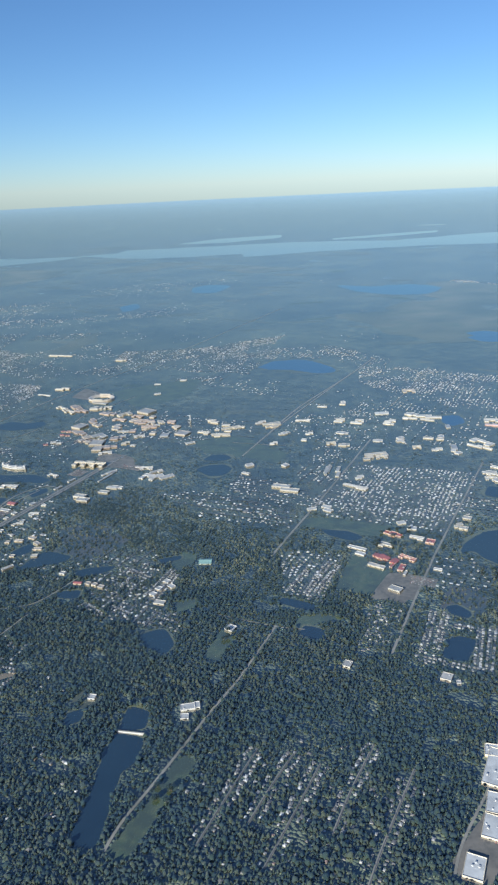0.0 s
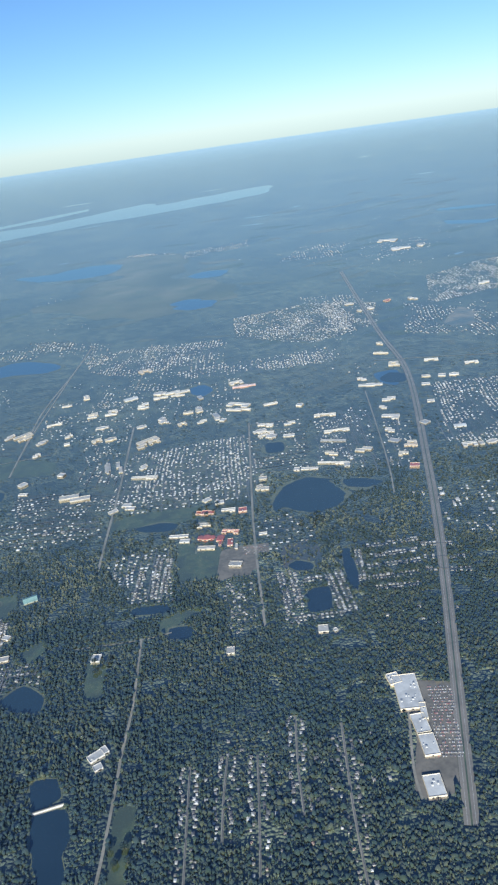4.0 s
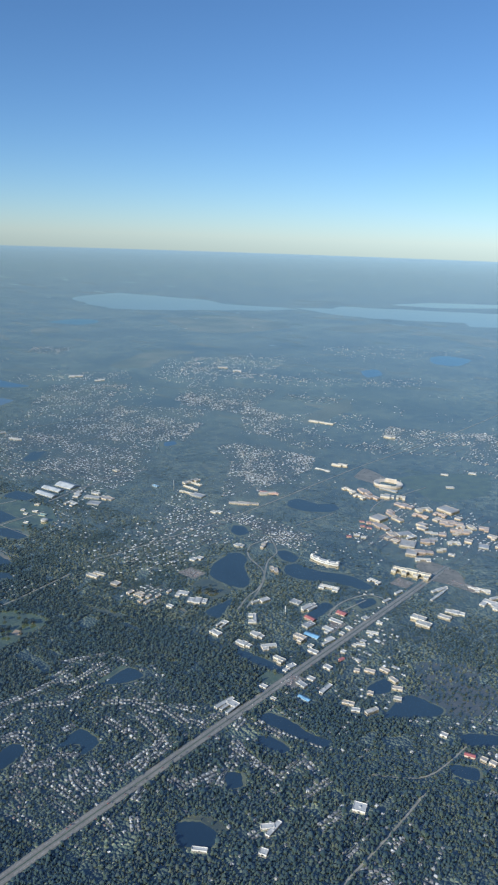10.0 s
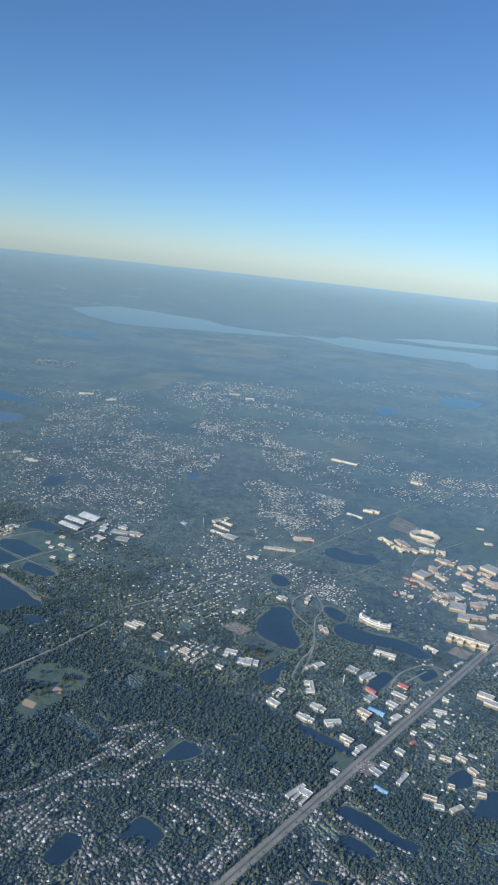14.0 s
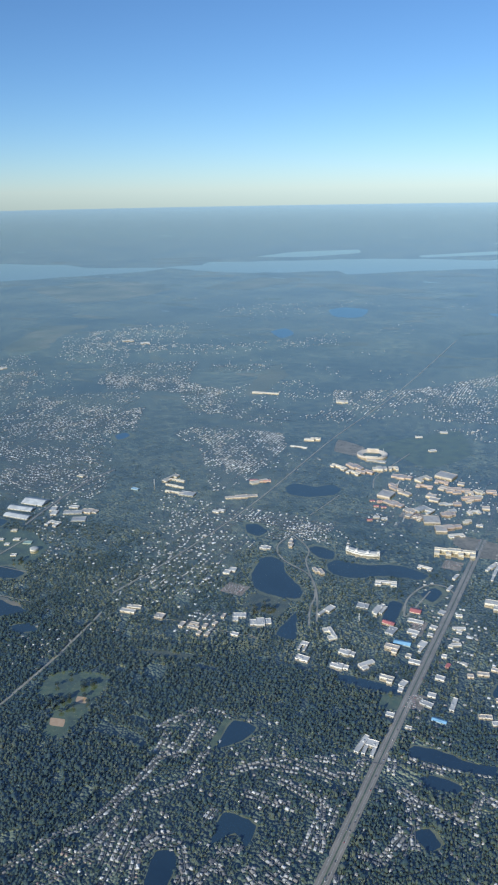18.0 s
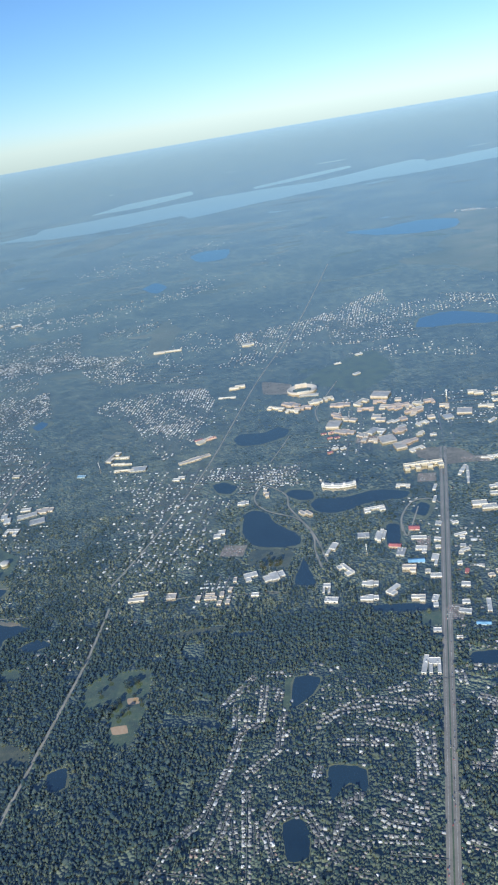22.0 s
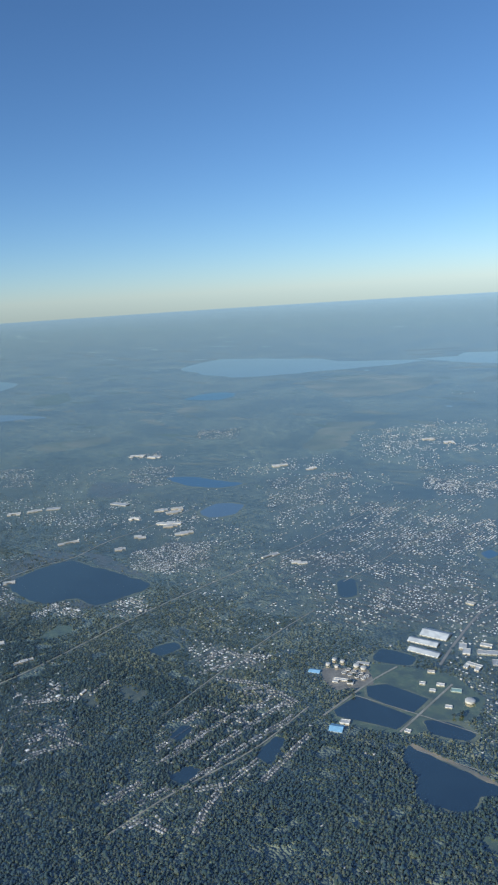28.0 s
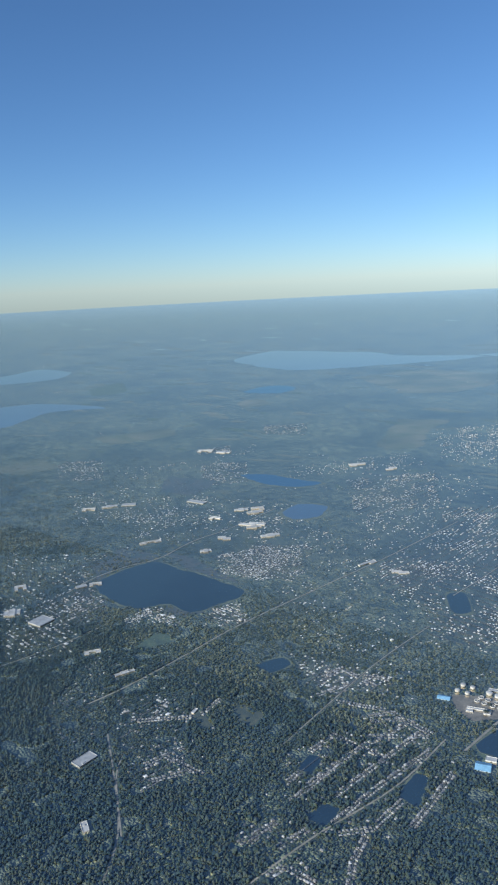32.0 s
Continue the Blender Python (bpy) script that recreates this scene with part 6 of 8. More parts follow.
estate([(-62.6, 102), (-47.7, 110.7), (-28.9, 101.6), (-27.9, 85.8), (-48.3, 93.2)], 1.5, 0.45, 'c')
estate([(-25.4, 93.3), (-5.2, 101.5), (0.9, 87), (-11.8, 81.3)], 1.5, 0.45, 'c')
estate([(-115.9, 136.3), (-91.7, 151.1), (-64.6, 138.7), (-69.6, 127.7), (-95.6, 118.1)], 2.4, 0.3, 'a')
estate([(-254.6, 119.7), (-230.6, 128.6), (-191.8, 111.1), (-194, 92.4), (-220.4, 97.8)], 2.6, 0.3, 'a')
estate([(-209.3, 147.9), (-177, 157.4), (-167.6, 142.1), (-190.1, 129.7)], 2.2, 0.3, 'a')
estate([(87.4, 149.9), (99.2, 152.9), (99.7, 139.3), (88.8, 136.5)], 1.5, 0.45, 'a')
estate([(76.8, 126.9), (80.8, 129.5), (82.3, 113.8), (78.4, 112.8)], 1.2, 0.6, 'a')
estate([(101.4, 116.5), (118.5, 109.3), (117.1, 99.8), (101.1, 106.2)], 1.6, 0.3, 'a')
estate([(128, 155.5), (154, 147.8), (143.2, 125.2), (121.7, 135.7)], 1.5, 0.45, 'b')
estate([(-104.6, 162.1), (-86.3, 182.7), (-70, 160.8), (-82, 137.7)], 1.5, 0.5, 'b')
estate([(-256.9, 131.5), (-258.1, 145.7), (-245.1, 144.3), (-245.4, 138.9), (-253.8, 139.7), (-251.7, 131.3)], 1.1, 0.95, 'b')
estate([(-243.3, 149.8), (-241.4, 157.8), (-227.4, 151.5), (-231.6, 146.3)], 1.4, 0.8, 'b')
estate([(-219.6, 102), (-222.7, 108.9), (-215.7, 109.9), (-216.8, 102.2)], 1.3, 0.8, 'b')
estate([(-207.9, 88.5), (-204.6, 100), (-200.2, 97.7), (-195.8, 89), (-203.6, 86.6)], 1.3, 0.6, 'c')
estate([(-204.2, 140.5), (-195, 147.3), (-184.5, 138), (-191.8, 135.6)], 1.5, 0.65, 'b')
estate([(-52.6, 101.4), (-46.6, 105.6), (-48, 97.9), (-52.4, 97.6)], 1.3, 0.5, 'c')
estate([(-61.6, 80.8), (-54.5, 85.3), (-51.1, 80.8), (-58.4, 74.2)], 1.2, 0.5, 'c')
estate([(-39.1, 107.5), (-5.6, 124.5), (13.9, 84.7), (-6, 66.4)], 2, 0.3, 'c')
estate([(2.8, 107.3), (21.3, 111.1), (33.4, 85.8), (17.3, 77.9)], 2.2, 0.25, 'c')
estate([(-40.9, 102.5), (6.7, 118.9), (11.6, 99.9), (-22.5, 76.5)], 2.2, 0.22, 'c')
estate([(-140, 104.1), (-104.8, 108.5), (-95.8, 77.8), (-120.2, 73.6)], 2.4, 0.22, 'c')
estate([(-194.5, 133.8), (-151.6, 174.1), (-125.7, 117.5), (-169.1, 91.3)], 2.6, 0.16, 'c')
estate([(-241, 92.6), (-217.7, 117), (-202.1, 100.2), (-220.9, 80.5)], 1.9, 0.4, 'c')
estate([(-303.5, 126), (-280.9, 139.9), (-255.4, 112.7), (-267.3, 97.8)], 1.6, 0.6, 'b')
estate([(-28.9, 108.4), (-20.7, 106.8), (-22.2, 98.2), (-32.4, 95.6), (-38.3, 100.8)], 1.2, 0.45, 'c')


def town(corners, share):
    """Rows of houses on both sides of straight parallel streets, on the grid that the whole city follows."""
    rng = random.Random(int(corners[0][0] * 13 + corners[0][1] * 7))
    xs, ys = [p[0] for p in corners], [p[1] for p in corners]
    far = max(0.0, sum(ys) / len(ys) - 200) / 200
    a = radians(GRID + rng.choice((0, 90, 90)) + rng.uniform(-2, 2))
    c, s = math.cos(a), math.sin(a)
    cx, cy = sum(xs) / len(xs), sum(ys) / len(ys)
    reach = max(math.hypot(x - cx, y - cy) for x, y in corners)
    dense = share > 0.7
    along, block = (0.85 if dense else 1.05) * (1 + 0.12 * far), (2.1 if dense else 3.0) * (1 + 0.15 * far)
    cover(estates_at, corners, 1 if share > 0.4 else 2)
    v = -reach
    while v < reach:
        for side in (-1, 1):
            u = np.arange(-reach, reach, along) + rng.uniform(0, along)
            u = u + np.array([rng.uniform(-0.15, 0.15) for _ in u])
            w = v + side * block * 0.24 + np.array([rng.uniform(-0.12, 0.12) for _ in u])
            px, py = cx + u * c - w * s, cy + u * s + w * c
            bend = np.array([noise.noise_vector(Vector((x * 0.035, y * 0.035, 2.0)))[:2] for x, y in zip(px, py)]) * 2.6
            px, py = px + bend[:, 0], py + bend[:, 1]
            ok = inside(px + bend[:, 1], py - bend[:, 0], corners) & (lookup(taken, px, py) == 0)
            for x, y in zip(px[ok], py[ok]):
                clump = 0.62 + 1.5 * noise.noise(Vector((x * 0.11, y * 0.085, 5.0)))
                if rng.random() < share * min(1.05, max(0.12, clump)) * (0.8 if dense else 0.85 if cy > 200 else 0.62):
                    far_lots.append((x, y, math.degrees(a) + (0 if side > 0 else 180) + rng.uniform(-6, 6), rng.randrange(6), rng.uniform(0.35, 0.6) * (1 + 0.1 * far) * (1.4 if rng.random() < 0.08 else 1)))
        if share > 0.4:
            k = -reach
            while k < reach:
                mx, my = cx + (k + 1.5) * c - v * s, cy + (k + 1.5) * s + v * c
                b = noise.noise_vector(Vector((mx * 0.035, my * 0.035, 2.0))) * 2.6
                if inside(np.array([mx]), np.array([my]), corners)[0] and not lookup(taken, np.array([mx + b.x]), np.array([my + b.y]))[0]:
                    street_bits.append([(cx + b.x + (k + p) * c - (v + q) * s, cy + b.y + (k + p) * s + (v + q) * c) for p, q in ((0, -0.13), (0, 0.13), (3.1, 0.13), (3.1, -0.13))])
                k += 3
        v += block


town([(-46.1, 347.7), (-16.2, 359.1), (22.4, 359.4), (50.6, 336.9), (48.5, 325.6), (33.6, 322.7), (17.0, 335.7), (-10.1, 328.8), (-37.4, 326.0)], 0.6)
town([(36.2, 321.9), (58.5, 322.4), (95.0, 314.5), (91.4, 287.7), (59.1, 281.6), (42.9, 293.9)], 0.75)
town([(-24.7, 297.2), (13.6, 290.5), (14.8, 268.7), (-21.9, 278.2)], 0.3)
town([(43.8, 278.4), (76.4, 276.7), (75.0, 244.0), (49.8, 244.4)], 0.35)
town([(102.3, 314.9), (134.0, 329.3), (160.2, 354.0), (152.2, 303.2), (126.2, 300.7)], 0.75)
town([(142.7, 373.8), (171.4, 355.8), (160.7, 300.4), (142.7, 292.8)], 0.6)
town([(76.4, 276.7), (93.9, 279.2), (110.8, 275.8), (136.2, 274.4), (132.2, 257.5), (108.7, 262.0), (80.2, 267.0)], 0.75)
town([(114.9, 213.1), (127.8, 210.2), (119.5, 178.8), (108.2, 181.0)], 0.5)
town([(56.8, 203.1), (94.8, 203.7), (91.8, 170.3), (53.4, 170.7)], 0.95)
town([(41.3, 229.9), (59.9, 220.7), (58.7, 190.6), (44.6, 189.5)], 0.35)
town([(27.4, 189.1), (55.9, 180.2), (52.7, 156.1), (29.3, 168.6)], 0.6)
town([(93.7, 195.4), (108.3, 196.6), (104.0, 174.7), (92.7, 176.8)], 0.45)
town([(13.8, 133.3), (28.8, 135.5), (30.9, 119.7), (17.9, 119.5)], 0.3)
town([(67.7, 174.6), (89.5, 174.0), (88.1, 163.1), (57.8, 166.8)], 0.6)
town([(108.4, 349.3), (142.8, 355.1), (172.3, 337.9), (161.3, 298.9), (129.7, 286.7), (102.3, 315.0)], 0.75)
town([(156.0, 219.5), (180.2, 214.1), (160.1, 170.2), (142.6, 176.8)], 0.9)
town([(210.5, 375.8), (285.1, 405.3), (249.4, 333.6), (192.4, 316.3)], 0.85)
town([(182.6, 326.8), (216.5, 278.0), (203.0, 249.7), (167.0, 277.9)], 0.7)
town([(175.8, 527.2), (208.2, 524.4), (191.5, 472.8), (151.3, 477.5)], 0.5)
town([(202.2, 485.2), (255.5, 493.2), (240.8, 452.1), (199.5, 434.7)], 0.3)
town([(100.7, 275.6), (137.6, 280.0), (138.0, 262.3), (103.2, 258.6)], 0.6)
town([(60.8, 298.0), (96.9, 309.7), (93.9, 273.0), (63.4, 280.3)], 0.6)
town([(9.0, 366.9), (29.5, 355.5), (29.0, 335.8), (12.5, 343.8)], 0.5)
town([(115.5, 212.9), (129.0, 209.3), (122.4, 165.4), (108.6, 176.8)], 0.5)
town([(132.3, 201.8), (138.3, 193.0), (130.8, 164.2), (124.5, 167.8)], 0.7)
town([(196.1, 312.2), (216.3, 310.4), (204.9, 284.2), (188.1, 284.1)], 0.4)
town([(-226.0, 355.6), (-177.1, 376.7), (-159.7, 323.2), (-194.4, 307.4)], 0.55)
town([(-244.7, 415.2), (-178.1, 422.1), (-144.2, 453.6), (-121.1, 479.9), (-111.6, 440.1), (-204.6, 397.5)], 0.3)
town([(-249.7, 577.5), (-138.8, 637.3), (-123.4, 563.3), (-219.2, 525.8)], 0.12)
town([(-168.2, 371.8), (-129.4, 382.8), (-125.4, 370.0), (-160.5, 353.4)], 0.5)
town([(-153.1, 308.8), (-116.1, 359.7), (-87.6, 328.0), (-104.5, 303.5), (-140.3, 274.9)], 0.4)
town([(-134.3, 256.7), (-128.7, 266.1), (-93.7, 269.1), (-86.6, 253.6), (-89.0, 217.2), (-96.0, 204.9), (-116.3, 237.8)], 0.95)
town([(-90.1, 337.9), (-52.0, 349.0), (-18.1, 387.8), (-16.9, 359.3), (-57.4, 317.5), (-83.2, 309.8)], 0.75)
town([(-92.6, 289.3), (-80.8, 310.5), (-48.1, 320.3), (-46.3, 307.5), (-75.1, 286.4)], 0.5)
town([(-39.5, 289.4), (-14.5, 300.8), (-14.0, 289.8), (-36.1, 279.4)], 0.5)
town([(-186.6, 216.0), (-165.9, 229.1), (-148.2, 227.9), (-143.0, 211.3), (-162.0, 184.0)], 0.45)
town([(-102.1, 184.7), (-86.0, 198.7), (-73.5, 193.9), (-75.8, 163.5), (-89.7, 159.0)], 0.55)
town([(-80.0, 187.7), (-70.3, 195.0), (-53.4, 188.4), (-64.8, 177.4), (-77.4, 180.6)], 0.6)
town([(-103.6, 151.2), (-91.1, 161.8), (-74.6, 160.7), (-69.8, 144.8), (-90.1, 132.9)], 0.25)
town([(-238.6, 283.6), (-218.5, 300.4), (-176.7, 281.9), (-195.7, 249.8), (-204.4, 239.2)], 0.3)
town([(-215.6, 333.5), (-170.7, 336.2), (-138.3, 321.7), (-135.0, 308.3), (-204.3, 315.1)], 0.75)
town([(-275.9, 423.2), (-197.3, 417.9), (-132.1, 459.6), (-124.4, 433.7), (-179.2, 393.4), (-257.2, 385.3)], 0.2)
town([(-188.0, 272.1), (-161.5, 284.0), (-149.5, 249.9), (-168.6, 245.0)], 0.75)
town([(-218.8, 213.9), (-198.3, 266.0), (-176.3, 251.5), (-186.1, 218.4), (-203.0, 190.7)], 0.6)
town([(-200.9, 223.9), (-173.3, 239.5), (-152.4, 233.1), (-144.7, 212.9), (-182.4, 199.5)], 0.5)
town([(-192.7, 195.1), (-169.8, 204.0), (-157.7, 179.9), (-178.3, 172.0)], 0.55)
town([(-287.4, 314.7), (-233.0, 336.2), (-197.8, 287.7), (-233.9, 236.2)], 0.22)
town([(-167.5, 195.4), (-144.7, 212.9), (-138.1, 195.6), (-155.8, 179.9)], 0.45)
town([(-282.2, 300.1), (-253.4, 336.2), (-226.1, 282.2), (-249.1, 253.9)], 0.6)
town([(-324.0, 308.2), (-283.2, 366.9), (-258.9, 347.2), (-306.5, 290.1)], 0.35)
town([(-283.6, 436.2), (-232.1, 493.4), (-202.4, 396.6), (-247.7, 365.4)], 0.35)
town([(-226.1, 282.2), (-176.8, 313.2), (-159.7, 257.8), (-200.6, 231.6)], 0.45)
town([(-251.3, 252.9), (-222.4, 274.8), (-200.6, 231.6), (-226.6, 218.9)], 0.35)
town([(-333.9, 244.9), (-282.0, 257.5), (-259.7, 209.8), (-306.6, 210.6)], 0.35)
town([(-271.2, 190.5), (-259.7, 209.8), (-238.7, 200.1), (-241.3, 181.1), (-259.2, 177.8)], 0.85)
town([(-385.3, 211.9), (-369.2, 240.5), (-331.5, 207.6), (-342.1, 185.8)], 0.3)
town([(-404.0, 262.8), (-376.4, 301.6), (-374.0, 350.2), (-357.0, 324.0), (-378.1, 248.3)], 0.2)
town([(-406.7, 396.6), (-381.2, 415.4), (-361.7, 381.5), (-387.6, 372.7)], 0.6)
town([(-213.2, 212.7), (-199.7, 225.5), (-184.4, 199.5), (-194.9, 189.2)], 0.5)
town([(-311.7, 157.7), (-309.7, 171.7), (-279.7, 145.3), (-284.5, 137.7)], 0.5)
town([(-395.8, 317.2), (-386.1, 337.3), (-375.3, 324.9), (-386.4, 309.8)], 0.8)
town([(-75.3, 195.5), (-66.5, 194.9), (-66.3, 186.8), (-73.5, 186.0)], 0.85)
town([(-62.2, 187.0), (-60.1, 194.6), (-54.2, 193.3), (-54.4, 186.5)], 0.85)
town([(-50.8, 208.9), (-38.7, 206.0), (-39.0, 197.1), (-49.5, 198.3)], 0.5)
town([(-23.5, 234.2), (-5.7, 232.1), (-9.1, 209.1), (-17.8, 211.4)], 0.6)
town([(44.3, 569.1), (54.7, 620.6), (88.9, 593.2), (88.8, 535.5), (56.6, 528.2)], 0.95)
town([(96.9, 586.8), (147.8, 605.3), (143.6, 571.8), (95.4, 554.8)], 0.6)
town([(-222.1, 103.4), (-223.4, 108.9), (-216.2, 109.6), (-213.7, 102.8), (-216.1, 95.1), (-218.1, 95.1)], 0.7)
town([(-199.4, 84.0), (-204.0, 89.5), (-206.7, 98.2), (-198.9, 99.2), (-197.4, 91.3), (-197.4, 85.2)], 0.5)
town([(-204.1, 141.4), (-194.9, 146.6), (-178.1, 144.5), (-178.0, 141.6), (-188.1, 134.3)], 0.5)
town([(-258.7, 134.6), (-258.6, 145.7), (-242.6, 143.3), (-245.0, 139.9), (-254.0, 141.5), (-254.1, 132.8)], 0.95)
town([(-241.6, 148.2), (-240.8, 160.0), (-226.6, 154.1), (-233.0, 146.4)], 0.85)
town([(-287.0, 135.4), (-282.5, 145.3), (-264.9, 131.2), (-269.4, 122.4)], 0.5)
town([(-181.2, 185.0), (-169.9, 204.7), (-157.2, 231.6), (-150.7, 210.2), (-162.7, 186.6), (-166.8, 169.2)], 0.5)
town([(-209.7, 204.6), (-207.9, 217.2), (-199.9, 227.4), (-195.2, 217.8), (-201.8, 205.9)], 0.5)
town([(-192.7, 250.7), (-168.7, 269.4), (-160.2, 241.4), (-180.5, 231.1)], 0.6)
town([(-172.3, 181.4), (-166.9, 188.5), (-159.1, 169.9), (-165.5, 166.4)], 0.4)
town([(-302.9, 156.7), (-311.5, 185.2), (-299.4, 177.4), (-292.5, 153.4)], 0.15)
town([(-285.5, 212.9), (-276.7, 259.9), (-256.2, 230.9), (-274.4, 203.6)], 0.35)
town([(-353.2, 215.1), (-342.1, 240.1), (-307.6, 206.1), (-333.1, 197.9)], 0.35)
town([(-81.4, 194.3), (-74.0, 196.2), (-62.8, 193.5), (-63.9, 185.9), (-74.5, 186.3), (-80.3, 189.6)], 0.9)
town([(-72.9, 186.3), (-58.2, 190.0), (-52.3, 192.9), (-52.6, 190.1), (-58.0, 185.4), (-72.0, 184.3)], 0.9)
town([(-74.6, 133.5), (-69.4, 139.1), (-65.9, 140.5), (-65.4, 128.7), (-68.2, 128.4), (-74.1, 129.6)], 0.75)
town([(-83.7, 175.6), (-73.7, 179.1), (-71.4, 171.5), (-79.2, 165.3)], 0.6)
town([(-95.3, 180.0), (-81.7, 194.3), (-79.6, 178.9), (-91.8, 170.6)], 0.45)
town([(-108.4, 121.2), (-101.1, 122.0), (-95.6, 119.9), (-93.6, 113.2), (-101.4, 112.2), (-108.8, 115.7)], 0.4)
town([(-161.5, 316.2), (-149.7, 323.4), (-97.9, 295.5), (-94.8, 273.9), (-141.7, 285.7)], 0.5)
town([(-94.9, 246.6), (-87.2, 248.9), (-85.5, 235.5), (-90.1, 228.2)], 0.6)
town([(-241.9, 181.8), (-214.3, 209.1), (-178.6, 184.9), (-174.0, 161.0), (-206.7, 151.9)], 0.30)
town([(-266.6, 236.1), (-225.3, 228.4), (-217.7, 207.2), (-238.6, 183.7)], 0.35)
town([(-297.3, 128.3), (-287.2, 150.1), (-271.1, 138.9), (-273.0, 111.6)], 0.50)
town([(-338.9, 215.5), (-319.4, 235.3), (-285.3, 195.2), (-314.0, 186.6)], 0.40)
town([(-448.9, 255.5), (-429.1, 272.3), (-393.1, 241.9), (-415.8, 230.6)], 0.70)
town([(-371.7, 292.0), (-349.6, 309.6), (-323.0, 276.6), (-336.7, 258.1)], 0.70)
town([(-266.0, 205.8), (-247.3, 216.2), (-232.3, 184.6), (-253.4, 180.9)], 0.80)
town([(-295.8, 425.4), (-257.1, 481.9), (-213.4, 354.1), (-258.1, 359.4)], 0.40)
town([(-203.6, 286.6), (-163.1, 269.2), (-114.9, 159.9), (-118.4, 133.3)], 0.35)
town([(-45.6, 239.1), (-12.3, 242.9), (-9.4, 198.7), (-42.0, 194.9)], 0.45)
town([(-80.9, 190.9), (-54.9, 194.8), (-53.0, 180.7), (-74.2, 176.9)], 0.90)
town([(-48.6, 338.4), (-8.4, 346.9), (-8.0, 299.3), (-43.9, 303.1)], 0.60)
town([(-25.7, 153.0), (-23.1, 153.1), (-25.2, 122.0), (-28.4, 121.7)], 0.40)
town([(-60.3, 187.5), (-29.3, 191.3), (-29.0, 181.1), (-49.5, 177.5)], 0.30)
town([(96.0, 212.6), (110.7, 209.3), (104.0, 174.7), (92.7, 176.8)], 0.50)
town([(112.2, 200.0), (129.7, 205.0), (124.5, 170.9), (106.8, 174.2)], 0.50)
town([(57.0, 274.8), (99.8, 256.3), (94.3, 212.9), (63.4, 219.9)], 0.38)
town([(26.1, 262.5), (59.4, 254.0), (58.3, 211.5), (30.5, 227.2)], 0.38)
town([(-12.6, 236.9), (18.2, 235.2), (22.4, 210.2), (-7.9, 207.7)], 0.50)
town([(27.4, 189.1), (49.8, 181.3), (51.9, 171.0), (29.7, 174.9)], 0.70)
town([(21.2, 173.1), (52.2, 165.4), (52.0, 156.2), (30.9, 159.1), (7.8, 168.6)], 0.65)
town([(12.6, 137.7), (25.8, 138.1), (30.2, 118.0), (17.9, 119.5)], 0.45)
town([(29.5, 116.4), (44.5, 114.6), (45.2, 109.3), (30.6, 111.0)], 0.65)
town([(18.9, 116.0), (28.8, 114.8), (29.9, 109.9), (20.9, 109.3)], 0.40)
town([(43.6, 201.5), (58.5, 198.5), (57.3, 185.3), (43.4, 186.1)], 0.60)
town([(-114.7, 203.9), (-90.2, 196.1), (-92.7, 175.2), (-104.5, 184.9)], 0.35)
town([(-170.0, 208.6), (-135.0, 208.3), (-129.2, 191.8), (-157.6, 187.4)], 0.60)


def row(street, back=0.5, on_bare=False):
    """Houses side by side along both edges of a narrow street."""
    rng = random.Random(int(street[0][0] * 17 + street[0][1] * 5))
    for (ax, ay), (bx, by) in zip(street, street[1:]):
        d = Vector((bx - ax, by - ay))
        if d.length < 0.3:
            continue
        n, d = d.length, d.normalized()
        side = Vector((d.y, -d.x))
        e = side * (back + 0.2)
        cover(estates_at, [(ax - e.x, ay - e.y), (ax + e.x, ay + e.y), (bx + e.x, by + e.y), (bx - e.x, by - e.y)], 1)
        street_bits.append([(ax - side.x * 0.055, ay - side.y * 0.055), (ax + side.x * 0.055, ay + side.y * 0.055), (bx + side.x * 0.055, by + side.y * 0.055), (bx - side.x * 0.055, by - side.y * 0.055)])
        u = 0.3
        while u < n:
            for s in (-1, 1):
                off = s * rng.uniform(back - 0.06, back + 0.06 + 0.4 * (back > 0.6))
                px, py = ax + d.x * u + side.x * off, ay + d.y * u + side.y * off
                if rng.random() < (0.88 if back < 0.6 else 0.8) and (on_bare or not lookup(taken, np.array([px]), np.array([py]))[0]):
                    near_lots.append((px, py, math.degrees(math.atan2(d.y, d.x)) + (180 if s > 0 else 0) + rng.uniform(-6, 6), rng.randrange(6), rng.uniform(0.46, 0.68)))
            u += rng.uniform(0.68, 0.9)


row([(-177.3, 102), (-176.2, 113.9)])
row([(-173.4, 99.4), (-171.1, 118.9), (-166.4, 135.2)])
row([(-167.5, 104.3), (-162.7, 134.4)])
row([(-163.9, 98.1), (-162.1, 110.8), (-158.4, 128.7)])
row([(-161.8, 96.4), (-157.5, 100.8), (-155.9, 114.4)])
row([(-151.8, 105.2), (-151.8, 123.7)])
row([(-176, 129.9), (-171.5, 135.4), (-160.9, 132.7)])
row([(-179.3, 120.9), (-165.8, 120.1)])
row([(-178.9, 113.2), (-178, 120.3)])
row([(-173.4, 85.7), (-172.8, 92.9)])
row([(-168.6, 87.6), (-166.7, 94.5)])
row([(-166, 81.3), (-165.2, 84.8), (-158.8, 84.7)])
row([(-157.5, 98.9), (-156.3, 92.2), (-153.9, 86.8)])
row([(-192.7, 139.9), (-191.5, 145.9), (-180.3, 143.2)])
row([(-185.6, 145.5), (-178.8, 147.5)])
row([(-173.6, 104.1), (-170.6, 122.5)])
row([(-177.4, 106.6), (-175.8, 112.4)])
row([(-36.1, 83.7), (-31.6, 82.3)])
row([(-37.8, 81.5), (-33.4, 79.4), (-31.4, 79.1)])
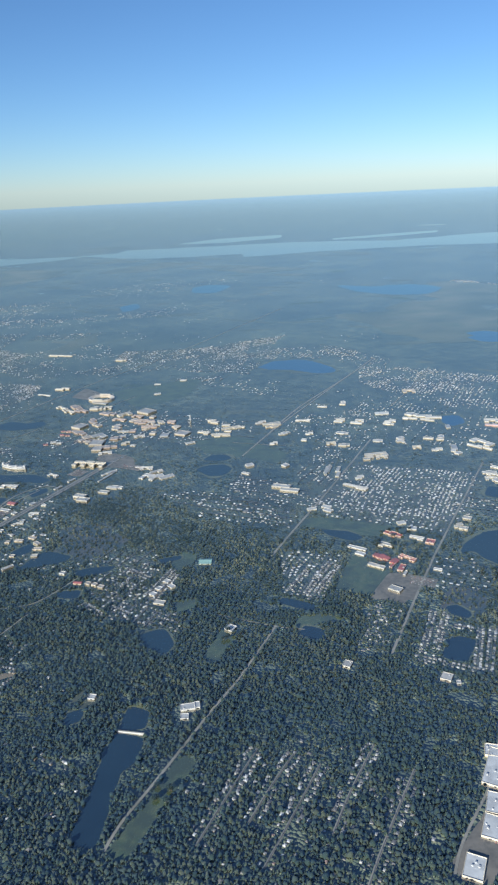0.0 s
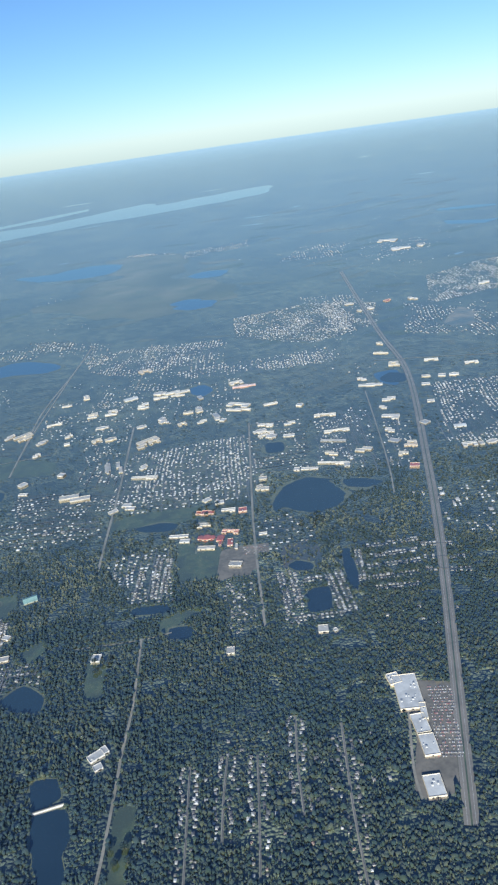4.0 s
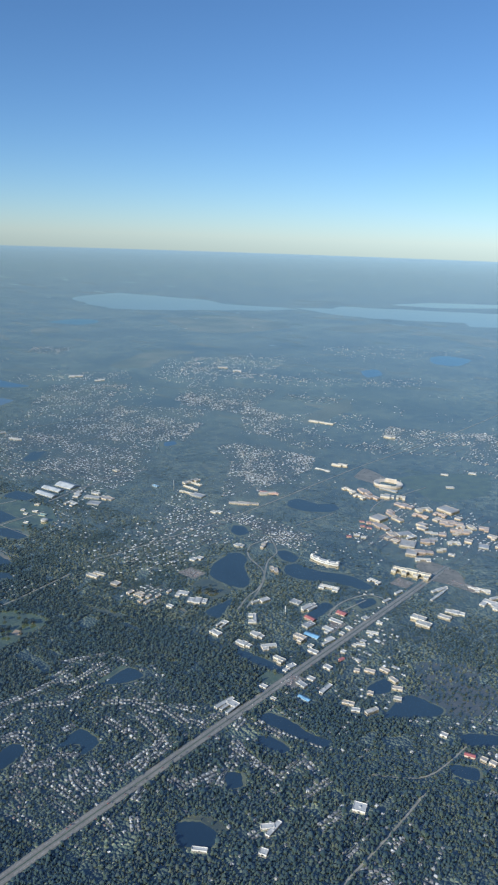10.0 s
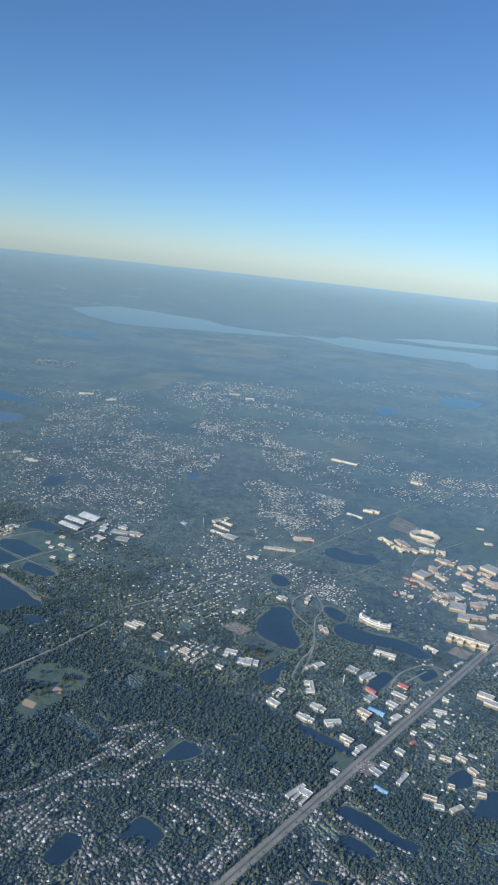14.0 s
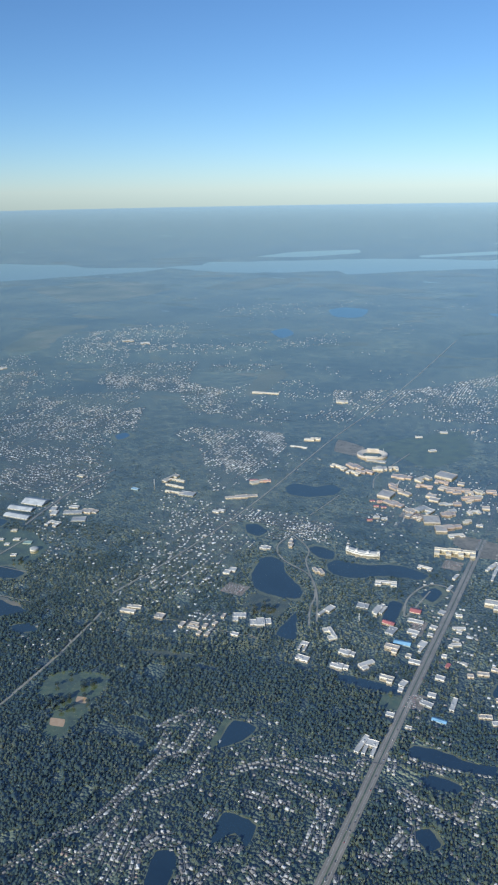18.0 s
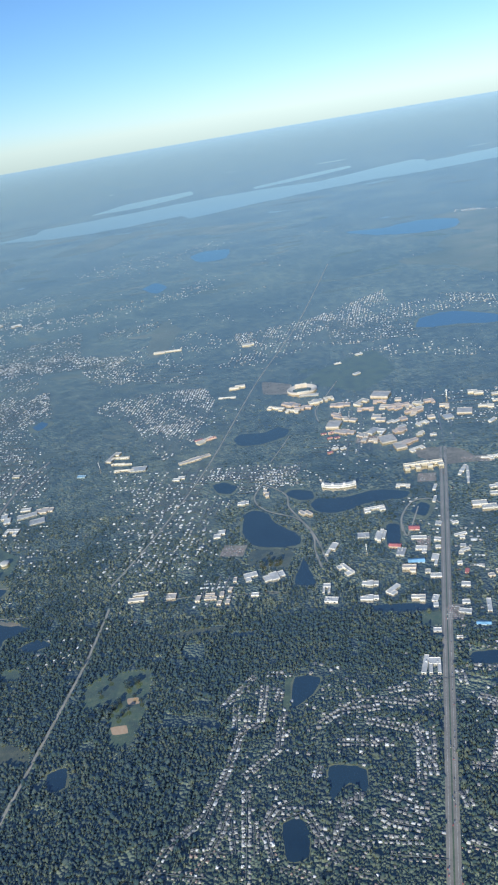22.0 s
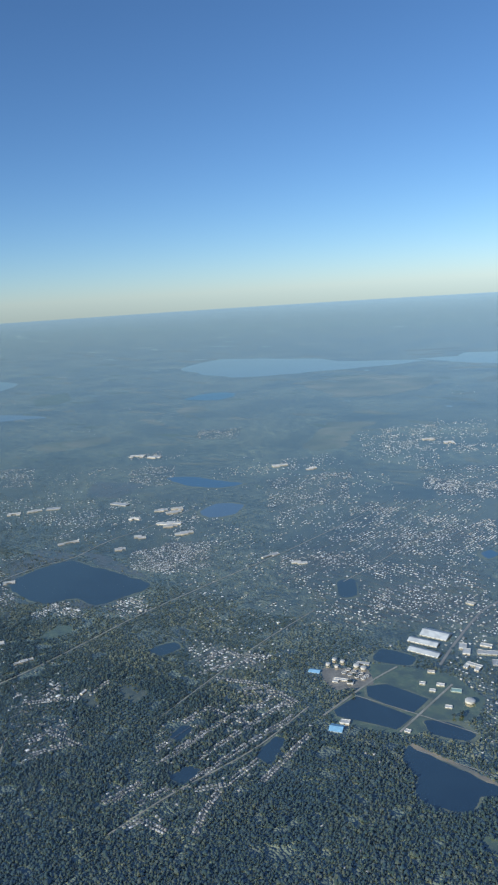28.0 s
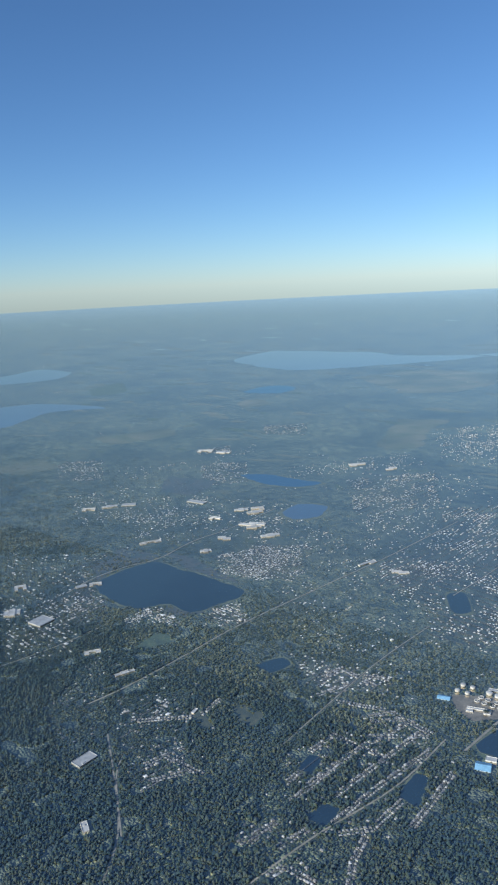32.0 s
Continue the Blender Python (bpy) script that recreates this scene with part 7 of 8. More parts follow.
row([(-39.1, 78.3), (-36.7, 76.4), (-32.7, 75.4)])
row([(-35.8, 78.7), (-31.9, 77.2)])
row([(-43.6, 79.4), (-41.2, 80.3), (-41.2, 81.8)])
row([(-43.6, 77.9), (-41.9, 76)])
row([(-39.8, 74), (-32.8, 73.6)])
row([(-37.5, 71.6), (-30, 70.7)])
row([(-43.2, 69.5), (-39.8, 68.7), (-39, 67.5)])
row([(-42.2, 73.3), (-39.8, 72)])
row([(-54.7, 76.7), (-53.7, 79.1), (-50.9, 80.5)])
row([(-52.7, 77.2), (-49.4, 78.5)])
row([(-62.5, 81.8), (-60.6, 88.9)])
row([(-65.2, 72.3), (-59.8, 72.2)])
row([(-64.7, 68.4), (-62.3, 68.6)])
row([(-56.5, 77.2), (-55.9, 70.9)])
row([(-54.1, 75.3), (-53.5, 70.9)])
row([(-52.2, 70), (-48.1, 68.7), (-47.2, 67.1)])
row([(-46, 71.7), (-44.5, 72.5)])
row([(-53.9, 103.8), (-54.5, 100.4)])
row([(-56.9, 107.6), (-52.1, 107.3)])
row([(-60.6, 97.4), (-56.5, 96.6)])
row([(-36.3, 102.1), (-31.5, 102.5)])
row([(-31.1, 99.8), (-27.8, 100.3)])
row([(-31.1, 94.7), (-31.9, 83.6)])
row([(-29.6, 93.4), (-30, 84.5)])
row([(-47.1, 86.7), (-47.7, 83.5)])
row([(-61.1, 94.9), (-61.5, 100.1)])
row([(-59.9, 77.3), (-58.5, 71.8)])
row([(-47.2, 76.6), (-46.9, 72.5)])
row([(-40.1, 65.9), (-33.9, 66.1)])
row([(-51.7, 66), (-46.3, 65.5)])
row([(-65.7, 66), (-57.1, 66.4)])
row([(-20.5, 106.7), (-14, 105.6)])
row([(-20.8, 99.9), (-13.8, 96.1)])
row([(-20.6, 98.6), (-18.1, 96.5)])
row([(-17.6, 95.3), (-18.1, 87.9)])
row([(-23, 106.1), (-22.7, 102.6)])
row([(-24.6, 85.9), (-20.6, 85.3)])
row([(-26.3, 81.4), (-25.8, 78.5)])
row([(-24.1, 76.6), (-21.4, 73.9)])
row([(-26.8, 73.1), (-22.5, 71.4)])
row([(89.4, 128.8), (89, 114.3)])
row([(91.9, 128.9), (91.1, 116.3)])
row([(92.9, 124.7), (99.4, 124.2)])
row([(98.4, 125.2), (98.4, 112.9)])
row([(100.6, 125.8), (100.3, 111.8)])
row([(89.3, 113), (99.7, 112)])
row([(60.4, 129.3), (61.7, 138.1)])
row([(65.8, 129.5), (67.7, 142.3)])
row([(63.8, 127.9), (65.6, 143)])
row([(108.5, 132.6), (119.2, 131.9)])
row([(106.3, 132), (104.3, 120.7)])
row([(108.2, 128.7), (118, 128)])
row([(106.5, 125.1), (116.9, 124.3)])
row([(105.6, 121.3), (115.6, 120.2)])
row([(106, 117.9), (114.5, 116.6)])
row([(84.8, 89.7), (83.3, 79.5), (82.6, 72)], 0.8)
row([(73.8, 84.5), (72.5, 77.5), (71.5, 70.4)], 0.8)
row([(91.2, 86.4), (89, 71.5), (87.9, 61)], 0.8)
row([(-71.6, 66.4), (-68.5, 73.3), (-63.9, 77.9), (-61.3, 87.0), (-59.9, 95.9)])
row([(-64.4, 67.4), (-61.2, 75.2), (-60.2, 80.4)])
row([(-58.8, 85.0), (-53.6, 90.3), (-53.4, 98.0)])
row([(-64.1, 99.6), (-58.8, 107.6)])
row([(-47.8, 94.6), (-40.0, 100.7), (-31.3, 99.0)])
row([(-39.4, 95.5), (-30.9, 92.8)])
row([(-44.4, 91.3), (-35.2, 90.6)])
row([(-56.7, 66.7), (-57.2, 73.8), (-58.2, 82.8)])
row([(-45.5, 69.9), (-43.7, 77.4), (-42.7, 81.0)])
row([(-31.8, 92.7), (-30.0, 85.1)])
row([(-53.0, 70.7), (-54.7, 75.5), (-52.6, 78.8), (-49.1, 78.7), (-46.4, 74.2), (-44.0, 70.1)])
row([(-60.2, 93.3), (-57.0, 96.2), (-57.0, 104.7)])
row([(-69.5, 69.4), (-62.3, 68.5)])
row([(-43.5, 97.7), (-36.9, 98.4)])
row([(-218.8, 99.7), (-207.1, 109.8), (-207.5, 118.0)])
row([(-204.8, 90.4), (-202.0, 99.1)])
row([(-200.2, 87.0), (-195.5, 94.3)])
row([(-202.9, 95.0), (-192.9, 94.9)])
row([(-174.8, 84.4), (-172.4, 92.8)])
row([(-189.4, 132.2), (-185.3, 140.9)])
row([(-184.6, 132.3), (-172.8, 135.6)])
row([(-172.1, 124.3), (-160.8, 131.5)])
row([(-173.8, 129.6), (-168.0, 134.6)])
row([(32.2, 119), (33, 131)], on_bare=True)
row([(34.4, 118.5), (34.6, 129)], on_bare=True)
row([(-16.8, 89.0), (-17.8, 94.5), (-19.7, 99.9)])
row([(-19.9, 98.4), (-14.8, 97.2), (-9.6, 95.7), (-8.8, 102.0)])
row([(-21.2, 85.3), (-18.8, 91.7)])
row([(-28.4, 99.4), (-27.8, 104.0), (-24.0, 104.3)])
row([(-16.7, 106.9), (-7.3, 107.7)])
row([(-9.6, 103.3), (-4.7, 100.9)])
row([(-6.8, 82.8), (-5.5, 86.5), (-4.3, 88.0)])
row([(-4.1, 80.4), (-2.9, 82.5)])
row([(6.5, 87.0), (7.1, 90.8)])
row([(10.4, 86.1), (13.5, 89.3)])
row([(1.0, 90.6), (2.6, 95.4)])
row([(12.7, 85.0), (14.2, 87.8)])
row([(-4.3, 94.3), (-2.3, 100.6)])
row([(26.7, 113.7), (31.8, 112.1)])
row([(23.8, 128.3), (29.5, 126.1)])
row([(20.8, 113.4), (26.6, 110.4)])
row([(17.6, 90.2), (21.2, 90.0)], on_bare=True)
row([(18.5, 85.4), (21.5, 86.2)], on_bare=True)
row([(78.1, 83.6), (76.7, 72.5), (75.6, 64.5)], 0.8)
row([(68.3, 84), (67.1, 73.3), (66.2, 65.2)], 0.8)
row([(119.1, 129.6), (125.1, 127.9)])
row([(118, 125), (125.5, 122.5)])
row([(116.9, 120.8), (125, 118)])

# Lone houses far out on the plain, in loose clusters.
rng = random.Random(77)
for k in range(90):
    cy = rng.uniform(230, 640)
    cx = rng.uniform(-150 - 1.3 * cy, 60 + 0.5 * cy)
    for q in range(rng.randrange(3, 12)):
        px, py = cx + rng.gauss(0, cy * 0.022), cy + rng.gauss(0, cy * 0.016)
        if not lookup(taken, np.array([px]), np.array([py]))[0]:
            far_lots.append((px, py, rng.uniform(0, 360), rng.randrange(6), rng.uniform(0.4, 0.6)))



def spaced(lots, least):
    """The lots without those that would overlap an earlier one."""
    kept, cells = [], {}
    for lot in lots:
        i, j = int(lot[0] // least), int(lot[1] // least)
        near = [q for a in (-1, 0, 1) for b in (-1, 0, 1) for q in cells.get((i + a, j + b), ())]
        if all((q[0] - lot[0]) ** 2 + (q[1] - lot[1]) ** 2 > least * least for q in near):
            cells.setdefault((i, j), []).append(lot)
            kept.append(lot)
    return kept


near_lots = spaced(near_lots[::-1], 0.52)
far_lots = spaced(far_lots[::-1], 0.5)
street_bits = [q if sum(q[i][0] * q[(i + 1) % 4][1] - q[(i + 1) % 4][0] * q[i][1] for i in range(4)) < 0 else q[::-1] for q in street_bits if not in_water(q[0]) and not in_water(q[2])]
for quad in street_bits:
    cover(taken, quad)
mesh = mesh_of("street", [(x, y, 0.022 + 0.00001 * k) for k, q in enumerate(street_bits) for x, y in q], [(4 * i + 3, 4 * i + 2, 4 * i + 1, 4 * i) for i in range(len(street_bits))], M["street"])
tagged(new("street", mesh), "grey asphalt residential streets between rows of houses", "street", kind="structure")

random.Random(5).shuffle(near_lots)
near_lots.sort(key=lambda q: q[1])
single, rest = near_lots[:300], near_lots[300:]
first = {}
for x, y, turn, k, size in single:
    if k not in first:
        root = new("house")
        tagged(root, WORDS[k], "house", "houses of the suburb")
        put_part("wall", HOUSES[k][0], root)
        put_part("roof", HOUSES[k][1], root)
        for pane in HOUSES[k][2]:
            put_part("window", pane, root)
        root.matrix_basis = pose(x, y, 0, 0, 0, turn) @ Matrix.Scale(0.7, 4)
        first[k] = root
    else:
        copy_thing(first[k], pose(x, y, 0, 0, 0, turn) @ Matrix.Scale(random.Random(int(x * 91 + y)).uniform(0.48, 0.68), 4))
for name, lots in (("distant_houses", far_lots), ("suburban_houses", rest)):
    vv, ff, n = [], [], 0
    mats = []
    low = 0.62 if lots is far_lots else 1.0
    for x, y, turn, k, size in lots:
        c, s = math.cos(radians(turn)) * size, math.sin(radians(turn)) * size
        v, f = joined([HOUSES[k][4], HOUSES[k][3]])
        vv += [(x + c * p - s * q, y + s * p + c * q, z * size * low) for p, q, z in v]
        ff += [tuple(i + n for i in t) for t in f]
        mats += [0] * len(HOUSES[k][4][1]) + [1] * len(HOUSES[k][3][1])
        n += len(v)
    if lots:
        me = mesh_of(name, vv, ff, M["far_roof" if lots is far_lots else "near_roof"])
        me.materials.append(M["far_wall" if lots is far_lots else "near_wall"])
        me.polygons.foreach_set("material_index", mats)
        tagged(new(name, me), "crowded small houses with pale and grey roofs among trees", "houses", kind="stuff")
for x, y, turn, k, size in near_lots + far_lots:
    cover(taken, [(x - 0.36, y - 0.5), (x + 0.36, y - 0.5), (x + 0.36, y + 0.22), (x - 0.36, y + 0.22)])


# ---- works, stadium, towers ----
def ring_mesh(r0, r1, z0, z1, n=20, sx=1.0, sy=1.0):
    v, f = [], []
    for k in range(n):
        a = 2 * math.pi * k / n
        c, s = math.cos(a) * sx, math.sin(a) * sy
        v += [(r1 * c, r1 * s, z0), (r1 * c, r1 * s, z1), (r0 * c, r0 * s, z1), (r0 * c, r0 * s, z0)]
    for k in range(n):
        i, j = 4 * k, 4 * ((k + 1) % n)
        f += [(i, j, j + 1, i + 1), (i + 1, j + 1, j + 2, i + 2), (i + 2, j + 2, j + 3, i + 3)]
    return v, f


def dome_mesh(r, z, rise, n=20):
    v, f = [(0, 0, z + rise)], []
    for q, (k, h) in enumerate(((0.45, 0.82), (0.8, 0.42), (1.02, 0.0))):
        v += [(r * k * math.cos(2 * math.pi * i / n), r * k * math.sin(2 * math.pi * i / n), z + rise * h) for i in range(n)]
    f = [(0, 1 + i, 1 + (i + 1) % n) for i in range(n)]
    for q in range(2):
        a = 1 + q * n
        f += [(a + i, a + n + i, a + n + (i + 1) % n, a + (i + 1) % n) for i in range(n)]
    return v, f


def tank(x, y, r, h, closed):
    root = new("storage_tank" if closed else "clarifier")
    root.matrix_basis = pose(x, y, 0.1)
    tagged(root, "round cream storage tank with a shallow dome" if closed else "round concrete clarifier basin full of dark water", "tank", "" if closed else "clarifiers of the treatment works")
    put_part("wall", mesh_of("wall", *ring_mesh(r - 0.07, r, 0, h), M["wall cream" if closed else "wall white"]), root)
    if closed:
        put_part("dome", mesh_of("dome", *dome_mesh(r, h - 0.01, r * 0.22), M["roof cream"]), root)
    else:
        v = [(0.95 * r * math.cos(2 * math.pi * i / 20), 0.95 * r * math.sin(2 * math.pi * i / 20), h * 0.6) for i in range(20)]
        put_part("water", mesh_of("water", v, [tuple(range(20))], M["water"]), root, "dark still water")
        put_part("bridge", mesh_of("bridge", *box_data(2 * r, 0.07, h, h + 0.03), M["unit"]), root, "thin metal footbridge")
        put_part("hub", mesh_of("hub", *ring_mesh(0.0, 0.09, h * 0.5, h + 0.06, 10), M["unit"]), root)
    cover(taken, [(x - r - 0.3, y - r - 0.5), (x + r + 0.3, y - r - 0.5), (x + r + 0.3, y + r + 0.2), (x - r - 0.3, y + r + 0.2)])


def stadium(x, y, a, b, turn):
    root = new("stadium")
    root.matrix_basis = pose(x, y, 0, 0, 0, turn)
    tagged(root, "oval concrete stadium with pale stands and a green pitch", "stadium")
    n = 32
    v, f = [], []
    for k in range(n):
        t = 2 * math.pi * k / n
        c, s = math.cos(t), math.sin(t)
        hi = 0.62 + 0.2 * s * s
        v += [(a * c, b * s, 0), (a * c, b * s, hi), (a * 0.93 * c, b * 0.93 * s, hi), (a * 0.62 * c, b * 0.55 * s, 0.15)]
    for k in range(n):
        i, j = 4 * k, 4 * ((k + 1) % n)
        f += [(i, j, j + 1, i + 1), (i + 1, j + 1, j + 2, i + 2), (i + 2, j + 2, j + 3, i + 3)]
    put_part("stand", mesh_of("stand", v, f, M["wall tan"]), root)
    put_part("pitch", mesh_of("pitch", [(a * 0.6 * math.cos(2 * math.pi * i / 24), b * 0.52 * math.sin(2 * math.pi * i / 24), 0.16) for i in range(24)], [tuple(range(24))], M["grass"]), root, "green mown pitch")
    for s in (-1, 1):
        put_part("press_box", mesh_of("press_box", *box_data(a * 0.8, 0.5, 0.8, 1.05, 0, s * b * 0.97), M["wall cream"]), root)
        for q in (-0.7, 0.7):
            put_part("light_mast", mesh_of("light_mast", *box_data(0.12, 0.12, 0.55, 1.5, q * a, s * b * 0.75), M["unit"]), root)
    cover(taken, [(x - a - 2, y - b - 2), (x + a + 2, y - b - 2), (x + a + 2, y + b + 1), (x - a - 2, y + b + 1)])


def arc_building(x, y):
    root = new("office_building")
    root.matrix_basis = pose(x, y + 1.4, 0, 0, 0, -4)
    tagged(root, "curved white office building with four small turrets above a lawn", "building")
    r0, r1, n, h = 9.2, 10.4, 14, 0.75
    v, f = [], []
    for k in range(n + 1):
        t = radians(-26 + 52 * k / n) - math.pi / 2
        c, s = math.cos(t), math.sin(t)
        v += [(r1 * c, r1 * s + 9, 0), (r1 * c, r1 * s + 9, h), (r0 * c, r0 * s + 9, h), (r0 * c, r0 * s + 9, 0)]
        if k:
            i, j = 4 * k - 4, 4 * k
            f += [(i, j, j + 1, i + 1), (i + 1, j + 1, j + 2, i + 2), (i + 2, j + 2, j + 3, i + 3)]
    f += [(0, 1, 2, 3), (4 * n + 3, 4 * n + 2, 4 * n + 1, 4 * n)]
    put_part("wall", mesh_of("wall", v, f, M["wall white"]), root)
    v, f = [], []
    for k in range(n + 1):
        t = radians(-25 + 50 * k / n) - math.pi / 2
        for rr, zz in ((r1 + 0.02, 0.32), (r1 + 0.02, 0.46)):
            v.append((rr * math.cos(t), rr * math.sin(t) + 9, zz))
        if k:
            f.append((2 * k - 2, 2 * k, 2 * k + 1, 2 * k - 1))
    put_part("ribbon_window", mesh_of("ribbon_window", v, f, M["glass"]), root, "dark ribbon of windows")
    for deg in (-25, -9, 9, 25):
        t = radians(deg) - math.pi / 2
        put_part("turret", mesh_of("turret", *box_data(0.7, 0.9, 0, 1.1, 9.8 * math.cos(t), 9.8 * math.sin(t) + 9, 0.9), M["wall white"]), root)
    cover(taken, [(x - 5, y - 2.2), (x + 5, y - 2.2), (x + 5.5, y + 2.4), (x - 5.5, y + 2.4)])


def mast(kind, x, y, h):
    root = new(kind)
    root.matrix_basis = pose(x, y, 0)
    tagged(root, "tall white water tower with a bulb tank" if kind == "water_tower" else "slender pale lattice radio mast above the woods", "tower")
    r = 0.16 if kind == "water_tower" else 0.06
    put_part("shaft", mesh_of("shaft", *box_data(2 * r, 2 * r, 0, h, taper=0.6), M["wall white"]), root)
    if kind == "water_tower":
        put_part("bulb", mesh_of("bulb", *dome_mesh(0.42, h - 0.1, 0.36), M["roof white"]), root)
        put_part("skirt", mesh_of("skirt", *ring_mesh(0.1, 0.42, h - 0.3, h - 0.09), M["roof white"]), root)
    else:
        for z in (0.55, 0.8):
            put_part("antenna", mesh_of("antenna", *box_data(0.3, 0.3, h * z, h * z + 0.08), M["unit"]), root)


def dam(x0, y0, x1, y1):
    root = new("dam")
    turn = math.degrees(math.atan2(y1 - y0, x1 - x0))
    root.matrix_basis = pose((x0 + x1) / 2, (y0 + y1) / 2, 0, 0, 0, turn)
    tagged(root, "low pale concrete dam across a dark lake", "dam")
    w = math.hypot(x1 - x0, y1 - y0)
    put_part("wall", mesh_of("wall", *box_data(w, 0.3, 0, 0.22, taper=0.97), M["wall white"]), root)
    put_part("walkway", mesh_of("walkway", *box_data(w, 0.16, 0.22, 0.27), M["pale"]), root)


tank(-156.4, 154.3, 0.75, 0.45, True)
tank(-154.3, 154.1, 0.75, 0.45, True)
tank(-163, 151.5, 0.6, 0.45, True)
tank(-162.8, 154.5, 0.6, 0.45, True)
tank(-160.5, 154.6, 0.6, 0.45, True)
tank(-160.6, 151.6, 0.55, 0.45, True)
tank(-126.5, 152.2, 1.15, 0.5, True)
tank(-157.6, 150, 0.62, 0.2, False)
tank(-157.4, 151.8, 0.62, 0.2, False)
tank(-155.7, 151.6, 0.62, 0.2, False)
tank(-153.7, 151.4, 0.62, 0.2, False)
tank(-151.9, 151.1, 0.62, 0.2, False)
tank(-155.9, 149.8, 0.62, 0.2, False)
tank(-153.9, 149.7, 0.62, 0.2, False)
tank(-152.2, 149.8, 0.62, 0.2, False)
stadium(-54.9, 252.9, 5.4, 4.2, 8)
arc_building(-42.8, 176.5)
mast('water_tower', -7.2, 233.1, 1.9)
mast('radio_mast', -37.1, 146, 1.7)
mast('radio_mast', -116.8, 204, 2.0)
dam(46, 81.4, 50.5, 82)


# ---- far clearings and ponds of the plain ----
def scatter(name, mat, count, seed, near, far, wide, deep, z, label, category):
    rng = random.Random(seed)
    verts, faces = [], []
    for k in range(count):
        cy = near + (far - near) * rng.random() ** 1.2
        cx = rng.uniform(-150 - 1.3 * cy, 60 + 0.55 * cy)
        w, d = cy * rng.uniform(*wide), cy * rng.uniform(*deep)
        if lookup(taken, np.array([cx]), np.array([cy]))[0] or lookup(estates_at, np.array([cx]), np.array([cy]))[0]:
            continue
        n, lean, base = 18, rng.uniform(-0.5, 0.5), len(verts)
        for i in range(n):
            t = 2 * math.pi * i / n
            r = 1 + 0.75 * noise.noise(Vector((math.cos(t) * 1.3, math.sin(t) * 1.3, k * 3.7 + seed)))
            u, v = w * r * math.cos(t), d * r * math.sin(t)
            verts.append((cx + u, cy + v + lean * u, z + 0.00002 * k))
        faces.append(tuple(range(base, base + n)))
        cover(taken, [q[:2] for q in verts[base:]], 2)
    tagged(new(name, mesh_of(name, verts, faces, M[mat])), label, category, kind="stuff")


scatter("far_clearings", "prairie", 300, 3, 215, 1000, (0.008, 0.04), (0.003, 0.012), 0.004, "pale tan and olive clearings in far woods", "fields")
scatter("far_meadows", "grass", 90, 4, 200, 700, (0.008, 0.03), (0.004, 0.012), 0.009, "green meadows among far woods", "fields")
# These ponds use the water that is paled by painted haze.
scatter("far_ponds", "far_haze_water", 70, 5, 260, 1500, (0.004, 0.022), (0.0015, 0.005), 0.014, "small pale ponds in far woods", "ponds")


# ---- trees that stand alone ----
def lone_tree(seed):
    rng = random.Random(seed)
    root = new("tree")
    tagged(root, "lone broad-crowned oak on open grass", "tree", "trees on open ground")
    n, h = 7, rng.uniform(0.75, 1.0)
    v, f = [], []
    for q, (z, r) in enumerate(((0, 0.07), (0.25 * h, 0.045), (0.5 * h, 0.03))):
        v += [(r * math.cos(2 * math.pi * i / n), r * math.sin(2 * math.pi * i / n), z) for i in range(n)]
        if q:
            a = (q - 1) * n
            f += [(a + i, a + (i + 1) % n, a + n + (i + 1) % n, a + n + i) for i in range(n)]
    for k in range(4):
        t = rng.uniform(0, 6.28)
        tip = (0.3 * math.cos(t), 0.3 * math.sin(t), 0.6 * h)
        m = len(v)
        v += [(0.02, 0, 0.24 * h), (-0.02, 0, 0.24 * h), (0, 0.02, 0.28 * h), tip]
        f += [(m, m + 1, m + 3), (m + 1, m + 2, m + 3), (m + 2, m, m + 3)]
    put_part("trunk", mesh_of("trunk", v, f, M["trunk"]), root, "grey-brown trunk with limbs")
    v, f = [], []
    for k in range(260):
        t, u, r = rng.uniform(0, 6.28), rng.uniform(-0.7, 1), rng.uniform(0.6, 1.0)
        s = math.sqrt(1 - u * u)
        c = Vector((0.46 * r * s * math.cos(t), 0.46 * r * s * math.sin(t), 0.62 * h + 0.32 * h * r * u))
        c += noise.noise_vector(c * 5 + Vector((seed, 0, 0))) * 0.1
        d1, d2 = (Vector((rng.uniform(-1, 1), rng.uniform(-1, 1), rng.uniform(-0.6, 0.6))) * 0.085 for _ in range(2))
        m = len(v)
        v += [tuple(c + d1), tuple(c + d2), tuple(c - d1), tuple(c - d2)]
        f += [(m, m + 1, m + 2), (m, m + 2, m + 3)]
    put_part("crown", mesh_of("crown", v, f, M["crown"]), root, "uneven leafy crown with gaps")
    return root


kinds_of_tree = [lone_tree(k) for k in range(4)]
used = set()


def grove(x, y, spread, count, seed):
    rng = random.Random(seed)
    for k in range(count):
        q = rng.randrange(4)
        p = (x + rng.uniform(-1, 1) * spread, y + rng.uniform(-1, 1) * spread)
        if in_water(p):
            continue
        m = pose(*p, 0.02, 0, 0, rng.uniform(0, 360))
        if q in used:
            copy_thing(kinds_of_tree[q], m)
        else:
            used.add(q)
            kinds_of_tree[q].matrix_basis = m


grove(-83.5, 103.0, 5.0, 22, 1)
grove(-58.9, 144.3, 2.4, 10, 2)
grove(76.5, 158.0, 5.0, 14, 3)
grove(-125.0, 144.0, 3.0, 8, 4)
grove(58.2, 72.0, 1.6, 6, 5)
grove(54.0, 110.5, 2.0, 6, 6)
grove(-150.0, 146.0, 5.0, 12, 7)
grove(101.0, 149.0, 4.0, 8, 8)


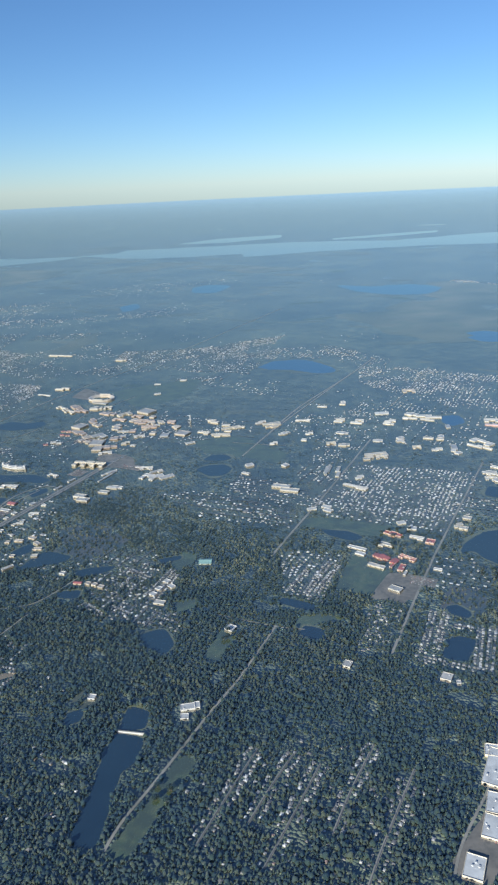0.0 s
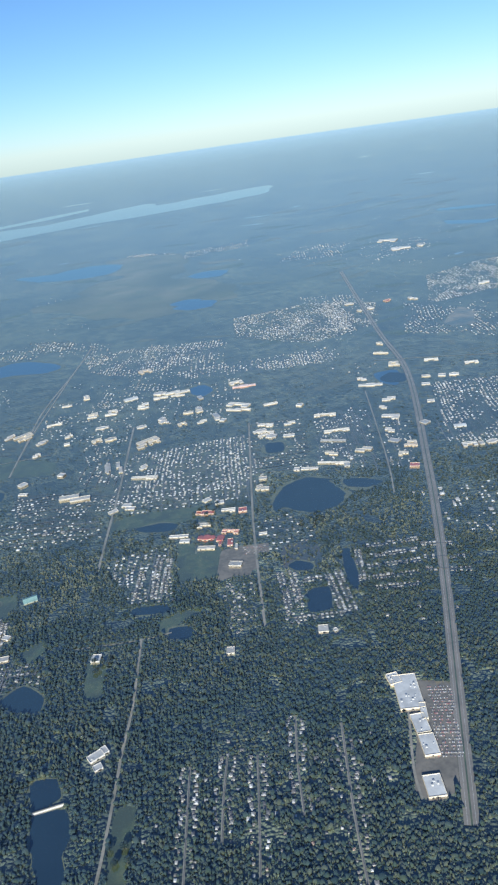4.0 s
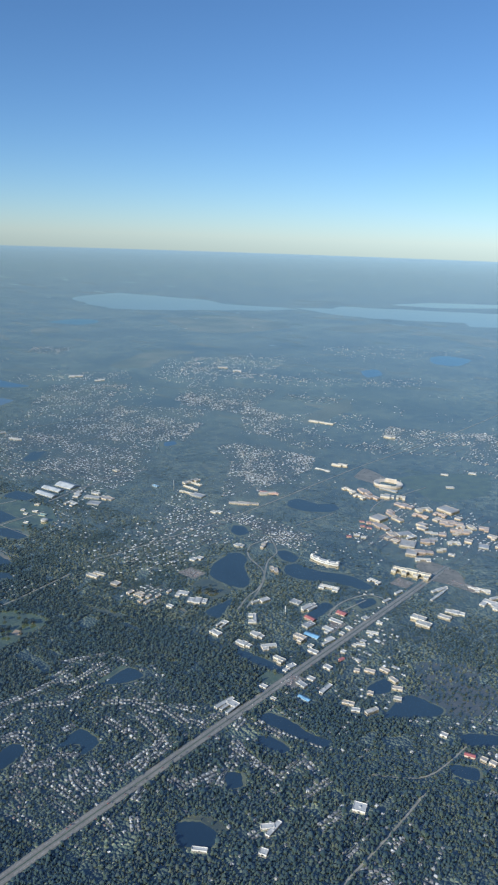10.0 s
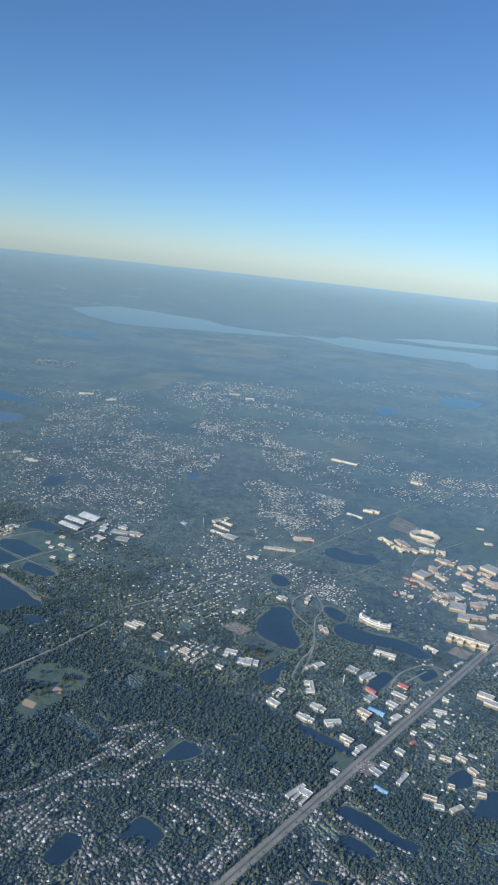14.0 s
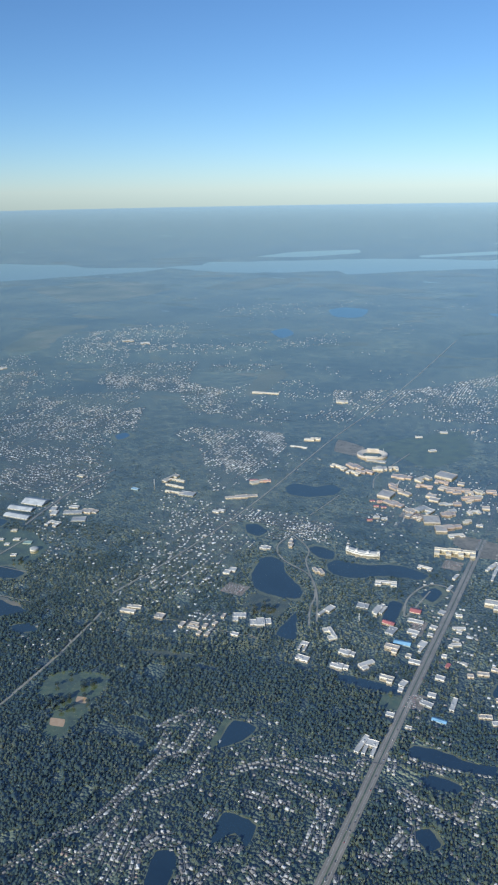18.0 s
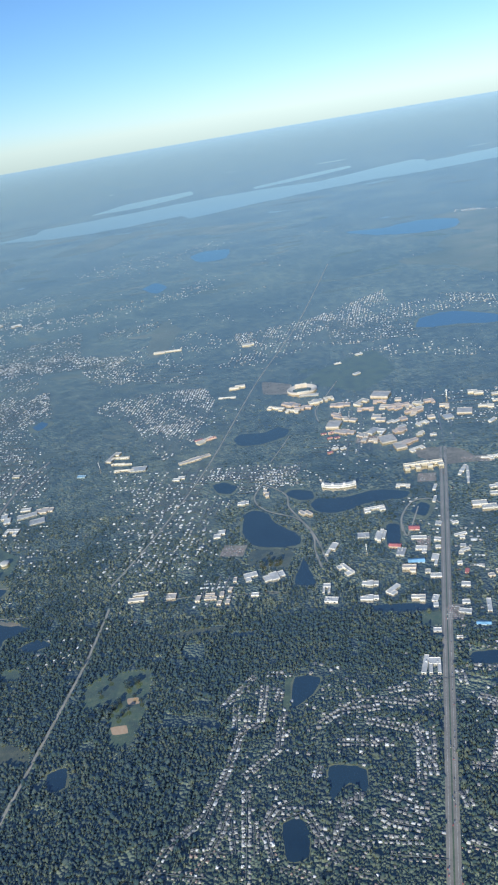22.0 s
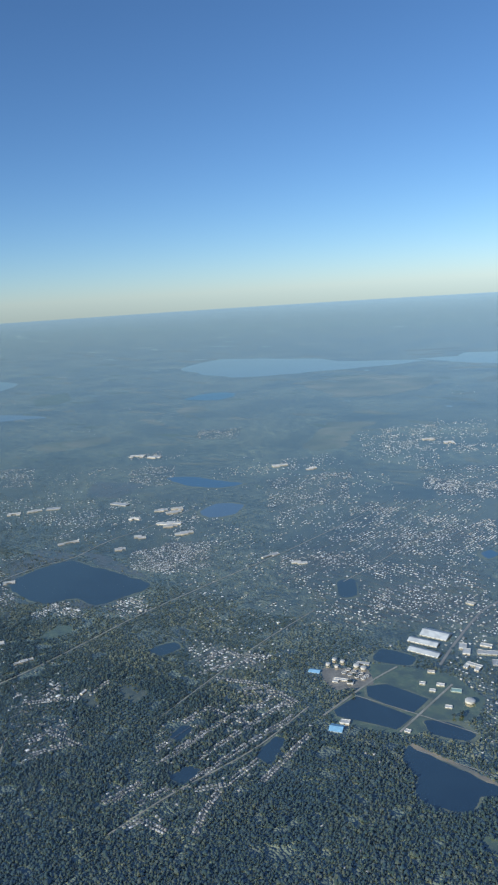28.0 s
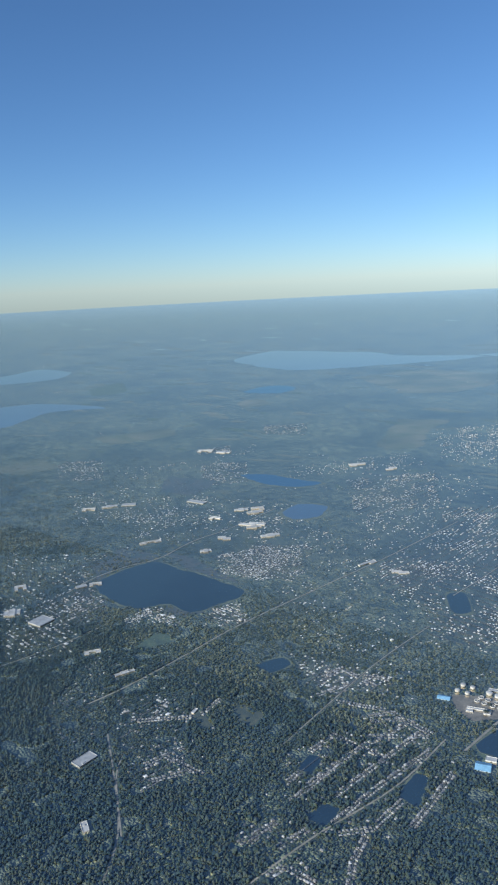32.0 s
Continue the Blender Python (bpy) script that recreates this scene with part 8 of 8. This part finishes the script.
# ---- cars ----
def car_shape():
    v1, f1 = box_data(0.30, 0.125, 0.03, 0.075)
    v2, f2 = box_data(0.17, 0.115, 0.075, 0.115, -0.02, 0, 0.8)
    return v1, f1, v2, f2


CAR = car_shape()
car = new("car")
tagged(car, "small car driving on the asphalt highway", "car", "cars on the highway")
put_part("body", mesh_of("body", CAR[0], CAR[1], M["car"]), car)
put_part("cabin", mesh_of("cabin", CAR[2], CAR[3], M["glass"]), car)
for sx in (-0.09, 0.09):
    for sy in (-0.055, 0.055):
        put_part("wheel", mesh_of("wheel", *box_data(0.06, 0.03, 0.0, 0.05, sx, sy), M["trunk"]), car)
rng = random.Random(9)
HIGHWAY = [(-13.6, 195.3), (-15.6, 168.0), (-19.9, 131.0), (-24.3, 102.0), (-27.1, 81.0), (-29.8, 66.7)]
put_first = False
for k in range(110):
    q = rng.randrange(5)
    (ax, ay), (bx, by) = HIGHWAY[q], HIGHWAY[q + 1]
    u = rng.random()
    lane = rng.choice((-1, 1)) * rng.choice((0.36, 0.56, 0.78, 0.97))
    d = Vector((bx - ax, by - ay)).normalized()
    m = pose(ax + (bx - ax) * u + d.y * lane, ay + (by - ay) * u - d.x * lane, 0.045, 0, 0, math.degrees(math.atan2(d.y, d.x)))
    if put_first:
        copy_thing(car, m)
    else:
        car.matrix_basis, put_first = m, True


def parked(x, y, w, d, turn, share, seed):
    rng = random.Random(seed)
    items = []
    c, s = math.cos(radians(turn)), math.sin(radians(turn))
    v = -d / 2
    while v < d / 2:
        u = -w / 2
        while u < w / 2:
            if rng.random() < share:
                px, py = x + u * c - v * s, y + u * s + v * c
                t = radians(turn + 90)
                cc, ss = math.cos(t), math.sin(t)
                vv, ff = joined([(CAR[0], CAR[1]), (CAR[2], CAR[3])])
                items.append(([(px + cc * a - ss * b, py + ss * a + cc * b, z + 0.005) for a, b, z in vv], ff))
            u += 0.2
        v += 0.62
    tagged(new("parked_cars", mesh_of("parked_cars", *joined(items), M["cars"])), "rows of parked cars of many colours on asphalt", "cars", kind="stuff")


LOTS = 0
for x, y, w, d, turn, share in ((105.9, 83.2, 3.4, 14.0, -14, 0.55), (86.0, 139.5, 5.0, 3.0, -7, 0.5), (-6.0, 186.0, 8.0, 3.0, -7, 0.5), (-68.0, 150.0, 5.0, 4.0, -7, 0.6),
                              (-33.0, 205.0, 8.0, 4.0, -7, 0.6), (-20.0, 178.0, 4.0, 4.0, -7, 0.5), (-21.5, 122.0, 3.0, 4.0, -7, 0.5), (-24.5, 147.0, 2.5, 5.0, -7, 0.5)):
    LOTS += 1
    q = [(x + math.cos(radians(turn)) * a - math.sin(radians(turn)) * b, y + math.sin(radians(turn)) * a + math.cos(radians(turn)) * b) for a, b in ((-w / 2 - 0.4, -d / 2 - 0.4), (w / 2 + 0.4, -d / 2 - 0.4), (w / 2 + 0.4, d / 2 + 0.4), (-w / 2 - 0.4, d / 2 + 0.4))]
    tagged(new("car_park", sheet("car_park", q, lifted(0.009), M["lot"])), "grey asphalt car park", "car park", kind="structure")
    cover(taken, q)
    parked(x, y, w, d, turn, share, LOTS)


# ---- woods ----
def woods(name, x0, x1, y0, y1, gap, radius, height, sides, levels, seed, label, fade=0.0):
    rng = np.random.default_rng(seed)
    gx, gy = np.meshgrid(np.arange(x0, x1, gap), np.arange(y0, y1, gap), indexing="ij")
    px = (gx + rng.uniform(-0.48, 0.48, gx.shape) * gap).ravel()
    py = (gy + rng.uniform(-0.48, 0.48, gy.shape) * gap).ravel()
    free, town = lookup(taken, px, py), lookup(estates_at, px, py)
    pick = rng.random(px.shape)
    thin = np.array([noise.noise(Vector((a * 0.06, b * 0.06, 1.0))) for a, b in zip(px, py)])
    holes = np.array([noise.noise(Vector((a * 0.33, b * 0.33, 7.0))) for a, b in zip(px, py)])
    glades = np.array([noise.noise(Vector((a * 0.12, b * 0.16, 11.0))) for a, b in zip(px, py)])
    pick = np.where(((holes < -0.42) | (glades < -0.52)) & (free == 0), 2.0, pick)
    seen = (px > -150 - 1.65 * py) & (px < 90 + 0.55 * py)  # the stretch of land that the flight looks over
    keep = (free == 0) & (pick < np.where(town == 1, 0.62, 0.98 - np.clip(thin - 0.18, 0, 1) * 0.9) * (1 - fade * (py - y0) / (y1 - y0))) | ((free == 2) & (pick < 0.4)) | ((free == 3) & (pick < 0.1) & (holes > 0))
    keep &= seen
    px, py, town, thin = px[keep], py[keep], town[keep], thin[keep]
    n = len(px)
    grand = 1 + 0.3 * (rng.random(n) < 0.14)
    r = radius * (0.42 + 0.95 * rng.random(n) ** 1.3) * grand * np.where(town == 1, 0.85, 1.0)
    h = height * rng.uniform(0.35, 1.55, n) * grand * np.where(town == 1, 0.75, 1.0) * (1 - 0.25 * np.clip(thin, -1, 1))
    h = h * (1 - min(1.0, 2.2 * fade) * 0.7 * (py - y0) / (y1 - y0))
    k = np.arange(sides)
    rings = ((0.10, 1.05), (0.62, 0.80))[:levels]
    verts = np.zeros((n, levels * sides + 1, 3), np.float32)
    start = rng.uniform(0, 6.28, n)[:, None]
    for ring, (zz, rr) in enumerate(rings):
        ang = start + 2 * np.pi * (k[None, :] + 0.5 * ring + rng.uniform(-0.25, 0.25, (n, sides))) / sides
        rad = r[:, None] * rr * rng.uniform(0.55, 1.4, (n, sides))
        at = slice(ring * sides, (ring + 1) * sides)
        verts[:, at, 0], verts[:, at, 1] = px[:, None] + np.cos(ang) * rad, py[:, None] + np.sin(ang) * rad
        verts[:, at, 2] = h[:, None] * zz * rng.uniform(0.6, 1.4, (n, sides))
    verts[:, -1, 0] = px + rng.uniform(-0.3, 0.3, n) * r
    verts[:, -1, 1] = py + rng.uniform(-0.3, 0.3, n) * r
    verts[:, -1, 2] = h
    tri = []
    for i in range(sides):
        j, top = (i + 1) % sides, (levels - 1) * sides
        if levels == 2:
            tri += [(i, j, sides + i), (j, sides + j, sides + i)]
        tri.append((top + i, top + j, levels * sides))
    tri = np.array(tri, np.int32)
    allf = (tri[None] + (np.arange(n, dtype=np.int32) * (levels * sides + 1))[:, None, None]).reshape(-1, 3)
    me = bpy.data.meshes.new(name)
    me.vertices.add(n * (levels * sides + 1))
    me.vertices.foreach_set("co", verts.ravel())
    me.loops.add(allf.size)
    me.loops.foreach_set("vertex_index", allf.ravel())
    me.polygons.add(len(allf))
    me.polygons.foreach_set("loop_start", np.arange(0, allf.size, 3, dtype=np.int32))
    me.polygons.foreach_set("loop_total", np.full(len(allf), 3, np.int32))
    me.update(calc_edges=True)
    me.materials.append(M["crown" if y0 < 100 else "far_crown"])
    tagged(new(name, me), label, "woods", kind="stuff")
    return n


woods("woodland", -340, 170, 52, 125, 0.51, 0.30, 0.44, 4, 2, 1, "dense dark green woods with uneven crowns lit by low sun")
woods("understorey", -340, 170, 52, 125, 0.45, 0.17, 0.28, 4, 1, 5, "small crowns between the tall trees of the woods")
woods("woodland", -440, 190, 125, 172, 0.54, 0.31, 0.42, 4, 1, 2, "dense dark green woods with uneven crowns", 0.3)
woods("woodland", -620, 250, 172, 300, 0.9, 0.46, 0.17, 4, 1, 3, "low rounded crowns of blue-green woods", 0.85)
